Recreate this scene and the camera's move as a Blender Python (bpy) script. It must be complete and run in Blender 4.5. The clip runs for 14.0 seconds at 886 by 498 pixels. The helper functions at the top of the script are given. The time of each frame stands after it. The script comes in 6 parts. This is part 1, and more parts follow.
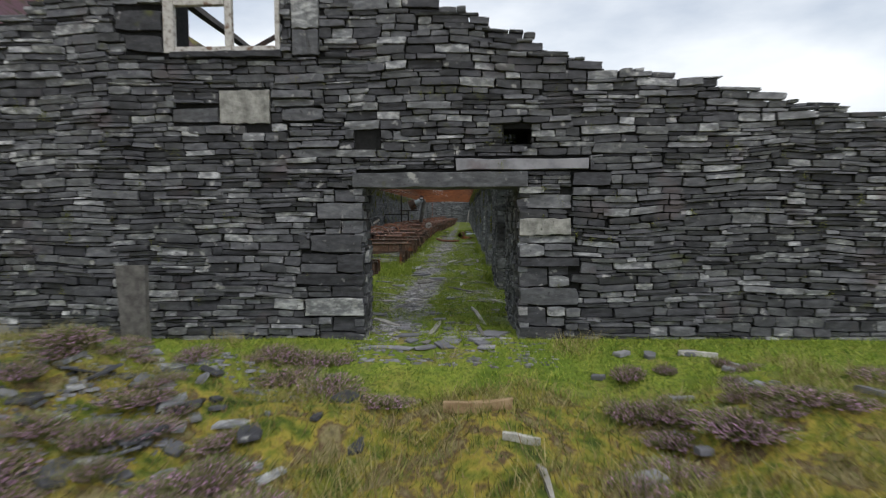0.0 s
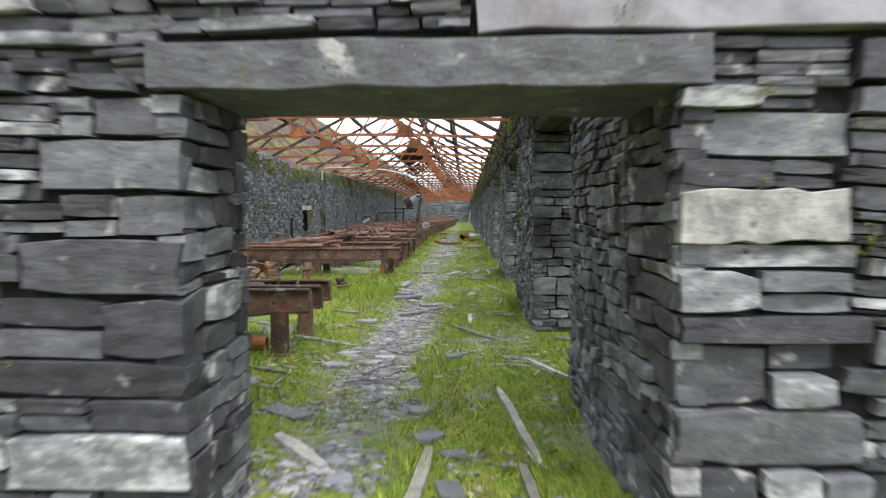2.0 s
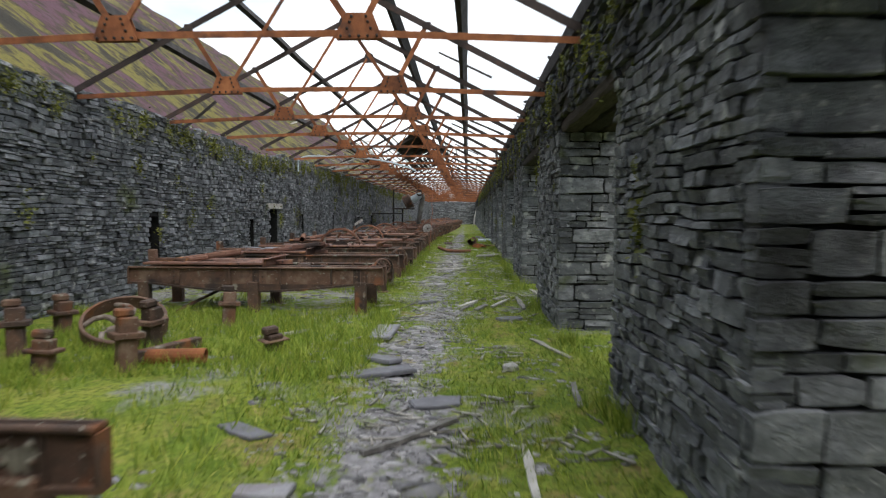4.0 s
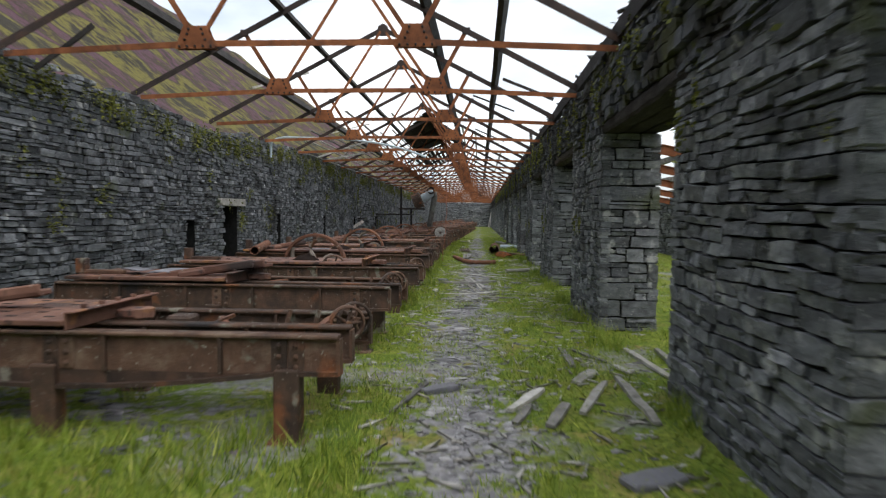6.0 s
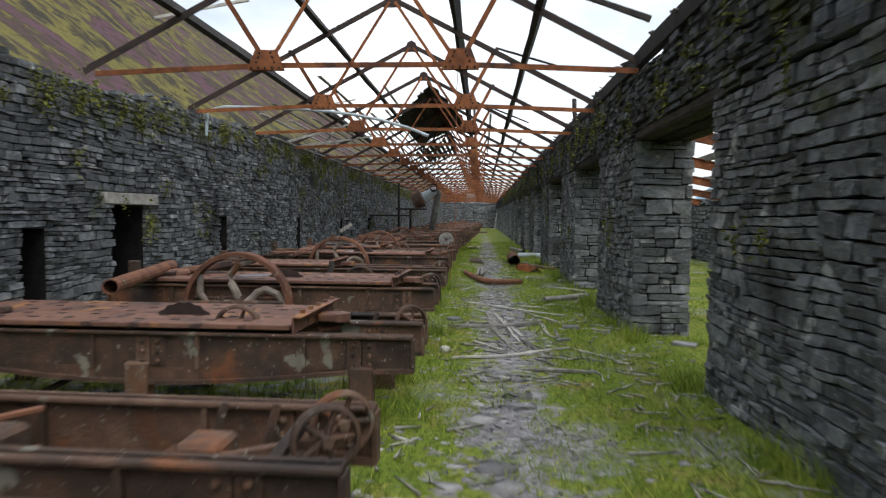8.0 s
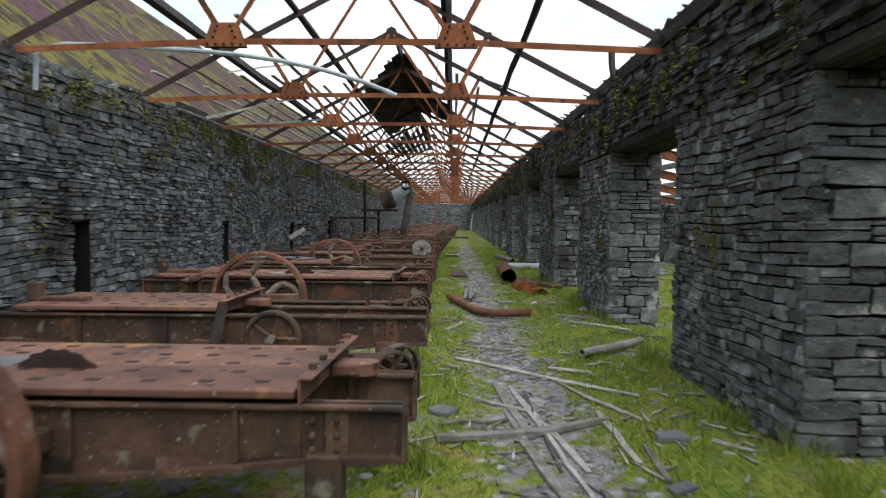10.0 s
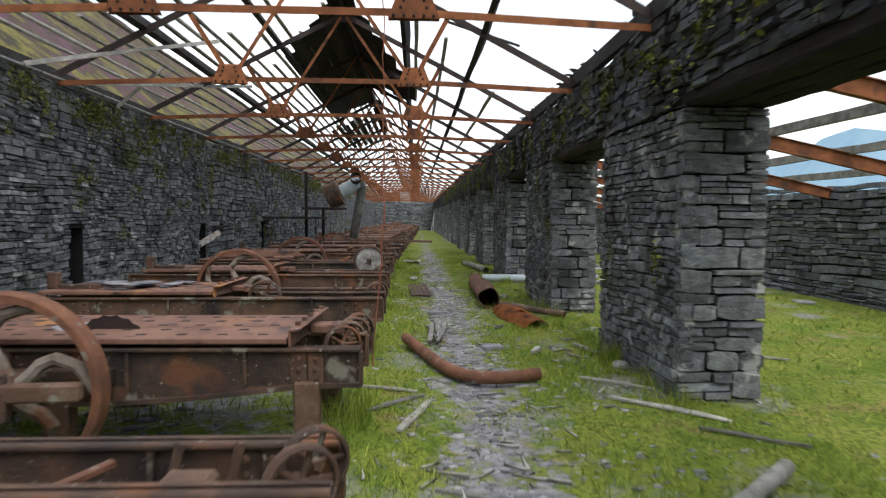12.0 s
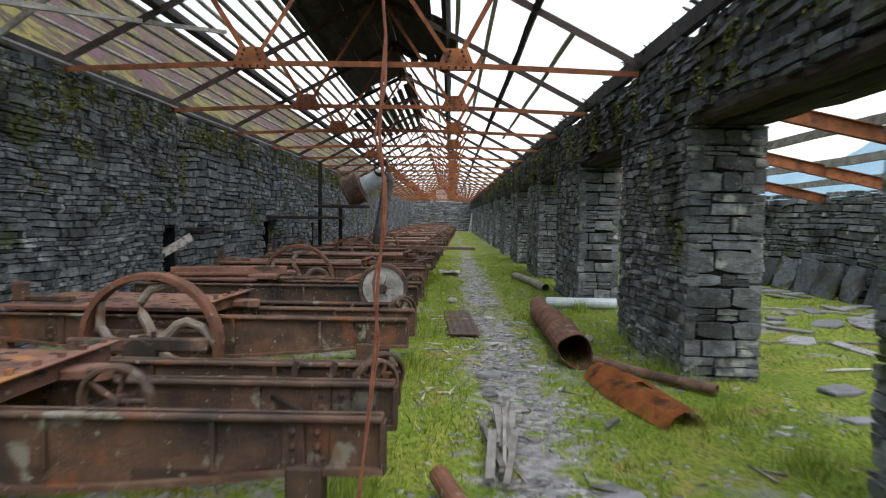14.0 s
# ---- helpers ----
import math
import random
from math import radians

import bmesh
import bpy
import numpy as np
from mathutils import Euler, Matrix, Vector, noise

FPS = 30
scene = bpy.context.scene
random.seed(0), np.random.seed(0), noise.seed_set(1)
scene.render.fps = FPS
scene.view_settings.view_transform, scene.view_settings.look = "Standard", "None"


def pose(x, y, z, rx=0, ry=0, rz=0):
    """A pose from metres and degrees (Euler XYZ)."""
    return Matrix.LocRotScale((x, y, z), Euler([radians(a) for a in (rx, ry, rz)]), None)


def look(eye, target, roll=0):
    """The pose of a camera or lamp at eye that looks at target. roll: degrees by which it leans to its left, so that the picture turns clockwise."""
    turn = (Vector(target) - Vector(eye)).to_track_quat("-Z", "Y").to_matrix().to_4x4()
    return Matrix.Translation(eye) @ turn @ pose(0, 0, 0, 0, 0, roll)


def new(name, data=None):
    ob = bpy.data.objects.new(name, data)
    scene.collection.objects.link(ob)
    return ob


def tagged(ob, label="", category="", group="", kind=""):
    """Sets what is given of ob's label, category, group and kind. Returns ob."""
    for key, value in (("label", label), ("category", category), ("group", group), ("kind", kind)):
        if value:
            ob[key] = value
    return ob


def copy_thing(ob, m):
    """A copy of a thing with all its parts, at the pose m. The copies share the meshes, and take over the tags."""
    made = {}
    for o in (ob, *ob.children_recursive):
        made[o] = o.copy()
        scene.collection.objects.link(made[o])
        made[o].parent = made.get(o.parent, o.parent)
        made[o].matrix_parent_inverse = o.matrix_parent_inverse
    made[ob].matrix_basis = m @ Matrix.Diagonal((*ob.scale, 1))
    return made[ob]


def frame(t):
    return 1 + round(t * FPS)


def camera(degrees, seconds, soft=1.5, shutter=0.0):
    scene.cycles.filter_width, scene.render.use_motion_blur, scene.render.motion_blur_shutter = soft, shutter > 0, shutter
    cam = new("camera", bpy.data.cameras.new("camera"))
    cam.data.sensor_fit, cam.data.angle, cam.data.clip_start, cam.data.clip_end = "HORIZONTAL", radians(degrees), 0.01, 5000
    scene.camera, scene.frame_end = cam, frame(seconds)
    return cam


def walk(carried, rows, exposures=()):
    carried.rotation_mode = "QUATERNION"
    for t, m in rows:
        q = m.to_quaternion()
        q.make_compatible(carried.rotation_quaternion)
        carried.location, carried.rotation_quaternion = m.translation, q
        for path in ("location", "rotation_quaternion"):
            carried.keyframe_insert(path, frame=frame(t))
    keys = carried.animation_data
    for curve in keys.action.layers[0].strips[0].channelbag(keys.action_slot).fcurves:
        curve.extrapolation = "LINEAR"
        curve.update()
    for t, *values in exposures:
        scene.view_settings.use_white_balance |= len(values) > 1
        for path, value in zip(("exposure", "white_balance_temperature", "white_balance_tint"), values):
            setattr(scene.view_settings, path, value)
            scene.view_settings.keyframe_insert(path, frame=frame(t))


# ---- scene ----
cam = camera(72.5, 14.0, soft=1.2, shutter=0.5)
PATH = [
    # seconds, eye x y z, yaw, pitch, roll
    (0.0, 0.355, -0.615, 1.824, 2.09, -3.48, -0.31),
    (0.5, 0.330, 0.848, 1.767, 1.94, -3.48, -0.25),
    (1.0, 0.292, 2.320, 1.746, 2.04, -3.47, -0.20),
    (1.5, 0.237, 3.790, 1.690, 2.09, -3.43, -0.17),
    (2.0, 0.178, 5.290, 1.628, 2.10, -3.40, -0.14),
    (2.5, 0.107, 6.760, 1.616, 2.08, -3.31, 0.02),
    (3.0, 0.020, 8.130, 1.611, 2.10, -3.31, 0.02),
    (5.5, -0.421, 15.068, 1.576, 3.19, -3.12, 0.44),
    (6.0, -0.549, 16.434, 1.569, 3.49, -3.10, 0.49),
    (6.5, -0.686, 17.795, 1.567, 3.64, -3.09, 0.52),
    (7.0, -0.803, 19.130, 1.559, 3.70, -3.08, 0.55),
    (7.5, -0.918, 20.406, 1.611, 3.76, -3.11, 0.56),
    (10.0, -1.362, 26.002, 1.675, 1.02, -2.92, 0.49),
    (10.5, -1.403, 27.040, 1.684, -0.26, -2.96, 0.41),
    (11.0, -1.407, 28.116, 1.672, -2.21, -2.95, 0.32),
    (11.5, -1.388, 29.173, 1.689, -3.05, -2.96, 0.30),
    (12.0, -1.334, 30.191, 1.703, -2.68, -2.99, 0.38),
    (12.5, -1.308, 31.211, 1.707, -1.25, -3.00, 0.50),
    (13.0, -1.323, 32.249, 1.713, 0.06, -3.02, 0.65),
    (13.5, -1.353, 33.321, 1.715, 0.51, -3.03, 0.70),
    (14.0, -1.396, 34.422, 1.721, 0.73, -3.02, 0.73),
]
walk(cam, [(t, pose(x, y, z, 90 + pitch, -roll, yaw)) for t, x, y, z, yaw, pitch, roll in PATH],
     exposures=[(0, 0.1), (0.5, 0.35), (1.0, 0.75), (1.5, 1.15), (2.0, 1.4), (2.5, 1.5), (3.0, 1.04), (4.0, 0.75), (5.5, 0.46), (6.5, 0.60), (7.5, 0.54), (10, 0.65), (11, 0.78), (12.5, 0.82), (13.5, 0.95), (14, 0.92)])

# ---- light: a bright overcast day ----
world = bpy.data.worlds.new("overcast_sky")
scene.world = world
world.use_nodes = True
wn, wl = world.node_tree.nodes, world.node_tree.links
wn.clear()
SUN_ELEV, SUN_TURN = 58, 150
sky = wn.new("ShaderNodeTexSky")
sky.sky_type, sky.sun_disc = "NISHITA", False
sky.sun_elevation, sky.sun_rotation = radians(SUN_ELEV), radians(SUN_TURN)
sky.air_density, sky.dust_density = 1.0, 3.0
coord = wn.new("ShaderNodeTexCoord")
stretch = wn.new("ShaderNodeMapping")
stretch.inputs["Scale"].default_value = (1.0, 1.0, 2.6)
cloud = wn.new("ShaderNodeTexNoise")
cloud.inputs["Scale"].default_value, cloud.inputs["Detail"].default_value = 1.9, 7
cover = wn.new("ShaderNodeValToRGB")
cover.color_ramp.elements[0].position, cover.color_ramp.elements[0].color = 0.36, (0.25, 0.25, 0.25, 1)
cover.color_ramp.elements[1].position, cover.color_ramp.elements[1].color = 0.66, (1, 1, 1, 1)
blend = wn.new("ShaderNodeMix")
blend.data_type = "RGBA"
blend.inputs[7].default_value = (8.4, 8.7, 9.0, 1)
bg = wn.new("ShaderNodeBackground")
bg.inputs["Strength"].default_value = 0.125
outw = wn.new("ShaderNodeOutputWorld")
wl.new(coord.outputs["Generated"], stretch.inputs["Vector"])
wl.new(stretch.outputs[0], cloud.inputs["Vector"])
wl.new(cloud.outputs[0], cover.inputs[0])
wl.new(cover.outputs[0], blend.inputs[0])
wl.new(sky.outputs[0], blend.inputs[6])
wl.new(blend.outputs[2], bg.inputs[0])
wl.new(bg.outputs[0], outw.inputs[0])

sun = new("sun", bpy.data.lights.new("sun", "SUN"))
sun.data.energy, sun.data.angle, sun.data.color = 0.9, radians(40), (1.0, 0.97, 0.93)
sun.matrix_world = look((0, 0, 30), (-math.sin(radians(SUN_TURN)) * 30 / math.tan(radians(SUN_ELEV)),
                                     -math.cos(radians(SUN_TURN)) * 30 / math.tan(radians(SUN_ELEV)), 0))


# ---- materials ----
def material(name, stops, rough=0.8, metal=0.0, scale=6.0, detail=8, bump=0.3, bump_scale=40.0, vary=0.0, spots=None, stretch=(1, 1, 1), spec=0.3):
    """stops: (position, colour) over a noise; vary: how far each piece differs from the next; spots: (colour, scale, threshold, soft)."""
    m = bpy.data.materials.new(name)
    m.use_nodes = True
    n, l = m.node_tree.nodes, m.node_tree.links
    b = n["Principled BSDF"]
    b.inputs["Roughness"].default_value, b.inputs["Metallic"].default_value = rough, metal
    b.inputs["Specular IOR Level"].default_value = spec
    tc, mp = n.new("ShaderNodeTexCoord"), n.new("ShaderNodeMapping")
    mp.inputs["Scale"].default_value = stretch
    geo, info = n.new("ShaderNodeNewGeometry"), n.new("ShaderNodeObjectInfo")
    add = n.new("ShaderNodeMath"); add.operation = "ADD"
    l.new(geo.outputs["Random Per Island"], add.inputs[0]); l.new(info.outputs["Random"], add.inputs[1])
    fr = n.new("ShaderNodeMath"); fr.operation = "FRACT"
    l.new(add.outputs[0], fr.inputs[0])
    tex = n.new("ShaderNodeTexNoise"); tex.noise_dimensions = "4D"
    tex.inputs["Scale"].default_value, tex.inputs["Detail"].default_value, tex.inputs["Roughness"].default_value = scale, detail, 0.62
    l.new(geo.outputs["Position"], mp.inputs["Vector"]); l.new(mp.outputs[0], tex.inputs["Vector"])
    ramp = n.new("ShaderNodeValToRGB")
    while len(ramp.color_ramp.elements) < len(stops):
        ramp.color_ramp.elements.new(0.5)
    for e, (p, c) in zip(ramp.color_ramp.elements, stops):
        e.position, e.color = p, (*c, 1)
    if vary:
        w = n.new("ShaderNodeMath"); w.operation = "MULTIPLY"; w.inputs[1].default_value = 37.0
        l.new(fr.outputs[0], w.inputs[0]); l.new(w.outputs[0], tex.inputs["W"])
        off = n.new("ShaderNodeMath"); off.operation = "MULTIPLY_ADD"; off.inputs[1].default_value, off.inputs[2].default_value = vary, -vary / 2
        l.new(fr.outputs[0], off.inputs[0])
        su = n.new("ShaderNodeMath"); su.operation = "ADD"
        l.new(off.outputs[0], su.inputs[0]); l.new(tex.outputs[0], su.inputs[1])
        l.new(su.outputs[0], ramp.inputs[0])
    else:
        l.new(tex.outputs[0], ramp.inputs[0])
    colour = ramp.outputs[0]
    for sc, ss, th, soft in spots or ():
        t2 = n.new("ShaderNodeTexNoise")
        t2.inputs["Scale"].default_value, t2.inputs["Detail"].default_value = ss, 5
        l.new(geo.outputs["Position"], t2.inputs["Vector"])
        r2 = n.new("ShaderNodeValToRGB")
        r2.color_ramp.elements[0].position, r2.color_ramp.elements[1].position = th, th + soft
        l.new(t2.outputs[0], r2.inputs[0])
        mx = n.new("ShaderNodeMix"); mx.data_type = "RGBA"
        mx.inputs[7].default_value = (*sc, 1)
        l.new(r2.outputs[0], mx.inputs[0]); l.new(colour, mx.inputs[6])
        colour = mx.outputs[2]
    l.new(colour, b.inputs["Base Color"])
    if bump:
        t3 = n.new("ShaderNodeTexNoise")
        t3.inputs["Scale"].default_value, t3.inputs["Detail"].default_value, t3.inputs["Roughness"].default_value = bump_scale, 7, 0.65
        l.new(mp.outputs[0], t3.inputs["Vector"])
        bp = n.new("ShaderNodeBump"); bp.inputs["Strength"].default_value, bp.inputs["Distance"].default_value = bump, 0.02
        l.new(t3.outputs[0], bp.inputs["Height"]); l.new(bp.outputs[0], b.inputs["Normal"])
    return m


SLATE = material("slate_stone", [(0.12, (0.032, 0.033, 0.038)), (0.36, (0.070, 0.072, 0.080)), (0.56, (0.120, 0.124, 0.134)), (0.74, (0.205, 0.213, 0.221)), (0.92, (0.578, 0.590, 0.592))],
                 rough=0.62, scale=6, vary=0.60, bump=0.5, bump_scale=18, stretch=(1, 1, 2.4),
                 spots=[((0.045, 0.045, 0.048), 21, 0.62, 0.14), ((0.40, 0.40, 0.385), 6, 0.635, 0.08), ((0.30, 0.30, 0.29), 34, 0.70, 0.06), ((0.115, 0.10, 0.105), 1.4, 0.60, 0.12), ((0.10, 0.11, 0.045), 2.3, 0.68, 0.1)])
SLATE_IN = material("mossy_slate_stone", [(0.12, (0.044, 0.048, 0.053)), (0.38, (0.104, 0.112, 0.121)), (0.58, (0.182, 0.195, 0.207)), (0.76, (0.305, 0.324, 0.339)), (0.92, (0.56, 0.58, 0.595))],
                    rough=0.72, scale=7, vary=0.34, bump=1.0, bump_scale=24, stretch=(1, 1, 1.8),
                    spots=[((0.040, 0.041, 0.044), 13, 0.60, 0.18), ((0.42, 0.43, 0.42), 4.2, 0.62, 0.07), ((0.36, 0.37, 0.355), 31, 0.64, 0.06), ((0.035, 0.036, 0.038), 1.1, 0.58, 0.14), ((0.085, 0.105, 0.028), 1.3, 0.64, 0.1)])
SLATE_MOSS = material("moss_grown_slate", [(0.12, (0.030, 0.034, 0.040)), (0.38, (0.068, 0.074, 0.085)), (0.58, (0.115, 0.125, 0.142)), (0.76, (0.19, 0.205, 0.225)), (0.92, (0.36, 0.39, 0.42))],
                      rough=0.8, scale=7, vary=0.34, bump=1.0, bump_scale=24, stretch=(1, 1, 1.8),
                      spots=[((0.040, 0.041, 0.044), 13, 0.60, 0.18), ((0.34, 0.345, 0.33), 4.2, 0.66, 0.07), ((0.030, 0.029, 0.024), 1.1, 0.50, 0.14), ((0.055, 0.062, 0.020), 2.1, 0.55, 0.10), ((0.10, 0.12, 0.03), 6.5, 0.62, 0.08)])
# near-black wall core: the shade of open joints is put into its colour
JOINT = material("shaded_joint", [(0.3, (0.007, 0.008, 0.008)), (0.7, (0.024, 0.024, 0.024))], rough=0.95, scale=14, bump=0.8, bump_scale=30)
QUARTZ = material("pale_stone", [(0.25, (0.12, 0.12, 0.11)), (0.45, (0.27, 0.27, 0.25)), (0.7, (0.50, 0.49, 0.46))], rough=0.7, scale=7, bump=1.0, bump_scale=12, spots=[((0.09, 0.09, 0.085), 3, 0.60, 0.2), ((0.10, 0.10, 0.09), 18, 0.64, 0.1)])
SLAB = material("slate_slab", [(0.2, (0.103, 0.106, 0.119)), (0.5, (0.178, 0.180, 0.201)), (0.8, (0.309, 0.308, 0.331))], rough=0.6, scale=6, vary=0.5, bump=0.3, bump_scale=25,
                spots=[((0.16, 0.12, 0.13), 1.7, 0.6, 0.15)])
FLAKE = material("loose_slate_flakes", [(0.2, (0.14, 0.14, 0.145)), (0.5, (0.27, 0.268, 0.275)), (0.8, (0.46, 0.455, 0.46))], rough=0.6, scale=6, vary=0.6, bump=0.3, bump_scale=25)
RUST = material("orange_rust", [(0.25, (0.085, 0.034, 0.018)), (0.5, (0.22, 0.080, 0.032)), (0.75, (0.36, 0.14, 0.055))], rough=0.85, scale=5, bump=0.4, bump_scale=60, vary=0.2,
                spots=[((0.07, 0.038, 0.028), 3, 0.58, 0.12)])
RUST_MID = material("faded_rust", [(0.25, (0.07, 0.036, 0.026)), (0.5, (0.155, 0.072, 0.045)), (0.75, (0.27, 0.12, 0.065))], rough=0.8, scale=5, bump=0.4, bump_scale=60, vary=0.2,
                    spots=[((0.24, 0.22, 0.18), 9, 0.62, 0.08)])
RUST_DARK = material("brown_rust", [(0.2, (0.026, 0.018, 0.014)), (0.45, (0.074, 0.045, 0.031)), (0.62, (0.135, 0.074, 0.047)), (0.85, (0.24, 0.175, 0.125))], rough=0.7, scale=5, bump=0.6, bump_scale=50, vary=0.3,
                     spots=[((0.23, 0.22, 0.175), 4.5, 0.63, 0.05), ((0.32, 0.30, 0.25), 30, 0.66, 0.04), ((0.22, 0.085, 0.034), 3.2, 0.585, 0.10), ((0.026, 0.021, 0.020), 1.6, 0.55, 0.14)], spec=0.45)
RUST_RED = material("red_rust_plate", [(0.2, (0.072, 0.038, 0.031)), (0.5, (0.178, 0.089, 0.062)), (0.8, (0.285, 0.155, 0.108))], rough=0.7, scale=3, bump=0.3, bump_scale=60, vary=0.2,
                    spots=[((0.06, 0.035, 0.03), 7, 0.60, 0.06), ((0.05, 0.036, 0.032), 1.3, 0.54, 0.12), ((0.34, 0.16, 0.06), 2.9, 0.60, 0.08), ((0.32, 0.28, 0.24), 13, 0.67, 0.05)], spec=0.4)
PALE_IRON = material("lichened_cast_iron", [(0.25, (0.085, 0.06, 0.045)), (0.5, (0.20, 0.165, 0.135)), (0.75, (0.34, 0.30, 0.26))], rough=0.85, scale=6, bump=0.5, bump_scale=50, vary=0.2, spots=[((0.15, 0.07, 0.04), 4, 0.56, 0.1)])
IRON = material("black_iron", [(0.3, (0.018, 0.014, 0.013)), (0.6, (0.045, 0.032, 0.027)), (0.85, (0.10, 0.05, 0.032))], rough=0.7, scale=6, bump=0.4, bump_scale=50, vary=0.2)
TIMBER = material("weathered_timber", [(0.2, (0.150, 0.144, 0.125)), (0.5, (0.362, 0.350, 0.319)), (0.8, (0.625, 0.613, 0.575))], rough=0.9, scale=8, bump=0.6, bump_scale=45, vary=0.4)
BLACKWOOD = material("dark_roof_timber", [(0.2, (0.012, 0.011, 0.011)), (0.5, (0.032, 0.029, 0.028)), (0.85, (0.08, 0.072, 0.066))], rough=0.9, scale=5, bump=0.6, bump_scale=35, vary=0.3)
LINTEL = material("dark_lintel_timber", [(0.2, (0.010, 0.009, 0.008)), (0.5, (0.028, 0.024, 0.021)), (0.85, (0.085, 0.072, 0.06))], rough=0.9, scale=7, bump=0.9, bump_scale=30, vary=0.4, stretch=(4, 0.5, 4))
PAINT = material("flaking_white_paint", [(0.34, (0.20, 0.16, 0.13)), (0.48, (0.56, 0.54, 0.51)), (0.8, (0.70, 0.69, 0.67))], rough=0.8, scale=14, bump=0.5, spots=[((0.22, 0.15, 0.11), 5, 0.58, 0.05)])
BATTEN = material("grey_batten", [(0.2, (0.075, 0.072, 0.068)), (0.5, (0.19, 0.183, 0.172)), (0.8, (0.34, 0.33, 0.31))], rough=0.9, scale=8, bump=0.5, bump_scale=45, vary=0.5)
BLUEPIPE = material("pale_blue_pipe", [(0.3, (0.38, 0.46, 0.50)), (0.7, (0.58, 0.66, 0.70))], rough=0.5, scale=9, bump=0.1)
GREEN = material("wall_fern", [(0.2, (0.045, 0.060, 0.014)), (0.5, (0.145, 0.155, 0.032)), (0.75, (0.25, 0.27, 0.05)), (0.95, (0.33, 0.33, 0.07))], rough=0.7, scale=3, bump=0, vary=0.5)
GRASS = material("grass_blade", [(0.2, (0.080, 0.145, 0.014)), (0.5, (0.205, 0.295, 0.032)), (0.72, (0.335, 0.39, 0.056)), (0.95, (0.55, 0.51, 0.15))], rough=0.6, scale=0.7, bump=0, vary=0.55)
STRAW = material("dry_moor_grass", [(0.2, (0.138, 0.138, 0.040)), (0.5, (0.276, 0.241, 0.092)), (0.9, (0.460, 0.380, 0.196))], rough=0.7, scale=0.9, bump=0, vary=0.5)
HEATHER = material("heather_flower", [(0.2, (0.17, 0.10, 0.12)), (0.5, (0.38, 0.22, 0.32)), (0.9, (0.58, 0.36, 0.52))], rough=0.8, scale=3, bump=0, vary=0.6)
MOORGRASS = material("moorland_blade", [(0.25, (0.05, 0.07, 0.018)), (0.42, (0.13, 0.17, 0.03)), (0.55, (0.26, 0.25, 0.06)), (0.66, (0.22, 0.15, 0.07)), (0.85, (0.40, 0.34, 0.18))], rough=0.7, scale=1.3, bump=0, vary=0.35)
BRIGHT_RUST = material("bright_orange_rust", [(0.25, (0.16, 0.055, 0.022)), (0.5, (0.38, 0.13, 0.040)), (0.75, (0.56, 0.22, 0.07))], rough=0.85, scale=5, bump=0.5, bump_scale=50, spots=[((0.10, 0.05, 0.03), 4, 0.58, 0.1)])
DUCT = material("dull_duct_paint", [(0.3, (0.035, 0.034, 0.03)), (0.5, (0.10, 0.10, 0.09)), (0.8, (0.26, 0.28, 0.27))], rough=0.7, scale=3, bump=0.2)
ROPE = material("orange_rope", [(0.3, (0.17, 0.060, 0.036)), (0.7, (0.34, 0.14, 0.09))], rough=0.9, scale=20, bump=0.4)
HEATHSTEM = material("heather_stem", [(0.2, (0.085, 0.115, 0.038)), (0.6, (0.20, 0.212, 0.082)), (0.9, (0.35, 0.31, 0.165))], rough=0.85, scale=3, bump=0, vary=0.5)


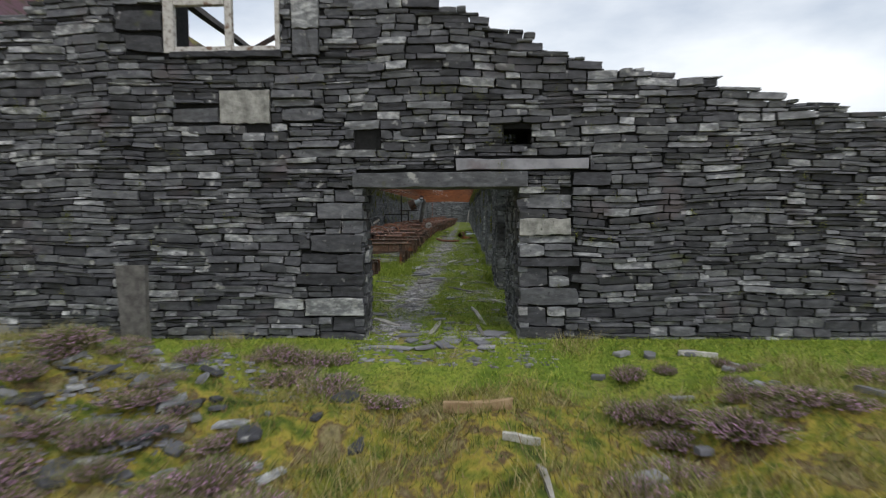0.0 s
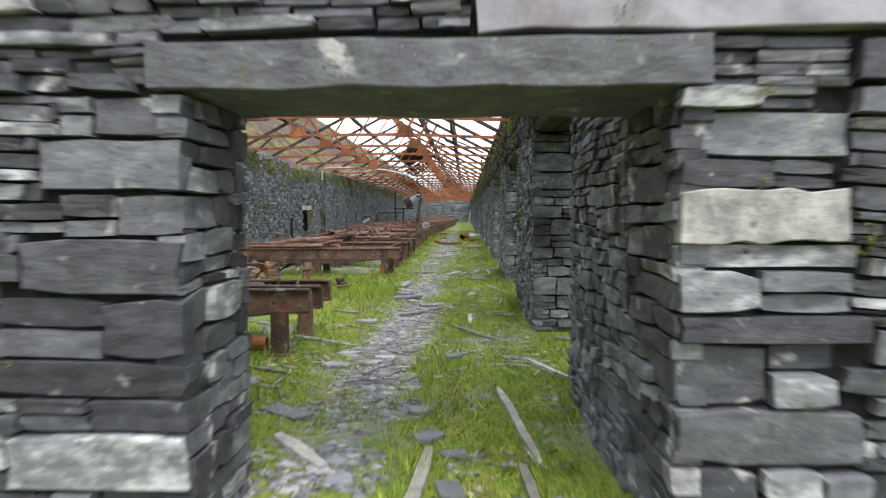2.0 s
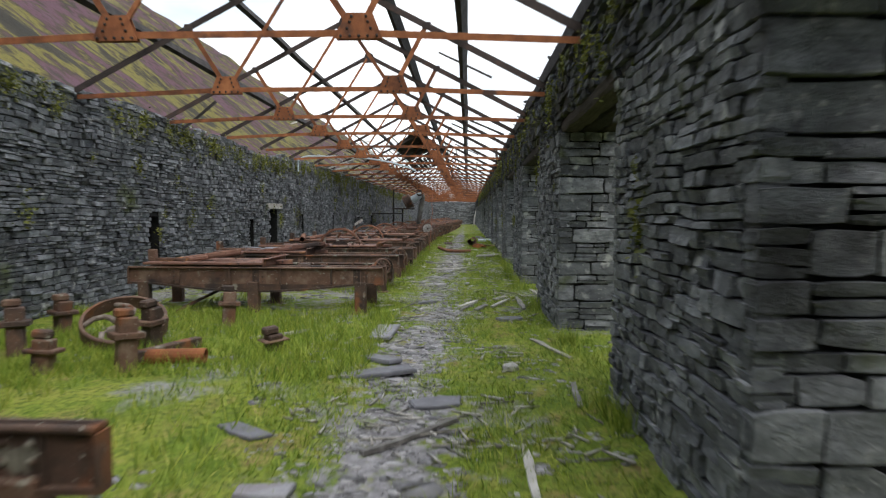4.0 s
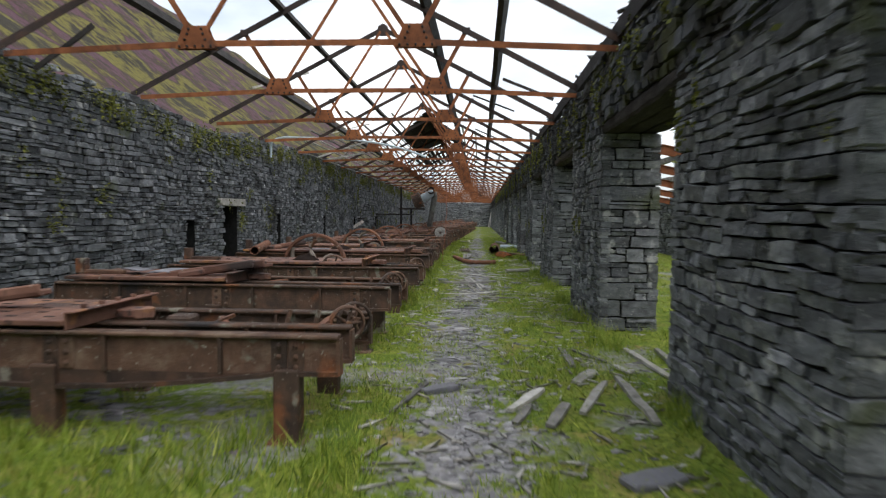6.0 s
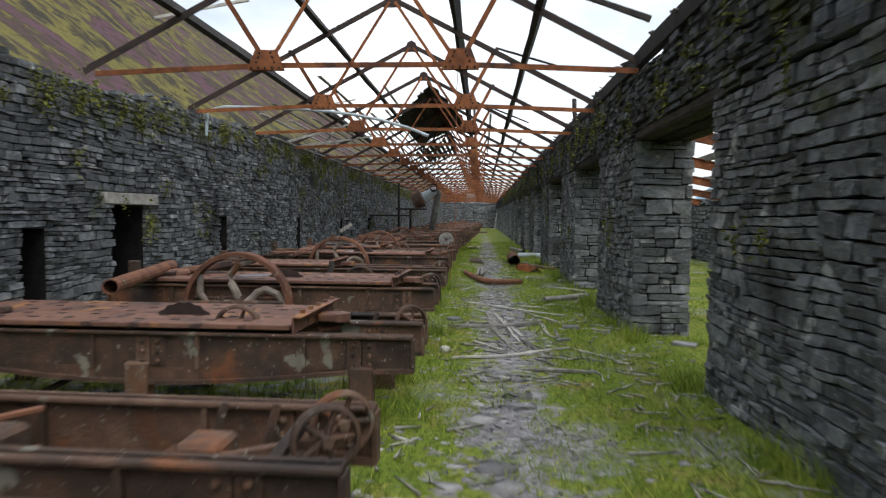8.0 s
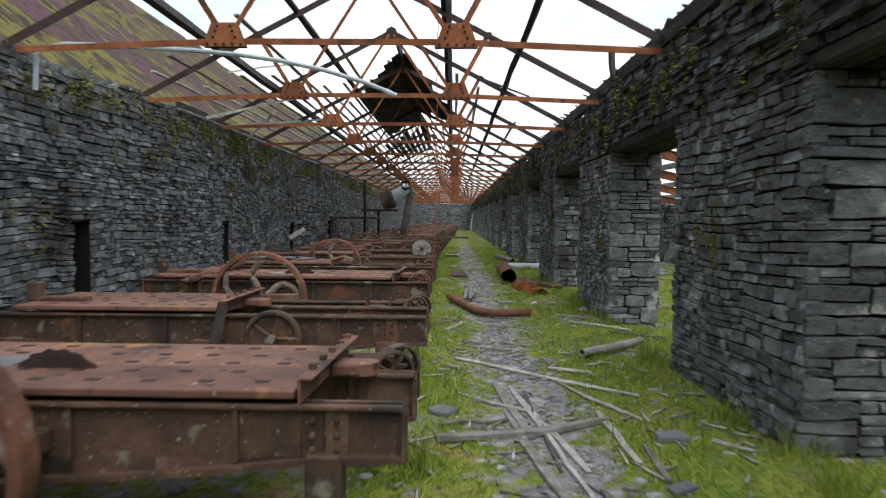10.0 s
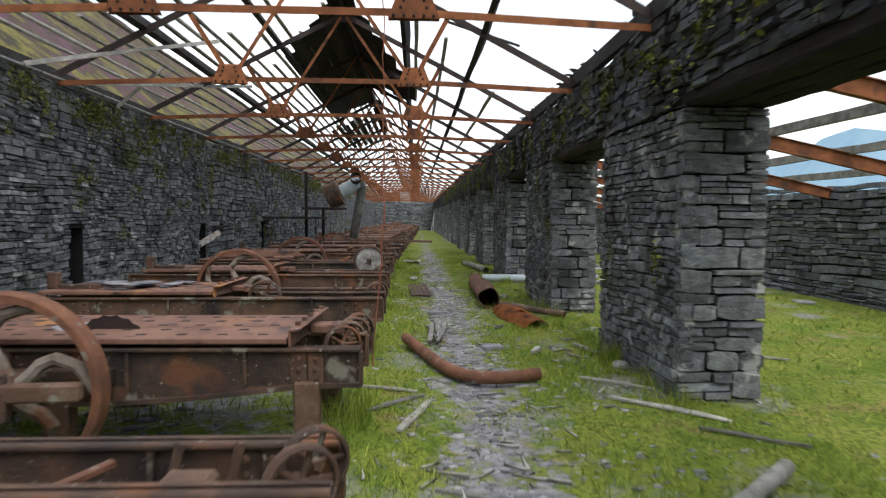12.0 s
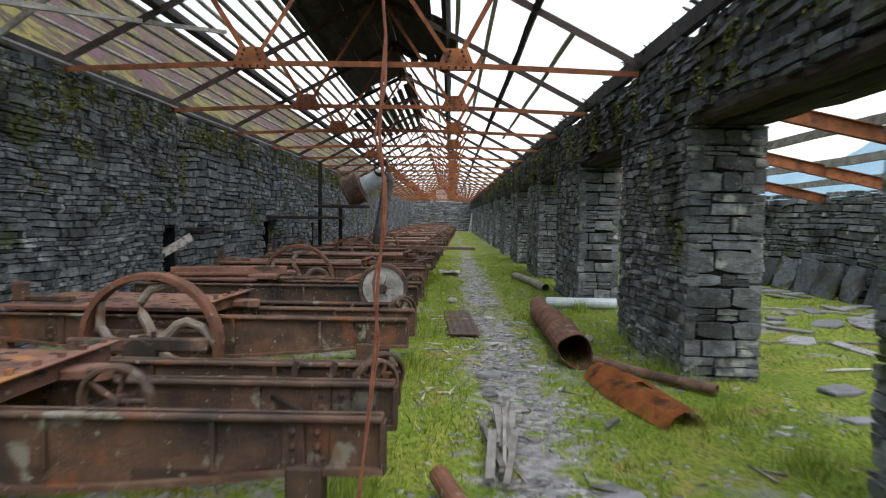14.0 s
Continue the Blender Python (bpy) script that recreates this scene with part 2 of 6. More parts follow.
def ground_material():
    m = bpy.data.materials.new("turf_and_slate_path")
    m.use_nodes = True
    n, l = m.node_tree.nodes, m.node_tree.links
    b = n["Principled BSDF"]
    b.inputs["Roughness"].default_value, b.inputs["Specular IOR Level"].default_value = 0.95, 0.1
    geo = n.new("ShaderNodeNewGeometry")
    sep = n.new("ShaderNodeSeparateXYZ")
    l.new(geo.outputs["Position"], sep.inputs[0])

    def noise_ramp(scale, stops, detail=8):
        t, r = n.new("ShaderNodeTexNoise"), n.new("ShaderNodeValToRGB")
        t.inputs["Scale"].default_value, t.inputs["Detail"].default_value, t.inputs["Roughness"].default_value = scale, detail, 0.65
        l.new(geo.outputs["Position"], t.inputs["Vector"]); l.new(t.outputs[0], r.inputs[0])
        while len(r.color_ramp.elements) < len(stops):
            r.color_ramp.elements.new(0.5)
        for e, (p, c) in zip(r.color_ramp.elements, stops):
            e.position, e.color = p, (*c, 1)
        return t.outputs[0], r.outputs[0]

    def calc(op, a, c, clamp=False):
        k = n.new("ShaderNodeMath"); k.operation, k.use_clamp = op, clamp
        for i, v in enumerate((a, c)):
            if isinstance(v, (int, float)):
                k.inputs[i].default_value = v
            else:
                l.new(v, k.inputs[i])
        return k.outputs[0]

    def mix(f, a, c):
        k = n.new("ShaderNodeMix"); k.data_type = "RGBA"
        l.new(f, k.inputs[0]); l.new(a, k.inputs[6]); l.new(c, k.inputs[7])
        return k.outputs[2]

    _, turf = noise_ramp(1.1, [(0.25, (0.07, 0.13, 0.016)), (0.45, (0.155, 0.22, 0.032)), (0.58, (0.24, 0.275, 0.05)), (0.72, (0.34, 0.30, 0.09)), (0.85, (0.18, 0.13, 0.07))])
    _, earth = noise_ramp(2.3, [(0.40, (0.10, 0.16, 0.02)), (0.50, (0.20, 0.25, 0.04)), (0.58, (0.30, 0.24, 0.09)), (0.66, (0.16, 0.11, 0.06)), (0.78, (0.09, 0.075, 0.05))])
    fleck, _ = noise_ramp(0.9, [(0, (0, 0, 0)), (1, (1, 1, 1))], 7)
    _, chips = noise_ramp(11, [(0.3, (0.11, 0.108, 0.113)), (0.5, (0.245, 0.24, 0.25)), (0.7, (0.39, 0.385, 0.395))])
    _, moor = noise_ramp(1.9, [(0.30, (0.022, 0.035, 0.010)), (0.39, (0.07, 0.10, 0.02)), (0.45, (0.17, 0.18, 0.03)), (0.50, (0.30, 0.245, 0.05)), (0.55, (0.10, 0.065, 0.04)), (0.61, (0.23, 0.20, 0.10)), (0.72, (0.045, 0.036, 0.028))])
    _, hill = noise_ramp(0.10, [(0.34, (0.036, 0.034, 0.028)), (0.42, (0.052, 0.046, 0.034)), (0.46, (0.17, 0.15, 0.045)), (0.50, (0.060, 0.048, 0.036)), (0.545, (0.115, 0.062, 0.080)), (0.59, (0.048, 0.042, 0.032)), (0.65, (0.16, 0.14, 0.055)), (0.8, (0.12, 0.105, 0.095))], 14)
    # the worn path winds gently along the hall
    wob, _ = noise_ramp(0.28, [(0, (0, 0, 0)), (1, (1, 1, 1))], 2)
    rag, _ = noise_ramp(5.0, [(0, (0, 0, 0)), (1, (1, 1, 1))], 6)
    off = calc("ABSOLUTE", calc("ADD", calc("ADD", sep.outputs[0], 0.72), calc("MULTIPLY", calc("SUBTRACT", wob, 0.5), 0.9)), 0.0)
    edge = calc("ADD", off, calc("MULTIPLY", calc("SUBTRACT", rag, 0.5), 3.0))
    narrow = calc("MULTIPLY", calc("MULTIPLY", calc("SUBTRACT", sep.outputs[1], 48.0), 0.03, True), 0.42)
    path = calc("MULTIPLY", calc("SUBTRACT", calc("SUBTRACT", 0.47, narrow), edge), 3.0, True)
    inside = calc("MULTIPLY", calc("SUBTRACT", sep.outputs[1], 8.6), 0.6, True)
    bare, _ = noise_ramp(0.6, [(0, (0, 0, 0)), (1, (1, 1, 1))], 9)
    patch = calc("MULTIPLY", calc("SUBTRACT", bare, 0.555), 14.0, True)
    under = calc("MULTIPLY", calc("MULTIPLY", calc("SUBTRACT", -1.9, sep.outputs[0]), 1.6, True), calc("SUBTRACT", sep.outputs[1], 20.0, True))
    scree = calc("MAXIMUM", path, calc("MULTIPLY", patch, 0.8))
    scree = calc("MAXIMUM", scree, calc("MULTIPLY", under, calc("MULTIPLY", calc("SUBTRACT", rag, 0.47), 8.0, True)))
    scree = calc("MULTIPLY", scree, inside)
    near = calc("MULTIPLY", calc("SUBTRACT", calc("ADD", sep.outputs[1], calc("MULTIPLY", fleck, 3.0)), 6.3), 0.7, True)
    turf = mix(calc("MULTIPLY", calc("SUBTRACT", fleck, 0.44), 6.0, True), turf, earth)
    # fine dark mottle: shade between grass tufts put into the turf colour
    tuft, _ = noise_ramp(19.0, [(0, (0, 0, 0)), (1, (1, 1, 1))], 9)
    _, tuft_shade = noise_ramp(3.1, [(0.35, (0.045, 0.085, 0.014)), (0.6, (0.10, 0.13, 0.025)), (0.8, (0.11, 0.085, 0.04))])
    turf = mix(calc("MULTIPLY", calc("SUBTRACT", tuft, 0.46), 6.0, True), turf, tuft_shade)
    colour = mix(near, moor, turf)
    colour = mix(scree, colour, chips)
    away = calc("MULTIPLY", calc("SUBTRACT", -9.5, sep.outputs[0]), 0.5, True)
    colour = mix(away, colour, hill)
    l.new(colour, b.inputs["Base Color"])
    t3 = n.new("ShaderNodeTexNoise")
    t3.inputs["Scale"].default_value, t3.inputs["Detail"].default_value = 16, 9
    l.new(geo.outputs["Position"], t3.inputs["Vector"])
    bp = n.new("ShaderNodeBump"); bp.inputs["Strength"].default_value, bp.inputs["Distance"].default_value = 0.8, 0.04
    l.new(t3.outputs[0], bp.inputs["Height"]); l.new(bp.outputs[0], b.inputs["Normal"])
    return m


TURF = ground_material()


# ---- building helpers ----
def put(ob, mat, parent=None, label=""):
    if mat and ob.data:
        ob.data.materials.append(mat)
    if parent:
        ob.parent = parent
    if label:
        ob["label"] = label
    return ob


def part(name, bm, mat, parent=None, label=""):
    me = bpy.data.meshes.new(name)
    bm.to_mesh(me)
    bm.free()
    return put(new(name, me), mat, parent, label)


def thing(name, label, category, group="", kind="", at=None):
    ob = tagged(new(name), label, category, group, kind)
    if at is not None:
        ob.matrix_world = at
    return ob


def box(bm, x0, x1, y0, y1, z0, z1, bevel=0.0, m=None):
    """Adds a box, with chamfered edges where bevel is given."""
    made = bmesh.ops.create_cube(bm, size=1)["verts"]
    bmesh.ops.transform(bm, matrix=Matrix.LocRotScale(((x0 + x1) / 2, (y0 + y1) / 2, (z0 + z1) / 2), None, (abs(x1 - x0), abs(y1 - y0), abs(z1 - z0))), verts=made)
    if bevel:
        edges = list({e for v in made for e in v.link_edges})
        made = list({v for f in bmesh.ops.bevel(bm, geom=edges, offset=bevel, segments=1, affect="EDGES")["faces"] for v in f.verts})
    if m:
        bmesh.ops.transform(bm, matrix=m, verts=made)
    return made


def bar(bm, a, b, w, h, up=(0, 0, 1), bevel=0.0):
    """A bar of section w x h from a to b."""
    a, b = Vector(a), Vector(b)
    d = b - a
    y = d.normalized()
    x = y.cross(Vector(up)).normalized()
    z = x.cross(y)
    m = Matrix((x, y, z)).transposed().to_4x4()
    m.translation = (a + b) / 2
    return box(bm, -w / 2, w / 2, -d.length / 2, d.length / 2, -h / 2, h / 2, bevel, m)


def tube(bm, points, radius, sides=10, thick=0.0, caps=True):
    """A pipe along points; thick: an open pipe with a wall of that thickness."""
    pts = [Vector(p) for p in points]
    rings = []
    for i, p in enumerate(pts):
        d = (pts[min(i + 1, len(pts) - 1)] - pts[max(i - 1, 0)]).normalized()
        side = d.cross(Vector((0, 0, 1)) if abs(d.z) < 0.95 else Vector((1, 0, 0))).normalized()
        up = side.cross(d)
        r = radius[i] if isinstance(radius, (list, tuple)) else radius
        rings.append([[p + (side * math.cos(k * math.tau / sides) + up * math.sin(k * math.tau / sides)) * q for k in range(sides)] for q in ((r, r - thick) if thick else (r,))])
    grids = [[[bm.verts.new(v) for v in ring[j]] for ring in rings] for j in range(2 if thick else 1)]
    for j, g in enumerate(grids):
        for a, b in zip(g, g[1:]):
            for k in range(sides):
                q = (a[k], a[(k + 1) % sides], b[(k + 1) % sides], b[k])
                bm.faces.new(q if not j else q[::-1])
    if thick:
        for e in (0, -1):
            a, b = grids[0][e], grids[1][e]
            for k in range(sides):
                bm.faces.new((a[k], b[k], b[(k + 1) % sides], a[(k + 1) % sides]))
    elif caps:
        bm.faces.new(grids[0][0][::-1]); bm.faces.new(grids[0][-1])
    return bm


def ring_mesh(bm, r0, r1, width, sides=32, m=None):
    """A flat wheel rim about the y axis."""
    rows = []
    for k in range(sides):
        c, s = math.cos(k * math.tau / sides), math.sin(k * math.tau / sides)
        vs = [bm.verts.new((r * c, y, r * s)) for r, y in ((r0, -width / 2), (r1 - 0.012, -width / 2), (r1, -width / 2 + 0.012), (r1, width / 2 - 0.012), (r1 - 0.012, width / 2), (r0, width / 2))]
        if m:
            for v in vs:
                v.co = m @ v.co
        rows.append(vs)
    for a, b in zip(rows, rows[1:] + rows[:1]):
        for k in range(6):
            bm.faces.new((a[k], a[(k + 1) % 6], b[(k + 1) % 6], b[k]))


def raw(name, verts, faces, mat, parent=None, label=""):
    me = bpy.data.meshes.new(name)
    me.from_pydata(verts, [], faces)
    me.update()
    return put(new(name, me), mat, parent, label)


# ---- stones of a dry wall: irregular slabs, u along the wall, v up, d out of the wall ----
def stone_template(rng, ring):
    """An uneven slab of unit size: block-like, wedge-shaped or pointed at its ends, with a rough split face."""
    pts = {10: [(-0.5, -0.5), (-0.2, -0.5), (0.2, -0.5), (0.5, -0.5), (0.5, 0.0), (0.5, 0.5), (0.2, 0.5), (-0.2, 0.5), (-0.5, 0.5), (-0.5, 0.0)],
           4: [(-0.5, -0.5), (0.5, -0.5), (0.5, 0.5), (-0.5, 0.5)]}[ring]
    kind = rng.random()
    a, b = (rng.uniform(0.25, 1.0), rng.uniform(0.25, 1.0)) if kind < 0.55 else (rng.uniform(0.75, 1.0), rng.uniform(0.75, 1.0))
    top, bottom = rng.uniform(0.3, 1.0), rng.uniform(0.3, 1.0)
    out = []
    for u, v in pts:
        w = v * (1 - 0.13 * rng.random())
        if abs(u) > 0.45 and abs(v) > 0.3:
            w *= 1 - (1 - (a if u < 0 else b)) * (top if v > 0 else bottom) * 0.68
        uu = u * (1 - 0.05 * rng.random()) + rng.uniform(-0.025, 0.025)
        out.append((uu, w))
    out = np.array(out)
    if rng.random() < 0.35:
        out[:, 1] += out[:, 0] * rng.uniform(-0.2, 0.2)
    lean = rng.uniform(-0.16, 0.16)
    deep = np.array([rng.uniform(-0.06, 0.04) + lean * v for _, v in pts])
    v = [(*p, -1.0) for p in out] + [(*p, d - 0.06) for p, d in zip(out, deep)] + [(p[0] * 0.988, p[1] * 0.955, d) for p, d in zip(out, deep)]
    f = [(r * ring + k, r * ring + (k + 1) % ring, (r + 1) * ring + (k + 1) % ring, (r + 1) * ring + k) for r in range(2) for k in range(ring)]
    if ring == 10:
        c = len(v)
        v += [(-0.22, rng.uniform(-0.12, 0.12), rng.uniform(-0.05, 0.05)), (0.22, rng.uniform(-0.12, 0.12), rng.uniform(-0.05, 0.05))]
        o = 2 * ring
        f += [(o, o + 1, c), (o + 1, o + 2, c + 1, c), (o + 2, o + 3, c + 1), (o + 3, o + 4, c + 1), (o + 4, o + 5, c + 1), (o + 5, o + 6, c + 1), (o + 6, o + 7, c, c + 1), (o + 7, o + 8, c), (o + 8, o + 9, c), (o + 9, o, c)]
    else:
        f.append((8, 9, 10, 11))
    return np.array(v), f


_rng = random.Random(5)
FINE = [stone_template(_rng, 10) for _ in range(28)]
COARSE = [stone_template(_rng, 4) for _ in range(16)]


def courses(rng, u0, u1, v0, v1, high, long, split, keep):
    """Slabs (u, v, width, height) in uneven courses, some of them split into thinner ones; keep(u, v, w, h) tells whether one stands."""
    cells, v = [], v0
    while v < v1 - 0.02:
        h = min(rng.uniform(*high), v1 - v)
        if v1 - v - h < 0.03:
            h = v1 - v
        u = u0 - rng.uniform(0, long[0])
        while u < u1:
            w = rng.uniform(*long) * (0.55 + 0.45 * rng.random()) * (1 + 0.5 * (h > 0.15))
            a, b = max(u, u0), min(u + w, u1)
            u += w
            if u1 - u < long[0] * 0.4:
                b, u = u1, u1 + 1
            if b - a < 0.03:
                continue
            n = 1
            if rng.random() < split:
                n = 2 if h < 0.15 or rng.random() < 0.6 else 3
            cuts = sorted([0, 1] + [min(max((k + rng.uniform(-0.25, 0.25)) / n, 0.2), 0.8) for k in range(1, n)])
            for c0, c1 in zip(cuts, cuts[1:]):
                hh = h * (c1 - c0)
                if hh < 0.02:
                    continue
                if n > 1 and b - a > 0.3 and rng.random() < 0.4:
                    k = a + (b - a) * rng.uniform(0.35, 0.65)
                    spans = ((a, k), (k, b))
                else:
                    spans = ((a, b),)
                for p, q in spans:
                    s = ((p + q) / 2, v + h * (c0 + c1) / 2, q - p, hh)
                    if keep is None or keep(*s):
                        cells.append(s)
        v += h
    return cells


def rubble(rng, u0, u1, v0, v1, high, long, tall=(0.20, 0.46), wide=(0.5, 1.5)):
    """Slabs (u, v, width, height) laid in small patches, each with courses of its own, so that no bed joint runs through."""
    cells, v = [], v0
    while v < v1 - 0.02:
        H = min(rng.uniform(*tall), v1 - v)
        if v1 - v - H < 0.12:
            H = v1 - v
        u = u0 - rng.uniform(0, wide[0])
        while u < u1:
            W = rng.uniform(*wide)
            thin = rng.random()
            w0 = 0.0
            while w0 < H - 0.005:
                h = min(rng.uniform(high[0], high[0] + (high[1] - high[0]) * (0.35 + 0.65 * thin)), H - w0)
                if H - w0 - h < high[0] * 0.6:
                    h = H - w0
                a = u - rng.uniform(0, 0.10)
                end = u + W + rng.uniform(-0.06, 0.06)
                while a < end - 0.03:
                    b = a + rng.uniform(*long) * (0.6 + 0.4 * rng.random()) * (1.25 if h > 0.12 else 1.0)
                    if end - b < long[0] * 0.7:
                        b = end
                    p, q = max(a, u0), min(b, u1)
                    if q - p > 0.03:
                        cells.append(((p + q) / 2, v + w0 + h / 2, q - p, h))
                    a = b
                w0 += h
            u += W
        v += H
    return cells


def bed(u, v, fixed):
    """How far the uneven beds rise or fall at a place; nothing beside an opening."""
    k = min(1.0, max(0.0, v) * 1.6)
    for a, b, c, d in fixed:
        k = min(k, math.hypot(max(a - u, 0, u - b), max(c - v, 0, v - d)) / 0.45)
    if k <= 0:
        return 0.0
    return k * (0.07 * noise.noise((u * 0.5, v * 0.8, 2.5)) + 0.03 * noise.noise((u * 1.7, v * 2.1, 7.5)))


def lay(cells, origin, U, N, mat, parent, seed, templates, near=None, proud=(-0.035, 0.04), fixed=()):
    """Lays the slabs on a wall. Those for which near(u, v) holds, up to 300, are objects of their own; the rest is one mesh."""
    rng = random.Random(seed)
    U, N, O = Vector(U), Vector(N), Vector(origin)
    Z = Vector((0, 0, 1))
    flip = U.cross(Z).dot(N) < 0
    verts, faces, count, single = [], [], 0, 0
    shared = {}
    for u, v, w, h in cells:
        k = rng.randrange(len(templates))
        tv, tf = templates[k]
        d = rng.uniform(*proud)
        tilt = rng.uniform(-0.02, 0.02) + 0.012 * math.sin(u * 1.3 + v)
        fix = [r for r in fixed if r[0] - 0.6 < u < r[1] + 0.6 and r[2] - 0.6 < v < r[3] + 0.6]
        tilt += (bed(u + 0.1, v, fix) - bed(u - 0.1, v, fix)) / 0.2
        h *= min(1.5, max(0.6, 1 + (bed(u, v + 0.05, fix) - bed(u, v - 0.05, fix)) / 0.1))
        v += bed(u, v, fix)
        if near and single < 300 and near(u, v):
            if k not in shared:
                me = bpy.data.meshes.new("stone")
                me.from_pydata([tuple(p) for p in tv], [], [f[::-1] for f in tf] if flip else tf)
                me.materials.append(mat)
                shared[k] = me
            ob = new("stone", shared[k])
            ob.parent = parent
            m = Matrix((U, Z, N)).transposed().to_4x4()
            m.translation = O + U * u + Z * v + N * d
            ob.matrix_basis = m @ Matrix.Rotation(tilt, 4, "Z") @ Matrix.Diagonal((w - 0.009, h - 0.008, 0.13 if h < 0.4 else 0.2, 1))
            single += 1
            continue
        p = tv * (w - 0.009, h - 0.008, 0.13)
        p[:, 1] += tilt * p[:, 0]
        q = np.outer(p[:, 0] + u, U) + np.outer(p[:, 1] + v, Z) + np.outer(p[:, 2] + d, N) + np.array(O)
        verts.append(q)
        faces += [tuple(i + count for i in (f[::-1] if flip else f)) for f in tf]
        count += len(tv)
    if verts:
        ob = raw("stones", np.concatenate(verts).tolist(), faces, mat, parent)
        ob["kind"] = "stuff"


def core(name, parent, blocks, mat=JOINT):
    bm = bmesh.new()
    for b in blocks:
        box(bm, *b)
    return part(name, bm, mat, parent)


# ---- ground ----
def height(x, y):
    h = 0.03 * noise.noise((x * 0.7, y * 0.7, 0)) + 0.012 * noise.noise((x * 2.7, y * 2.7, 3))
    if y < 7.6:
        k = min(1.0, (7.6 - y) / 1.5)
        h += k * (0.20 * noise.noise((x * 0.75, y * 0.75, 5)) + 0.14 * noise.noise((x * 1.9, y * 1.9, 8)))
        h += k * 0.66 * math.exp(-((x + 4.4) / 2.1) ** 2 - ((y - 5.6) / 1.5) ** 2)
        h += k * 0.22 * math.exp(-((x - 4.0) / 1.8) ** 2 - ((y - 4.6) / 1.5) ** 2)
        h -= 0.12 * k
    elif x > -1.9 and x < 1.0:
        h -= 0.03 * math.exp(-((x + 0.72) / 0.5) ** 2)
    if x < -9:
        d = -9 - x
        h += 0.74 * min(d, 75) + 0.25 * max(0, min(d - 75, 200)) + min(1, d / 25) * (2.6 * noise.noise((x * 0.04, y * 0.04, 1)) + 0.7 * noise.noise((x * 0.2, y * 0.2, 2)))
    if x > 10:
        h -= 0.35 * min(x - 10, 260)
    return h


def axis(points):
    out = []
    for a, b, n in points:
        out += list(np.linspace(a, b, n, endpoint=False))
    return out + [points[-1][1]]


gx = axis([(-2500, -300, 5), (-300, -90, 10), (-90, -9, 46), (-9, -7, 4), (-7, -2, 28), (-2, 1.2, 32), (1.2, 9, 26), (9, 60, 12), (60, 2500, 6)])
gy = axis([(-2500, -60, 6), (-60, -2, 16), (-2, 8.6, 84), (8.6, 50, 150), (50, 92, 40), (92, 300, 24), (300, 2500, 6)])
gv = [(x, y, height(x, y)) for y in gy for x in gx]
W = len(gx)
gf = [(j * W + i, j * W + i + 1, (j + 1) * W + i + 1, (j + 1) * W + i) for j in range(len(gy) - 1) for i in range(W - 1)]
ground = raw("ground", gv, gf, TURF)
for p in ground.data.polygons:
    p.use_smooth = True
tagged(ground, "green turf floor with a worn slate-chip path and moorland outside", "ground", kind="structure")

# far hills across the valley, with the blue haze put into their colour
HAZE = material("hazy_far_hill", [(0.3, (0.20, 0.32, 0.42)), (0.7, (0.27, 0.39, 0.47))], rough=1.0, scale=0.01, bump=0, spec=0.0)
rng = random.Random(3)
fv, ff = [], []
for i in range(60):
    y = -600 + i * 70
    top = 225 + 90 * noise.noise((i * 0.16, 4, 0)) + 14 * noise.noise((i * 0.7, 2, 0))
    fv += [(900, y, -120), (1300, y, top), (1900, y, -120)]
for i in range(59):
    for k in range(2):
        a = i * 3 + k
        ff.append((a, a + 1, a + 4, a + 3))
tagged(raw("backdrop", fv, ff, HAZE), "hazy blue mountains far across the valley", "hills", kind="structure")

# ---- front wall with its doorway, window and broken gable ----
FRONT, BACK = 8.0, 111.0
LEFT, RIGHT, THICK = -6.64, 1.10, 0.80
D0, D1, DTOP = -1.21, 1.01, 2.26
profile = [(-9.5, 3.6), (-7.6, 4.3), (-6.4, 4.75), (-4.2, 5.75), (-2.7, 6.35), (-1.4, 5.45), (-0.5, 4.97), (0.73, 4.60), (1.56, 4.20), (2.1, 4.06), (2.68, 3.92), (3.65, 3.76), (5.0, 3.44), (6.0, 3.18), (8.5, 2.72), (9.5, 2.6)]


def gable(x):
    return float(np.interp(x, [p for p, _ in profile], [q for _, q in profile]))


HOLES = [(D0, D1, -1, DTOP + 0.21), (-4.05, -2.36, 4.10, 5.35), (0.78, 1.18, 2.86, 3.08), (-3.27, -2.52, 3.18, 3.67), (0.10, 2.0, 2.49, 2.66), (1.01, 1.75, 1.57, 1.81),
         (-1.34, D0, DTOP, 2.47), (D1, 1.14, DTOP, 2.47), (-2.2, -1.8, 4.12, 4.9), (-1.32, -0.95, 2.86, 2.99)]


def keep_front(u, v, w, h):
    if v + h * 0.3 > gable(u) + 0.09 * noise.noise((u * 2.1, 1, 0)) + 0.05 * noise.noise((u * 6.0, 4, 0)):
        return False
    for a, b, c, d in HOLES:
        if u + w / 2 > a + 0.01 and u - w / 2 < b - 0.01 and v + h / 2 > c + 0.01 and v - h / 2 < d - 0.01:
            return False
    return True


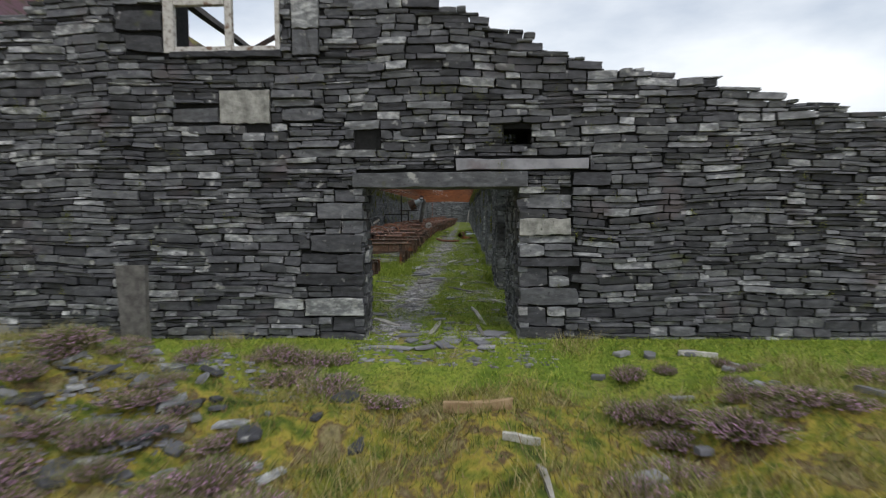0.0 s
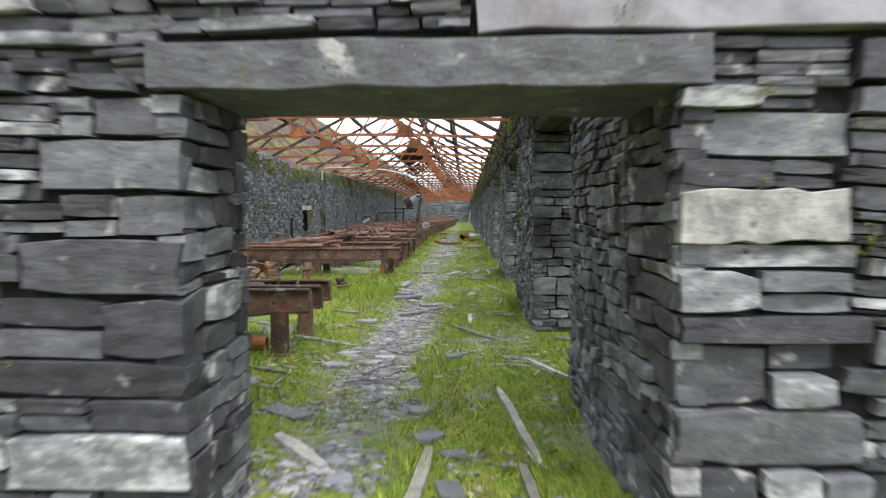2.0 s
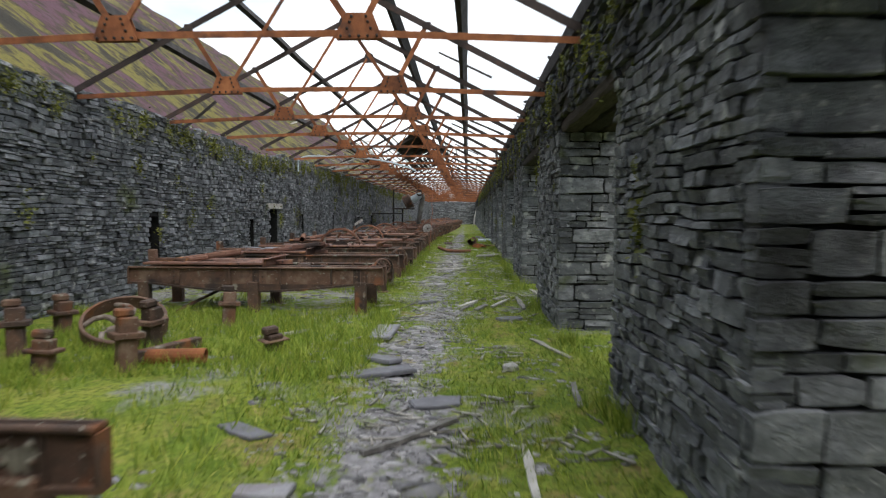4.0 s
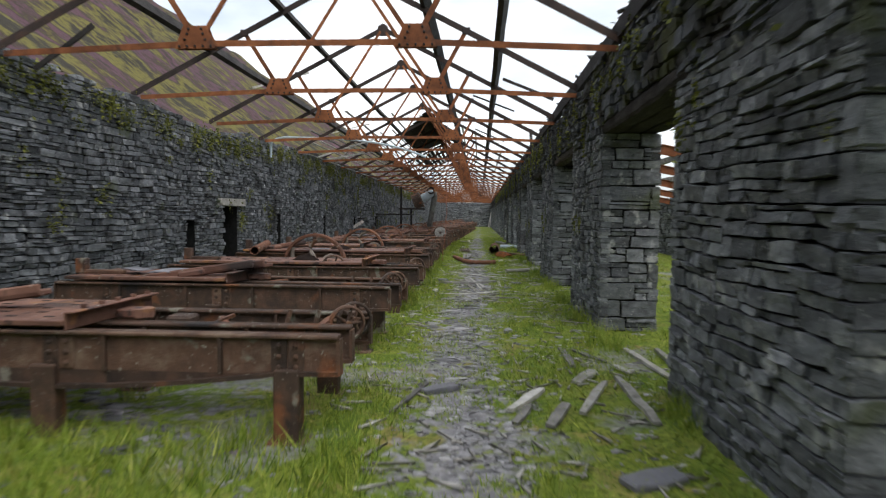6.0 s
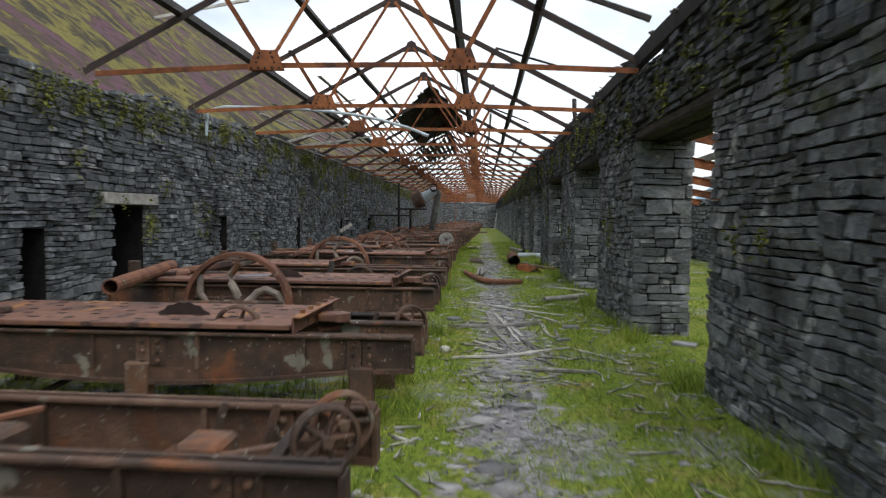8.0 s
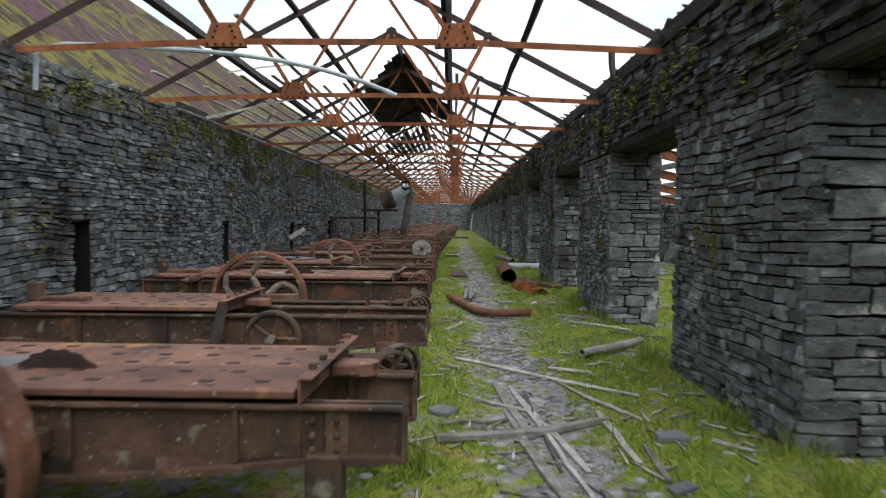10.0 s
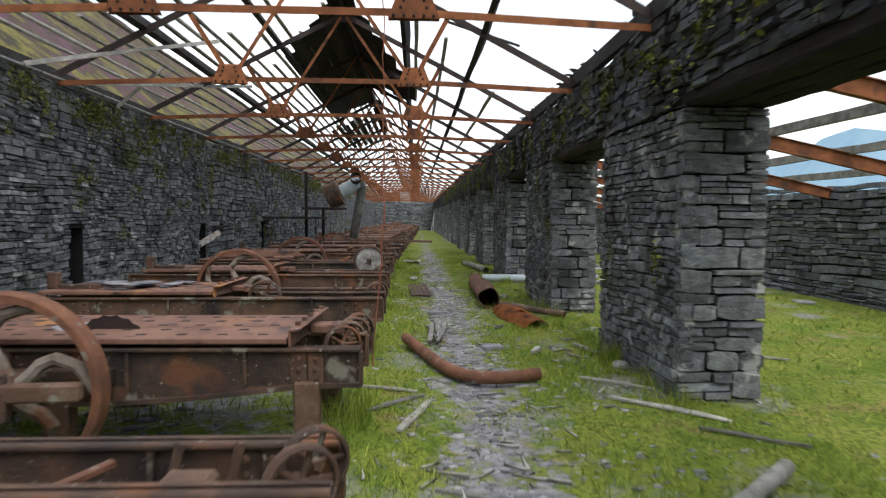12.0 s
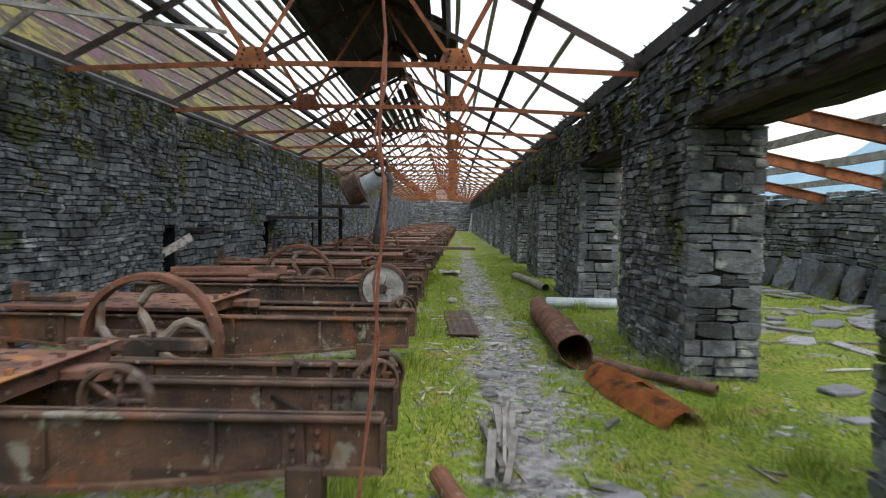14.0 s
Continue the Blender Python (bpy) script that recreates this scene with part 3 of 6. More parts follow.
def fit_cells(cells, holes):
    """Trims slabs that reach into an opening so that they end at its edge."""
    out = []
    for u, v, w, h in cells:
        for a, b, c, d in holes:
            if v + h / 2 > c + 0.01 and v - h / 2 < d - 0.01:
                l, r = u - w / 2, u + w / 2
                if l < a < r and u < (a + b) / 2:
                    r = a
                elif l < b < r:
                    l = b
                elif l >= a - 0.001 and r <= b + 0.001:
                    r = l
                u, w = (l + r) / 2, r - l
            if w < 0.02:
                break
        if w > 0.03:
            out.append((u, v, w, h))
    return out


wall_front = thing("wall_front", "dry-stone slate gable wall with a broken sloping top", "wall", kind="structure", at=pose(0.107, 0, -0.08))
rng = random.Random(11)
cells = rubble(rng, -8.6, 9.0, -0.2, 6.4, (0.042, 0.18), (0.18, 0.68))
QUOINS = []
for side in (-1, 1):
    z, k = -0.2, 0
    while z < DTOP - 0.02:
        if side > 0 and 1.56 < z < 1.80:
            z = 1.81
        h = min(rng.uniform(0.13, 0.30), DTOP - z)
        if side > 0 and z < 1.57 < z + h:
            h = 1.57 - z
        end = rng.uniform(0.55, 1.0)
        w = end if k % 2 else rng.uniform(0.3, 0.48)
        QUOINS.append((D0 - w, D0, z, z + h) if side < 0 else (D1, D1 + w, z, z + h))
        if w < end - 0.05:
            cut = z + h * rng.uniform(0.4, 0.6)
            for a, b in ((z, cut), (cut, z + h)):
                QUOINS.append((D0 - end, D0 - w, a, b) if side < 0 else (D1 + w, D1 + end, a, b))
        z, k = z + h, k + 1
for w0, w1, z0, z1 in ((1.75, 2.3, 2.26, 2.46), (-2.36, -1.75, 3.2, 3.4), (-4.6, -4.05, 4.2, 4.45), (-4.75, -4.05, 4.5, 4.8), (-3.95, -3.27, 3.2, 3.42)):
    QUOINS.append((w0, w1, z0, z1))
cells = [c for c in fit_cells(cells, HOLES + QUOINS) if keep_front(*c) and not any(c[0] + c[2] / 2 > a + 0.01 and c[0] - c[2] / 2 < b - 0.01 and c[1] + c[3] / 2 > p + 0.02 and c[1] - c[3] / 2 < q - 0.02 for a, b, p, q in QUOINS)]
cells = [((a + b) / 2, (p + q) / 2, b - a, q - p) for a, b, p, q in QUOINS] + cells
lay(cells, (0, FRONT, 0), (1, 0, 0), (0, -1, 0), SLATE, wall_front, 21, FINE, near=lambda u, v: -2.6 < u < 2.6 and v < 2.9, proud=(-0.035, 0.035), fixed=HOLES + QUOINS)
blocks = []
edges = sorted([-8.6 + 0.2 * k for k in range(89)] + [D0 - 0.07, D1 + 0.07])
for x, b in zip(edges, edges[1:]):
    mid = (x + b) / 2
    spans = [(-0.3, gable(mid) - 0.16)]
    for p, q, c, d in ((D0 - 0.07, D1 + 0.07, -1, DTOP + 0.02), HOLES[1], (0.78, 1.18, 2.86, 3.08)):
        if p < mid < q:
            spans = [s for lo, hi in spans for s in ((lo, min(hi, c)), (max(lo, d), hi)) if s[1] > s[0] + 0.02]
    for lo, hi in spans:
        blocks.append((x, b, FRONT + 0.06, FRONT + THICK - 0.06, lo, hi))
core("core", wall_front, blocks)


def jamb(y0, y1, x, n, z1, seed, parent, mat, templates, near=None, z0=-0.15, high=(0.08, 0.22), long=(0.2, 0.5)):
    """Stones on a face across the wall (x = const), n: -1 or +1."""
    c = rubble(random.Random(seed), y0, y1, z0, z1, high, long, wide=(0.35, 1.0))
    if n < 0:
        c = [(-u, v, w, h) for u, v, w, h in c]
    lay(c, (x, 0, 0), (0, n, 0), (n, 0, 0), mat, parent, seed, templates, near, proud=(-0.022, 0.022), fixed=[(-999, 999, z1, z1 + 1)])


jamb(FRONT, FRONT + THICK, D0, 1, DTOP, 31, wall_front, SLATE, FINE)
jamb(FRONT, FRONT + THICK, D1, -1, DTOP, 32, wall_front, SLATE, FINE)


def slab_stone(name, x0, x1, y0, y1, z0, z1, mat, parent, seed, label=""):
    r = random.Random(seed)
    bm = bmesh.new()
    box(bm, x0, x1, y0, y1, z0, z1)
    bmesh.ops.subdivide_edges(bm, edges=[e for e in bm.edges if abs((e.verts[0].co - e.verts[1].co).x) > 0.3 * (x1 - x0)], cuts=7)
    for v in bm.verts:
        v.co += Vector((r.uniform(-0.008, 0.008), r.uniform(-0.010, 0.010), r.uniform(-0.012, 0.012)))
    bmesh.ops.bevel(bm, geom=bm.edges[:], offset=0.006, segments=1, affect="EDGES")
    return part(name, bm, mat, parent, label)


slab_stone("lintel", -1.35, 1.13, FRONT - 0.04, FRONT + THICK, DTOP, DTOP + 0.205, SLATE, wall_front, 1, "long grey slate lintel slab")
slab_stone("slab", 0.12, 1.98, FRONT - 0.035, FRONT + 0.3, 2.50, 2.655, SLAB, wall_front, 2, "long pale slate slab")
slab_stone("block", 1.02, 1.74, FRONT - 0.03, FRONT + 0.2, 1.575, 1.805, QUARTZ, wall_front, 3, "white lichen-covered block")
slab_stone("patch", -3.25, -2.54, FRONT + 0.01, FRONT + 0.2, 3.19, 3.66, QUARTZ, wall_front, 4, "rough patch of pale mortar")
slab_stone("block", -2.19, -1.81, FRONT - 0.03, FRONT + 0.2, 4.13, 4.48, SLATE, wall_front, 5)
slab_stone("block", -2.19, -1.81, FRONT - 0.03, FRONT + 0.2, 4.50, 4.89, SLATE, wall_front, 6)

# gable window: flaking white timber frame without glass
win = thing("window_1", "empty timber window frame with flaking white paint", "window", kind="structure", at=pose(0.107, 0, -0.08))
for name, a in (("frame", (-4.05, -3.90, 4.20, 5.35)), ("frame", (-2.44, -2.37, 4.20, 5.35)), ("mullion", (-3.16, -3.06, 4.28, 5.35)), ("sash_rail", (-3.89, -2.45, 4.20, 4.28)), ("sash_rail", (-3.89, -3.17, 4.86, 4.95))):
    bm = bmesh.new()
    box(bm, a[0], a[1], FRONT + 0.02, FRONT + 0.12, a[2], a[3], 0.006)
    part(name, bm, PAINT, win)
slab_stone("sill", -3.93, -2.34, FRONT - 0.06, FRONT + 0.3, 4.11, 4.195, SLATE, win, 7, "dark slate sill")


# ---- long walls of the hall ----
def pieces(y0, y1, z0, z1, holes):
    """Boxes of a wall that stand round its holes (y0, y1, z0, z1)."""
    cuts = sorted({y0, y1, *(h for a in holes for h in a[:2] if y0 < h < y1)})
    out = []
    for a, b in zip(cuts, cuts[1:]):
        m = (a + b) / 2
        spans = [(z0, z1)]
        for p, q, c, d in holes:
            if p < m < q:
                spans = [s for lo, hi in spans for s in ((lo, min(hi, c)), (max(lo, d), hi)) if s[1] > s[0] + 0.01]
        out += [(a, b, lo, hi) for lo, hi in spans]
    return out


wall_left = thing("wall_left", "long dark slate rubble wall with moss and narrow slots", "wall", kind="structure")
SLOTS = [(17.25, 17.70, 0.2, 1.60), (23.0, 23.45, 0.35, 1.55), (28.65, 29.12, 0.25, 1.43), (30.53, 31.40, 0.0, 1.77), (34.3, 34.75, 0.4, 1.58), (39.75, 40.2, 0.3, 1.5), (45.4, 45.95, 0.3, 1.45),
         (51.4, 51.9, 0.35, 1.5)] + [(57.1 + 5.7 * k, 57.6 + 5.7 * k, 0.35, 1.45) for k in range(9)]


def left_top(y):
    return 3.68 + (0.09 * noise.noise((y * 0.6, 0, 0)) + 0.07 * noise.noise((y * 2.3, 5, 0))) * (1 if y < 37 else 0.3) - 0.18 * math.exp(-((y - 29) / 3) ** 2)


def keep_left(u, v, w, h):
    return v + h / 2 < left_top(u) + 0.05 and all(not (a < u < b and v + h / 2 > c + 0.01 and v - h / 2 < d - 0.01) for a, b, c, d in SLOTS)


for a, b, hi, lo, tem in ((FRONT + THICK, 46, (0.045, 0.16), (0.11, 0.40), FINE), (46, BACK, (0.10, 0.24), (0.2, 0.6), COARSE)):
    cells = rubble(random.Random(int(a)), a, b, -0.1, 4.0, hi, lo)
    cells = [c for c in fit_cells(cells, SLOTS) if keep_left(*c)]
    lay(cells, (LEFT, 0, 0), (0, 1, 0), (1, 0, 0), SLATE_IN, wall_left, int(a), tem, near=(lambda u, v: 36 < u < 44 and v > 0.6) if a < 40 else None, fixed=SLOTS)
# last box: near-black backing added so that the slots look dark
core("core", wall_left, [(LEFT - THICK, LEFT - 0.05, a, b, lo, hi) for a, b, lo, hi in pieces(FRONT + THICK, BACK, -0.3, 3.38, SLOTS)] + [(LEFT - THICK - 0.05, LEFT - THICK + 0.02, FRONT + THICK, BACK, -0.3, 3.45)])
slab_stone("lintel", LEFT - 0.3, LEFT + 0.06, 30.25, 31.7, 1.78, 1.96, TIMBER, wall_left, 9, "pale timber lintel")

# right wall: piers with wide openings under timber lintels
PIERS = [(FRONT + THICK, 10.6)] + [(y, y + 2.55) for y in [13.55, 19.2, 24.85, 30.25] + [35.6, 40.8] + [46.2 + 5.4 * k for k in range(12)]] + [(110.2, BACK)]
PIERS[5] = (35.6, 37.95)
HEAD = 2.72


def right_top(y):
    return 3.70 + 0.09 * noise.noise((y * 0.7, 9, 0))


for i, (a, b) in enumerate(PIERS):
    pier = thing("wall_right_%d" % (i + 1), "dark slate rubble pier between two wide openings", "wall", "piers of the hall", "structure")
    near = a < 44
    tem = FINE if near else COARSE
    single = (lambda u, v: v < 2.2) if 12 < a < 42 else None
    jamb(a, b, RIGHT, -1, HEAD, 100 + i, pier, SLATE_IN, tem, near=single and (lambda u, v: v < 1.9), high=(0.05, 0.17) if near else (0.1, 0.24), long=(0.11, 0.38))
    jamb(a, b, RIGHT + THICK, 1, HEAD, 200 + i, pier, SLATE_IN, COARSE, high=(0.1, 0.24))
    for y, n in ((a, -1), (b, 1)):
        c = courses(random.Random(300 + i), RIGHT, RIGHT + THICK, -0.1, HEAD, (0.09, 0.27), (0.20, 0.58), 0.36, None)
        if n > 0:
            c = [(-u, v, w, h) for u, v, w, h in c]
        lay(c, (0, y, 0), (-n, 0, 0), (0, n, 0), SLATE_IN, pier, 320 + i, tem if n < 0 else COARSE, proud=(-0.018, 0.018), fixed=[(-99, 99, -9, 9)])
    core("core", pier, [(RIGHT + 0.05, RIGHT + THICK - 0.05, a + 0.05, b - 0.05, -0.3, HEAD)])
wall_over = thing("wall_right_upper", "dark slate wall band above the openings, hung with ferns", "wall", kind="structure")
for a, b, tem in ((FRONT + THICK, 45, FINE), (45, BACK, COARSE)):
    c = rubble(random.Random(77), a, b, HEAD, 3.95, (0.05, 0.16), (0.13, 0.45))
    opens = [(p[1] - 0.02, q[0] + 0.02, HEAD - 0.1, HEAD + 0.10) for p, q in zip(PIERS, PIERS[1:])]
    c = [k for k in fit_cells(c, opens) if k[1] + k[3] / 2 < right_top(k[0]) + 0.05 and all(not (p < k[0] < q and k[1] < d) for p, q, _, d in opens)]
    lay([(-u, v, w, h) for u, v, w, h in c], (RIGHT, 0, 0), (0, -1, 0), (-1, 0, 0), SLATE_MOSS, wall_over, 78, tem, fixed=[(-q, -p, lo, hi) for p, q, lo, hi in opens])
core("core", wall_over, [(RIGHT + 0.05, RIGHT + THICK - 0.02, FRONT + THICK, BACK, HEAD + 0.13, 3.58)])
for p, q in zip(PIERS, PIERS[1:]):
    beam = thing("lintel_beam", "rough dark timber lintel over a wall opening", "beam", "lintels of the openings", "structure")
    r = random.Random(int(p[1] * 10))
    for k in range(3):
        x, n = RIGHT + 0.015 + k * 0.265, 16
        a, b = p[1] - 0.25, q[0] + 0.25
        sag = r.uniform(0.0, 0.03)
        bm = bmesh.new()
        rows = []
        for i in range(n + 1):
            t = i / n
            d = [r.uniform(-0.012, 0.012) for _ in range(6)]
            z0 = HEAD + 0.004 - sag * math.sin(math.pi * t) + abs(d[0])
            x0, x1, z1 = x + d[1], x + 0.245 + d[2], HEAD + 0.125 + 0.5 * d[3]
            rows.append([bm.verts.new((u, a + (b - a) * t, w)) for u, w in ((x0 + 0.02, z0), (x1 - 0.02, z0 + d[4]), (x1, z0 + 0.02), (x1, z1), (x0, z1), (x0, z0 + 0.03 + abs(d[5])))])
        for c0, c1 in zip(rows, rows[1:]):
            for e in range(6):
                bm.faces.new((c0[e], c0[(e + 1) % 6], c1[(e + 1) % 6], c1[e]))
        bm.faces.new(rows[0][::-1]); bm.faces.new(rows[-1])
        bmesh.ops.recalc_face_normals(bm, faces=bm.faces)
        part("timber", bm, LINTEL, beam)

# outer wall of the lean-to and the end wall
OUT = 7.5
wall_outer = thing("wall_outer", "low dark slate outer wall of the roofless lean-to", "wall", kind="structure")
c = courses(random.Random(5), FRONT + THICK, BACK, -0.1, 2.55, (0.1, 0.24), (0.25, 0.7), 0.3, lambda u, v, w, h: v < 2.42 + 0.15 * noise.noise((u * 0.5, 0, 7)))
lay([(-u, v, w, h) for u, v, w, h in c], (OUT, 0, 0), (0, -1, 0), (-1, 0, 0), SLATE_IN, wall_outer, 6, COARSE)
core("core", wall_outer, [(OUT + 0.05, OUT + 0.6, FRONT + THICK, BACK, -0.3, 2.3)])
wall_end = thing("wall_end", "dark slate end wall with orange boarded gable", "wall", kind="structure")
c = courses(random.Random(8), LEFT, RIGHT, -0.1, 3.8, (0.14, 0.28), (0.3, 0.8), 0.2, None)
lay(c, (0, BACK, 0), (1, 0, 0), (0, -1, 0), SLATE_IN, wall_end, 9, COARSE)
core("core", wall_end, [(LEFT - 0.8, OUT, BACK + 0.05, BACK + 0.7, -0.3, 3.7)])

# ---- roof: iron trusses, purlins, remains of battens and boards ----
EAVE, RIDGE, MID = 3.82, 5.82, (LEFT + RIGHT) / 2
TIE = 3.75
GL, GR = -4.10, -1.35
T0, STEP = 17.65, 3.12


def roof_z(x):
    return RIDGE - abs(x - MID) * (RIDGE - EAVE) / (MID - LEFT)


def rafter_mid(side):
    x = MID + side * 1.95
    return Vector((x, 0, roof_z(x) - 0.05))


def make_truss():
    tr = thing("roof_truss", "rusty riveted iron roof truss spanning the hall", "roof truss", "roof trusses")

    def angle(name, a, b, w, mat):
        bm = bmesh.new()
        bar(bm, a, b, w, 0.012, (0, 1, 0))
        bar(bm, Vector(a) + Vector((0, 0.03, 0)), Vector(b) + Vector((0, 0.03, 0)), 0.012, w * 0.9, (0, 1, 0))
        return part(name, bm, mat, tr)
    for s in (-1, 1):
        eave = Vector((MID + s * (MID - LEFT + 0.15), 0, EAVE - 0.12))
        bm = bmesh.new()
        bar(bm, eave, (MID, 0, RIDGE - 0.05), 0.075, 0.012, (0, 1, 0))
        bar(bm, eave + Vector((0, 0, -0.03)), (MID, 0, RIDGE - 0.08), 0.014, 0.07, (0, 0, 1))
        part("rafter", bm, IRON, tr)
        g = Vector((GL if s < 0 else GR, 0, TIE))
        angle("strut", g + Vector((0, 0.02, 0.03)), rafter_mid(s), 0.07, RUST)
        angle("strut", g + Vector((-s * 0.05, -0.02, 0.03)), (MID + s * 0.05, -0.02, RIDGE - 0.12), 0.055, RUST)
        angle("tie", (MID + s * (MID - LEFT - 0.02), 0, TIE - 0.10), g, 0.075, RUST)
        # gusset plate: two trapezoids riveted either side
        bm = bmesh.new()
        for y in (-0.035, 0.035):
            p = [(-0.26, -0.07), (0.26, -0.07), (0.15, 0.21), (-0.15, 0.21)]
            lo = [bm.verts.new((g.x + u, y - 0.006, TIE + v)) for u, v in p]
            hi = [bm.verts.new((g.x + u, y + 0.006, TIE + v)) for u, v in p]
            bm.faces.new(lo[::-1]); bm.faces.new(hi)
            for k in range(4):
                bm.faces.new((lo[k], lo[(k + 1) % 4], hi[(k + 1) % 4], hi[k]))
        bmesh.ops.recalc_face_normals(bm, faces=bm.faces)
        plate = part("gusset_plate", bm, RUST, tr)
        bm = bmesh.new()
        for u, v in [(-0.2 + 0.1 * k, -0.04) for k in range(5)] + [(-0.13, 0.04), (-0.1, 0.11), (-0.08, 0.17), (0.13, 0.04), (0.1, 0.11), (0.08, 0.17)]:
            bmesh.ops.create_uvsphere(bm, u_segments=6, v_segments=4, radius=0.018, matrix=Matrix.Translation((g.x + u, -0.045, TIE + v)))
        part("rivets", bm, IRON, plate)["kind"] = "stuff"
        m = rafter_mid(s)
        bm = bmesh.new()
        box(bm, m.x - 0.07, m.x + 0.07, -0.02, 0.02, m.z - 0.07, m.z + 0.05, 0.01)
        part("node_plate", bm, IRON, tr)
    bm = bmesh.new()
    bar(bm, (GL, 0, TIE), (GR, 0, TIE), 0.075, 0.012, (0, 1, 0))
    bar(bm, (GL, 0.03, TIE), (GR, 0.03, TIE), 0.012, 0.07, (0, 1, 0))
    part("tie", bm, RUST, tr)
    bm = bmesh.new()
    lo = [bm.verts.new((MID + u, -0.02, RIDGE + v)) for u, v in ((-0.17, -0.22), (0.17, -0.22), (0.1, 0.0), (0, 0.05), (-0.1, 0.0))]
    hi = [bm.verts.new((v.co.x, 0.02, v.co.z)) for v in lo]
    bm.faces.new(lo); bm.faces.new(hi[::-1])
    for k in range(5):
        bm.faces.new((lo[k], hi[k], hi[(k + 1) % 5], lo[(k + 1) % 5]))
    bmesh.ops.recalc_face_normals(bm, faces=bm.faces)
    part("apex_plate", bm, IRON, tr)
    return tr


truss = make_truss()
truss.matrix_world = pose(0, T0, -0.15)
for k in list(range(-2, 0)) + list(range(1, 30)):
    copy_thing(truss, pose(0, T0 + STEP * k, -0.15 if k < 1 else -0.12 if k < 2 else -0.06 if k < 3 else 0))


def timber(name, a, b, w, h, mat, label, category, group="", wob=0.0, seed=0, up=(0, 0, 1)):
    """A timber from a to b with a slightly uneven line."""
    r = random.Random(seed)
    a, b = Vector(a), Vector(b)
    d = b - a
    n = max(2, int(d.length / 1.2))
    y = d.normalized(); x = y.cross(Vector(up)).normalized(); z = x.cross(y)
    bm = bmesh.new()
    rows = []
    for i in range(n + 1):
        c = a + d * i / n + (x * r.uniform(-wob, wob) + z * r.uniform(-wob, wob))
        k = 1 + r.uniform(-0.12, 0.12) * (wob > 0)
        rows.append([bm.verts.new(c + x * sx * w / 2 * k + z * sz * h / 2 * k) for sx, sz in ((-1, -1), (1, -1), (1, 1), (-1, 1))])
    for p, q in zip(rows, rows[1:]):
        for k in range(4):
            bm.faces.new((p[k], p[(k + 1) % 4], q[(k + 1) % 4], q[k]))
    bm.faces.new(rows[0]); bm.faces.new(rows[-1][::-1])
    bmesh.ops.recalc_face_normals(bm, faces=bm.faces)
    me = bpy.data.meshes.new(name)
    bm.to_mesh(me); bm.free()
    return tagged(put(new(name, me), mat), label, category, group)


for k, s in enumerate((-2.62, -1.32, 1.25, 2.52)):
    x = MID + s
    up = (-math.copysign(0.47, -s), 0, 0.88)
    timber("purlin", (x, FRONT + 0.5, roof_z(x) + 0.07), (x, BACK, roof_z(x) + 0.07), 0.09, 0.19, BLACKWOOD, "dark weathered timber purlin lying on the trusses", "purlin", "purlins", 0.012, k, up)
for s in (-1, 1):
    x = MID + s * (MID - LEFT + (0.02 if s > 0 else 0.2))
    timber("wall_plate", (x, FRONT + THICK if s > 0 else 38, EAVE), (x, BACK, EAVE), 0.10, 0.20, BLACKWOOD, "dark rotten timber wall plate on the wall top", "wall plate", "wall plates", 0.012, 20 + s)


# ---- slate saw tables ----
def table_x(y):
    return -1.57 if y < 15 else -1.5 - 0.015 * (y - 20.5) if y < 45 else min(-1.87 + 0.022 * (y - 45), -0.95)


def i_beam(bm, x0, x1, y, z0, z1, flange=0.11, ribs=True):
    box(bm, x0, x1, y - 0.012, y + 0.012, z0, z1)
    box(bm, x0, x1, y - flange / 2, y + flange / 2, z1 - 0.03, z1, 0.008)
    # lower flange bellies downward in the middle
    n = 10
    rows = []
    for i in range(n + 1):
        x = x0 + (x1 - x0) * i / n
        b = z0 - 0.13 * math.sin(math.pi * min(1, max(0, (i / n - 0.08) / 0.84)))
        rows.append([bm.verts.new(v) for v in ((x, y - flange / 2, b), (x, y + flange / 2, b), (x, y + flange / 2, b + 0.03), (x, y - flange / 2, b + 0.03))])
        if i % 2 == 0 and ribs:
            box(bm, x - 0.012, x + 0.012, y - flange / 2 + 0.008, y + flange / 2 - 0.008, z0, z1 - 0.03)
    for p, q in zip(rows, rows[1:]):
        for k in range(4):
            bm.faces.new((p[k], q[k], q[(k + 1) % 4], p[(k + 1) % 4]))
    bm.faces.new(rows[0]); bm.faces.new(rows[-1][::-1])
    # web below the straight part
    for p, q in zip(rows, rows[1:]):
        a = [bm.verts.new((v[0].co.x, y + s, h)) for v, h in ((p, p[3].co.z), (q, q[3].co.z), (q, z0 + 0.001), (p, z0 + 0.001)) for s in (-0.012,)]
        bm.faces.new(a)


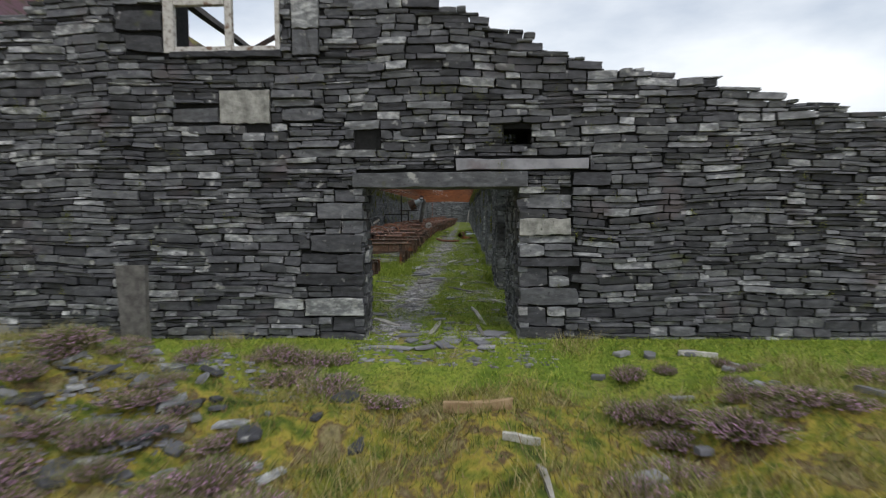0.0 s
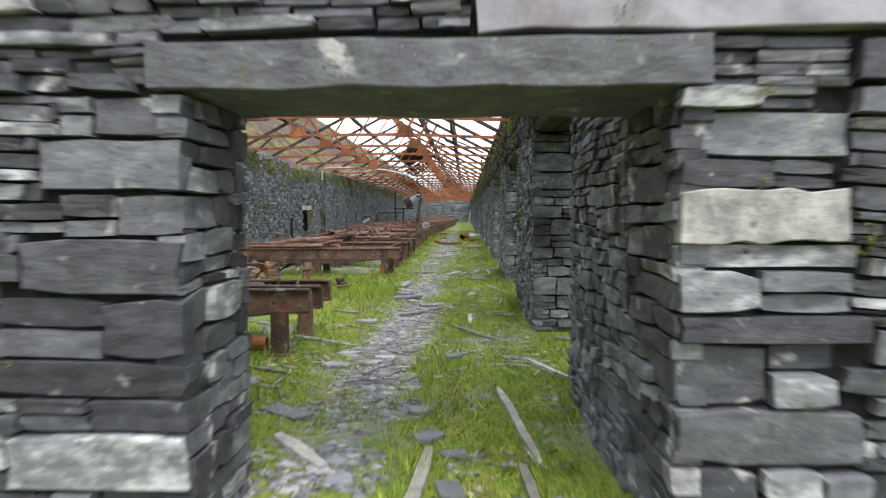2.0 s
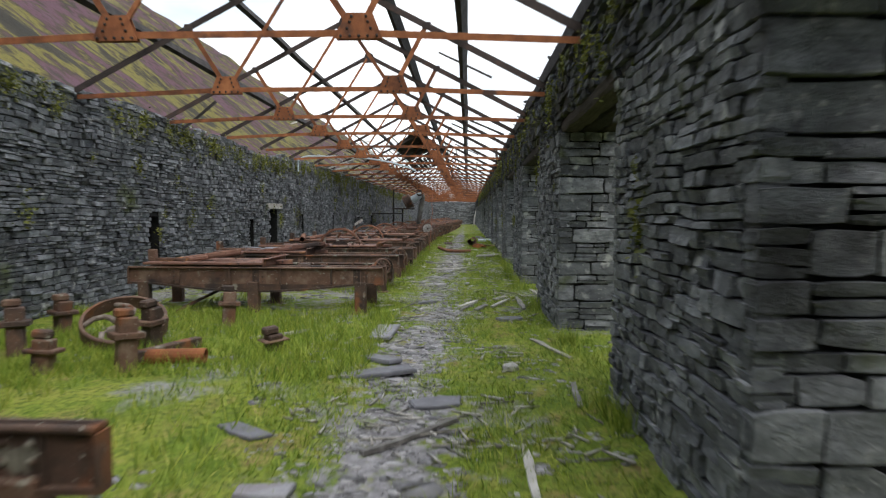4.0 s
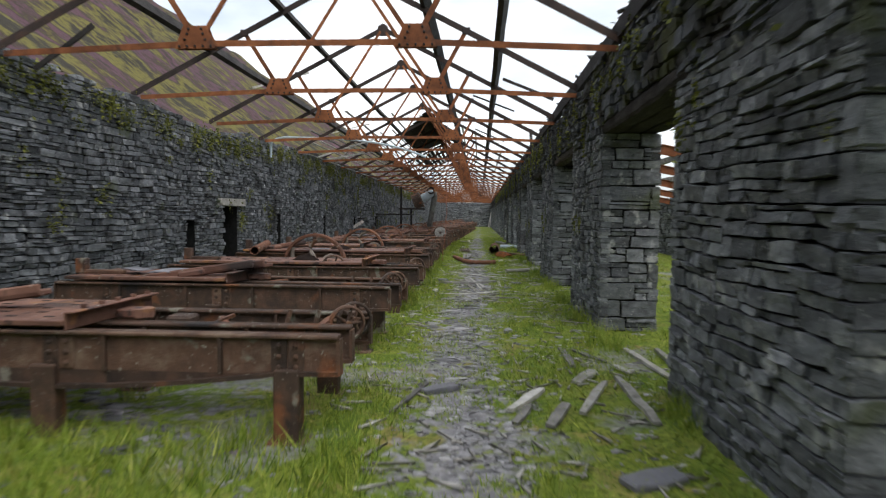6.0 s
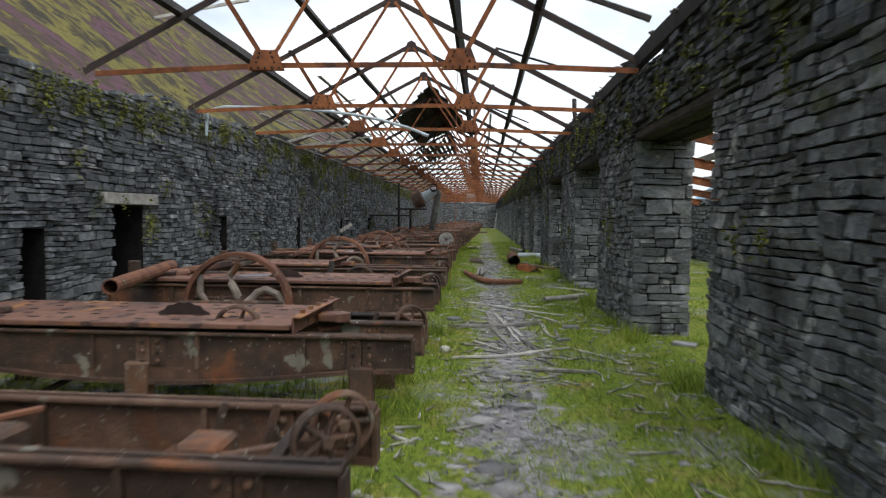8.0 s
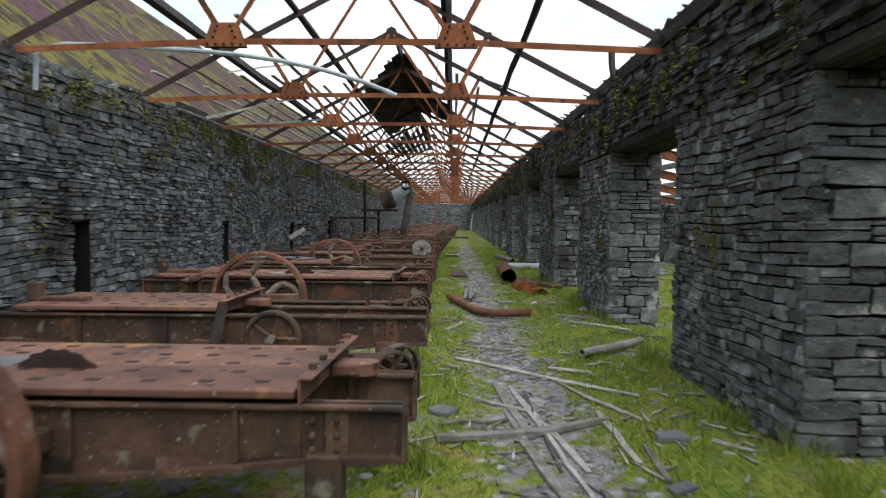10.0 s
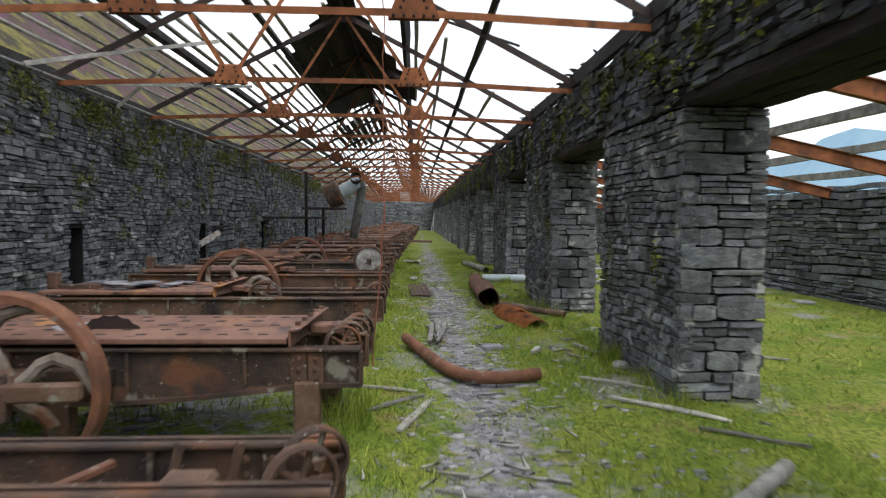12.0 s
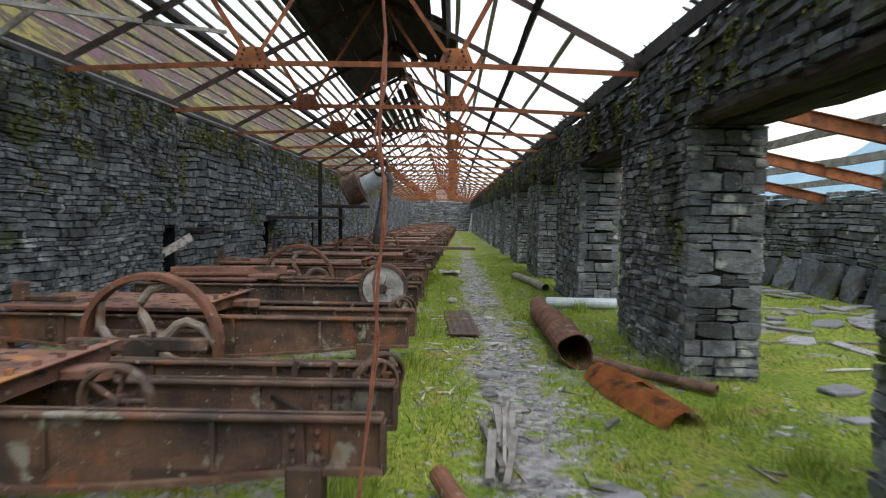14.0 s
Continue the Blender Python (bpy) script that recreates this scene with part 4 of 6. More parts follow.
def wheel(parent, name, c, r, width, spokes, mat, axis_turn=0.0, curved=True):
    m = Matrix.Translation(c) @ Matrix.Rotation(axis_turn, 4, "Z")
    bm = bmesh.new()
    ring_mesh(bm, r * (0.91 if curved else 0.86), r, width, 36, m)
    rim = part(name, bm, mat, parent)
    bm = bmesh.new()
    for k in range(spokes):
        a = k * math.tau / spokes
        pts = []
        for i in range(6):
            t = 0.12 + 0.80 * i / 5
            b = a + (0.75 * math.sin(t * math.pi) - 0.25 * t if curved else 0)
            pts.append(m @ Vector((r * t * math.cos(b), 0, r * t * math.sin(b))))
        tube(bm, pts, [(0.07 if curved else 0.06) * r + 0.006 - 0.02 * r * i / 5 for i in range(6)], 8)
    part("spokes", bm, PALE_IRON if curved else RUST_DARK, rim)
    bm = bmesh.new()
    tube(bm, [m @ Vector((0, -width * 0.9, 0)), m @ Vector((0, width * 0.9, 0))], r * 0.16, 12)
    part("hub", bm, RUST_DARK, rim)
    return rim


SHARED = {}


def saw_table(y, seed, platform=True, flywheel=0.0, pulleys=2, small=0.0, blade=False):
    r = random.Random(seed)
    t = thing("saw_table", "rusty iron saw table" + (" with perforated plate top" if platform else " stripped to bare frame")
              + (" and large spoked flywheel" if flywheel else ""), "saw table", "saw tables of the hall", at=pose(table_x(y) + r.uniform(-0.03, 0.03), y, r.uniform(-0.02, 0.015), 0, 0, r.uniform(-0.8, 0.8)))
    L = -4.1
    for yy, z1, x1 in ((0, 0.76, 0.0), (0.42 if y < 25 else 0.64, 0.75, 0.02), (1.14, 0.74, 0.0)):
        bm = bmesh.new()
        i_beam(bm, L + r.uniform(-0.1, 0.1), x1 + r.uniform(-0.03, 0.03), yy, z1 - 0.28, z1)
        beam = part("beam", bm, RUST_DARK, t)
        if "bolt_plate" not in SHARED:
            bm = bmesh.new()
            box(bm, -0.055, 0.055, -0.026, -0.0125, -0.27, -0.035, 0.004)
            SHARED["bolt_plate"] = bpy.data.meshes.new("bolt_plate")
            bm.to_mesh(SHARED["bolt_plate"]); bm.free()
            SHARED["bolt_plate"].materials.append(RUST_DARK)
        bm = bmesh.new()
        for x in (-0.30, -0.42, -1.94, -2.06, -3.4):
            if y < 60:
                plate = new("bolt_plate", SHARED["bolt_plate"])
                plate.parent, plate.location = beam, (x, yy, z1)
            for z in (z1 - 0.08, z1 - 0.155, z1 - 0.23):
                bmesh.ops.create_uvsphere(bm, u_segments=6, v_segments=4, radius=0.021, matrix=Matrix.Translation((x, yy - 0.03, z)))
        part("bolts", bm, RUST_DARK, beam)["kind"] = "stuff"
    for x in (-0.36, -2.1, -3.9):
        for yy in (0, 1.14):
            bm = bmesh.new()
            box(bm, x - 0.09, x + 0.09, yy - 0.07, yy + 0.07, -0.12, 0.52, 0.012)
            box(bm, x - 0.14, x + 0.14, yy - 0.10, yy + 0.10, -0.12, 0.02, 0.01)
            part("leg", bm, RUST_DARK, t)
    for x in (-0.9, -2.9):
        bm = bmesh.new()
        box(bm, x - 0.05, x + 0.05, 0.06, 1.08, 0.46, 0.54, 0.01)
        part("cross_bar", bm, RUST_DARK, t)
    for x in (-0.5, -0.75):
        bm = bmesh.new()
        bar(bm, (x, 0.98, 0.42), (x + 0.08, 1.04, 0.76), 0.035, 0.03)
        part("bracket", bm, RUST_DARK, t)
    if platform:
        bm = bmesh.new()
        box(bm, L + 0.2, platform, -0.06, 0.40, 0.79, 0.83, 0.006)
        box(bm, L + 0.2, platform, 0.41, 0.98, 0.79, 0.83, 0.006)
        top = part("plate_top", bm, RUST_RED, t, "red rust plate with rows of square holes")
        if y < 47:
            for i in range(12):
                for j in range(5):
                    x, yy = L + 0.5 + i * 0.29 + 0.1 * (j % 2), 0.10 + j * 0.19
                    if x < platform - 0.1:
                        if "slot" not in SHARED:
                            bm = bmesh.new()
                            box(bm, -0.035, 0.035, -0.02, 0.02, 0, 0.0035)
                            SHARED["slot"] = bpy.data.meshes.new("slot")
                            bm.to_mesh(SHARED["slot"]); bm.free()
                            SHARED["slot"].materials.append(IRON)
                        slot = new("slot", SHARED["slot"])
                        slot.parent, slot.location = top, (x, yy, 0.8300)
        bm = bmesh.new()
        bar(bm, (platform + 0.02, -0.05, 0.825), (platform + 0.08, 0.97, 0.835), 0.016, 0.13, bevel=0.005)
        bar(bm, (platform + 0.05, -0.05, 0.885), (platform + 0.11, 0.97, 0.895), 0.075, 0.016, bevel=0.005)
        for q in range(5):
            tube(bm, [(platform + 0.05 + 0.011 * q, 0.12 + 0.19 * q, 0.89), (platform + 0.05 + 0.011 * q, 0.12 + 0.19 * q, 0.925)], 0.022, 6)
        box(bm, platform + 0.07, platform + 0.24, 0.46, 0.64, 0.765, 0.835, 0.012)
        tube(bm, [(platform + 0.24, 0.55, 0.767), (platform + 0.24, 0.55, 0.833)], 0.092, 14)
        part("end_rail", bm, RUST_RED, t)
        bm = bmesh.new()
        box(bm, L + 0.15, L + 0.27, 0.2, 0.32, 0.83, 1.02, 0.012)
        box(bm, L + 0.15, L + 0.75, 0.22, 0.30, 0.83, 0.88, 0.008)
        part("stop_block", bm, RUST_DARK, t)
    else:
        # what is left of the sliding carriage
        bm = bmesh.new()
        box(bm, L + 0.1, -2.35, 0.05, 1.0, 0.78, 0.815, 0.006)
        part("carriage_bed", bm, RUST_RED, t)
        bm = bmesh.new()
        bar(bm, (-3.6, 0.25, 0.86), (-1.9, 0.62, 0.87), 0.20, 0.07, bevel=0.02)
        bar(bm, (-3.6, 0.18, 0.90), (-2.0, 0.52, 0.91), 0.04, 0.14, bevel=0.012)
        box(bm, -2.5, -2.1, 0.2, 0.55, 0.79, 0.87, 0.02)
        part("casting", bm, RUST_RED, t)
        bm = bmesh.new()
        bar(bm, (-1.5, 0.42, 0.60), (-0.95, 0.95, 0.82), 0.045, 0.035)
        part("lever", bm, RUST_MID, t)
    # shaft and clutter between the beams
    bm = bmesh.new()
    tube(bm, [(L + 0.4, 0.72, 0.56), (-0.3, 0.72, 0.56)], 0.03, 8)
    part("shaft", bm, IRON, t)
    for q in range(3):
        xx = -0.7 - 0.9 * q + r.uniform(-0.2, 0.2)
        bm = bmesh.new()
        box(bm, xx - 0.10, xx + 0.10, 0.62, 0.82, 0.48, 0.66 + r.uniform(0, 0.1), 0.02)
        box(bm, xx - 0.16, xx + 0.16, 0.66, 0.78, 0.46, 0.52, 0.01)
        part("bearing_block", bm, RUST_DARK, t)
    if 20 < y < 52:
        for q in range(6):
            xx, yy = r.uniform(-3.3, -0.3), r.uniform(0.45, 0.6)
            bm = bmesh.new()
            bar(bm, (xx, yy, r.uniform(0.52, 0.70)), (xx + r.uniform(-0.5, 0.5), yy + r.uniform(0.2, 0.5), r.uniform(0.55, 0.74)), r.uniform(0.025, 0.06), r.uniform(0.02, 0.04), bevel=0.004)
            part("rod", bm, r.choice((RUST_DARK, RUST_MID, IRON)), t)
        wheel(t, "gear", (r.uniform(-2.6, -0.8), r.uniform(0.66, 0.9), 0.60), r.uniform(0.10, 0.15), 0.05, 4, RUST_MID, r.uniform(0, 1.5), False)
    bm = bmesh.new()
    a = r.uniform(-3.4, -2.6)
    bar(bm, (a, -0.15, 0.03), (a + r.uniform(0.4, 0.9), 0.75, 0.50), 0.05, 0.035)
    part("stay_bar", bm, RUST_DARK, t)
    if flywheel:
        wheel(t, "flywheel", (-2.3, flywheel, 0.53), 0.655, 0.15, 5, RUST_MID)
        for dy in (-0.2, 0.2):
            bm = bmesh.new()
            bar(bm, (-2.95, flywheel + dy, 0.55), (-1.7, flywheel + dy, 0.57), 0.08, 0.12, bevel=0.015)
            box(bm, -2.45, -2.15, flywheel + dy - 0.06, flywheel + dy + 0.06, 0.36, 0.60, 0.03)
            tube(bm, [(-2.3, flywheel + dy - 0.08, 0.50), (-2.3, flywheel + dy + 0.08, 0.50)], 0.12, 14)
            for q in (-2.42, -2.18):
                tube(bm, [(q, flywheel + dy, 0.60), (q, flywheel + dy, 0.68)], 0.02, 6)
            part("bearing", bm, RUST_DARK, t)
    for k in range(pulleys):
        wheel(t, "pulley", (-0.10 - 0.02 * k, 0.98 - 0.2 * k if platform else 0.95 - 0.12 * k, 0.70), 0.15, 0.06, 5, RUST_DARK, 0.5, False)
    if small:
        wy, wz = (-0.12, 0.55) if small > 0.22 else (0.20, 0.74)
        dw = wheel(t, "drive_wheel", (-1.4, wy, wz), small, 0.07, 5, RUST_DARK, 0.0, False)
        if small > 0.22:
            bm = bmesh.new()
            tube(bm, [(-1.4, -0.125, 0.55), (-1.4, -0.105, 0.55)], small * 0.93, 28)
            part("web", bm, RUST_DARK, dw)
    if blade:
        bm = bmesh.new()
        n, pts = 40, []
        for k in range(n):
            rr = 0.30 if k % 2 else 0.285
            pts.append((rr * math.cos(k * math.tau / n), rr * math.sin(k * math.tau / n)))
        lo = [bm.verts.new((-1.9 + u, 0.32, 0.64 + v)) for u, v in pts]
        hi = [bm.verts.new((-1.9 + u, 0.326, 0.64 + v)) for u, v in pts]
        bm.faces.new(lo); bm.faces.new(hi[::-1])
        for k in range(n):
            bm.faces.new((lo[k], hi[k], hi[(k + 1) % n], lo[(k + 1) % n]))
        part("saw_blade", bm, IRON, t, "dark rusty circular saw blade")
    return t


saw_table(12.1, 1, 0, 0, 0)
UNITS = {20.5: (-1.95, 0, 2, 0, False), 23.3: (-1.95, 0, 2, 0, False), 26.1: (-0.9, 0, 1, 0.2, True), 28.9: (-0.5, -0.25, 2, 0, True), 31.7: (-1.95, 0, 2, 0.27, False), 34.5: (-0.5, -0.25, 4, 0, True),
         37.3: (-1.95, 0, 2, 0.2, False), 40.1: (-1.9, -0.25, 2, 0, False), 42.9: (0, 0, 2, 0, False), 45.7: (-1.2, -0.25, 2, 0, False)}
for k in range(30):
    y = round(20.5 + 2.8 * k, 1)
    plat, fly, pul, small, blade = UNITS.get(y, (-0.7 if k % 3 else 0, -0.25 if k % 2 else 0, 1, 0, False))
    saw_table(y, 50 + k, plat, fly, pul, small, blade)


# ---- lean-to roof frame on the far side of the openings ----
for k in range(-2, 28):
    y = T0 + STEP * k + 0.1
    bm = bmesh.new()
    a, b = Vector((RIGHT + THICK + 0.02, y, 3.42)), Vector((OUT + 0.1, y, 2.24))
    bar(bm, a, b, 0.012, 0.22)
    for h in (-0.105, 0.105):
        bar(bm, a + Vector((0, 0, h)), b + Vector((0, 0, h)), 0.10, 0.012)
    tagged(part("lean_to_rafter", bm, RUST), "orange rusted iron rafter sloping to the outer wall", "rafter", "lean-to rafters")
for k, x in enumerate((2.9, 4.3, 5.6, 6.8)):
    z = 3.42 - (x - 1.9) * 0.207 + 0.16
    timber("lean_to_purlin", (x, 9.2, z), (x, BACK - 1, z), 0.09, 0.14, TIMBER, "grey weathered timber purlin on iron rafters", "purlin", "lean-to purlins", 0.015, 60 + k)

# remains of the roof covering: battens on the slopes, black boards at the ridge
rng = random.Random(17)
for k in range(18):
    d = 0.35 + 0.195 * k
    x = MID - d
    y1 = 40 + rng.uniform(-1, 5) if k < 9 else 36.5 + rng.uniform(-1, 4)
    timber("roof_batten", (x, y1, roof_z(x) + 0.17), (x, 66 + rng.uniform(-6, 8), roof_z(x) + 0.17), 0.075, 0.03, TIMBER, "thin grey roofing batten on the open roof", "batten", "roof battens", 0.01, 80 + k)
for k in range(5):
    x = MID + 0.9 + 0.55 * k
    y1 = 41 + rng.uniform(0, 6)
    timber("roof_batten", (x, y1, roof_z(x) + 0.17), (x, y1 + rng.uniform(4, 14), roof_z(x) + 0.17), 0.075, 0.03, TIMBER, "thin grey roofing batten on the open roof", "batten", "roof battens", 0.01, 100 + k)
boards = thing("ridge_boarding", "black tarred boards remaining along the roof ridge", "boarding")
for s, k, y0, y1 in ([(-1, k, 41.7 + 0.42 * k, 53.0 - 0.25 * k) for k in range(6)] + [(1, k, 42.0 + 0.95 * k, 50.6 - 0.45 * k) for k in range(6)]
                     + [(-1, k, 53.6 + 0.5 * (k % 3), 63.5 - 0.5 * k) for k in range(8)] + [(1, 0, 52.5, 60), (1, 1, 56, 58.5)]):
    d0 = 0.03 + 0.235 * k
    wide = 0.232 if y0 < 52 else 0.15
    xa, xb = MID + s * d0, MID + s * (d0 + wide)
    y0, y1 = y0 + rng.uniform(-0.2, 0.2), y1 + rng.uniform(-0.6, 0.6)
    za, zb = roof_z(xa) + 0.13, roof_z(xb) + 0.13
    m = y0 + (y1 - y0) * rng.uniform(0.3, 0.7)
    for p, q in ((y0, m - 0.01), (m + 0.01, y1)):
        e0, e1 = rng.uniform(-0.12, 0.12), rng.uniform(-0.12, 0.12)
        bm = bmesh.new()
        lo = [bm.verts.new(v) for v in ((xa, p, za), (xb, p + e0, zb), (xb, q + e1, zb), (xa, q, za))]
        hi = [bm.verts.new(v.co + Vector((0, 0, 0.022))) for v in lo]
        bm.faces.new(lo); bm.faces.new(hi[::-1])
        for w in range(4):
            bm.faces.new((lo[w], hi[w], hi[(w + 1) % 4], lo[(w + 1) % 4]))
        bmesh.ops.recalc_face_normals(bm, faces=bm.faces)
        part("board", bm, BLACKWOOD, boards)
timber("ridge_beam", (MID, 40.8, RIDGE + 0.08), (MID, 60, RIDGE + 0.08), 0.05, 0.2, BLACKWOOD, "dark timber ridge beam above the trusses", "ridge beam", "", 0.01, 5)
for k, (y, z, s) in enumerate(((23.5, 0.0, 1), (30.4, 0.1, -1), (33.0, 0.0, 1), (38.0, 0.1, -1), (40.0, 0.05, 1))):
    x = MID + s * 3.1
    timber("loose_batten", (x, y, roof_z(x) + 0.2 + z), (x - s * 1.1, y + 0.5 + 0.3 * k % 1, roof_z(x - s * 1.1) + 0.26), 0.05, 0.04, TIMBER if k % 2 else BLACKWOOD, "loose roofing batten stuck up from the roof edge", "batten", "loose battens", 0.01, 120 + k)
timber("broken_post", (LEFT + 0.1, 24.3, 3.5), (LEFT + 0.75, 24.6, 4.15), 0.06, 0.06, BLACKWOOD, "dark stick leaning out of the wall top", "post", "", 0.01, 4)
timber("gable_stick", (0.05, 8.35, 4.55), (-0.35, 8.3, 5.05), 0.09, 0.06, BLACKWOOD, "broken dark timber end sticking up from the gable", "timber", "", 0.01, 3)

# gable of the end wall: orange sheeting with a pale louvre
bm = bmesh.new()
n = 30
for k in range(n):
    xa, xb = LEFT + (RIGHT - LEFT) * k / n, LEFT + (RIGHT - LEFT) * (k + 0.94) / n
    za, zb = roof_z(xa), roof_z(xb)
    lo = [bm.verts.new(v) for v in ((xa, BACK + 0.1, 3.6), (xb, BACK + 0.1, 3.6), (xb, BACK + 0.1, zb), (xa, BACK + 0.1, za))]
    hi = [bm.verts.new(v.co + Vector((0, 0.03, 0))) for v in lo]
    bm.faces.new(lo); bm.faces.new(hi[::-1])
    for q in range(4):
        bm.faces.new((lo[q], hi[q], hi[(q + 1) % 4], lo[(q + 1) % 4]))
bmesh.ops.recalc_face_normals(bm, faces=bm.faces)
part("gable_sheeting", bm, RUST, wall_end, "orange rusted vertical sheeting")
louvre = thing("window_2", "pale louvred panel in the far gable", "window", kind="structure")
for k in range(6):
    bm = bmesh.new()
    box(bm, -3.3, -1.9, BACK + 0.02, BACK + 0.08, 3.66 + 0.24 * k, 3.86 + 0.24 * k, 0.01)
    part("slat", bm, PAINT, louvre)

# flashing on the wall top, timbers leaning on the roof edge, a plank in a slot
LEAD = material("grey_lead", [(0.3, (0.28, 0.29, 0.30)), (0.7, (0.5, 0.51, 0.52))], rough=0.5, scale=6, bump=0.2)
timber("wall_flashing", (LEFT + 0.04, 37.5, 3.71), (LEFT + 0.04, 62, 3.71), 0.10, 0.03, LEAD, "pale lead flashing strip along the wall top", "flashing", "", 0.008, 31)
for k, (a, b) in enumerate((((LEFT + 0.05, 41.2, 3.60), (LEFT + 0.75, 41.6, 4.45)), ((LEFT + 0.1, 38.6, 3.72), (LEFT + 1.9, 41.0, 4.72)), ((LEFT + 0.1, 39.8, 3.72), (LEFT + 1.6, 44.2, 4.62)), ((RIGHT - 0.1, 35.2, 3.75), (RIGHT - 0.12, 35.25, 4.25)), ((RIGHT - 0.2, 28.9, 3.95), (RIGHT - 1.2, 29.2, 4.42)))):
    timber("leaning_timber", a, b, 0.07, 0.06, TIMBER if k < 3 else BLACKWOOD, "loose roof timber leaning at the wall top", "timber", "leaning roof timbers", 0.008, 140 + k)
timber("plank", (LEFT - 0.05, 45.45, 0.98), (LEFT + 0.42, 45.62, 1.30), 0.16, 0.03, PAINT, "pale plank sticking out of a wall slot", "plank", "", 0.004, 150, (0, 1, 0.3))
timber("ledge", (LEFT + 0.06, 46.3, 1.42), (LEFT + 0.06, 47.4, 1.42), 0.16, 0.05, BLACKWOOD, "dark timber ledge fixed to the wall", "ledge", "", 0.004, 151)

# ---- pale blue conduit arching from the wall top ----
bm = bmesh.new()
pts = [(-6.5, 33.4, 3.2), (-6.48, 33.4, 3.62), (-6.38, 33.42, 3.71), (-6.15, 33.45, 3.77), (-5.7, 33.5, 3.77)] + [(-5.7 + 3.5 * t, 33.5 + 0.5 * t, 3.77 - 0.03 * t - 0.43 * t ** 3.2) for t in (0.15, 0.3, 0.45, 0.6, 0.75, 0.9, 1.0)]
tube(bm, pts, 0.03, 8)
conduit = tagged(part("conduit", bm, BLUEPIPE), "pale blue plastic conduit bent out from the wall top", "pipe")
bm = bmesh.new()
tube(bm, [(-2.26, 33.99, 3.315), (-2.13, 34.01, 3.275)], 0.035, 8)
part("end_cap", bm, BLUEPIPE, conduit)

# orange rope with a hook hanging over the tables
bm = bmesh.new()
rng = random.Random(2)
pts = [(-1.68 + 0.012 * math.sin(k * 1.9), 36.9, 5.25 - k * 0.2) for k in range(20)] + [(-1.70, 36.9, 1.2), (-1.74, 36.9, 0.8), (-1.78, 36.88, 0.35), (-1.8, 36.86, 0.05)]
tube(bm, pts, 0.007, 6)
tube(bm, [(p[0] + 0.02 * math.sin(i * 2.2), p[1] + 0.015 * math.cos(i * 2.2), p[2]) for i, p in enumerate(pts[14:])], 0.006, 6)
tagged(part("hanging_rope", bm, ROPE), "frayed orange rope hanging from a roof purlin", "rope")

# ---- extractor drum with duct on wall brackets ----
drum = thing("extractor_fan", "rusty extractor drum with a pale blue duct elbow", "machine")
m = Matrix.Translation((-4.15, 52.0, 2.50)) @ Matrix.Rotation(radians(-24), 4, "Y")
bm = bmesh.new()
tube(bm, [m @ Vector((x, 0, 0)) for x in (-0.34, -0.30, 0.16, 0.22)], [0.40, 0.46, 0.44, 0.30], 24)
part("drum", bm, RUST_DARK, drum)
bm = bmesh.new()
for x in (-0.29, 0.14):
    tube(bm, [m @ Vector((x - 0.03, 0, 0)), m @ Vector((x + 0.03, 0, 0))], 0.485, 24)
part("band", bm, RUST_DARK, drum)
bm = bmesh.new()
tube(bm, [m @ Vector((0.2, 0, 0)), m @ Vector((0.55, 0, 0.02)), m @ Vector((0.75, 0, 0.05)), m @ Vector((0.95, 0, 0.02))], [0.25, 0.24, 0.24, 0.22], 18)
part("duct", bm, BLUEPIPE, drum, "pale blue flaking duct")
bm = bmesh.new()
tube(bm, [(-3.42, 51.75, 3.02), (-3.40, 51.55, 3.10)], 0.19, 16, 0.015)
part("duct_mouth", bm, IRON, drum, "black open duct mouth")
bm = bmesh.new()
tube(bm, [(-3.28, 52.0, 2.95), (-3.22, 52.0, 2.70), (-3.35, 52.0, 1.9), (-3.50, 52.0, 1.1), (-3.6, 52.0, 0.0)], [0.18, 0.17, 0.16, 0.16, 0.16], 14)
part("down_pipe", bm, DUCT, drum, "dull grey down pipe leaning to the floor")
bm = bmesh.new()
box(bm, -5.3, -3.8, 51.6, 51.68, 1.95, 2.03, 0.01)
box(bm, -5.3, -3.8, 52.3, 52.38, 1.95, 2.03, 0.01)
part("bracket_rail", bm, IRON, drum)
bm = bmesh.new()
box(bm, -6.6, -4.55, 51.4, 52.5, 1.62, 1.70, 0.01)
part("shelf", bm, BLACKWOOD, drum)
for x in (-5.2, -4.6):
    bm = bmesh.new()
    box(bm, x - 0.05, x + 0.05, 51.95, 52.05, 0.0, 3.3 if x < -5 else 2.0, 0.01)
    part("post", bm, BLACKWOOD, drum)


# ---- loose things on the floor ----
def surface(x, y):
    return height(x, y)


BOARD_WORDS = "split grey weathered board lying in the grass"


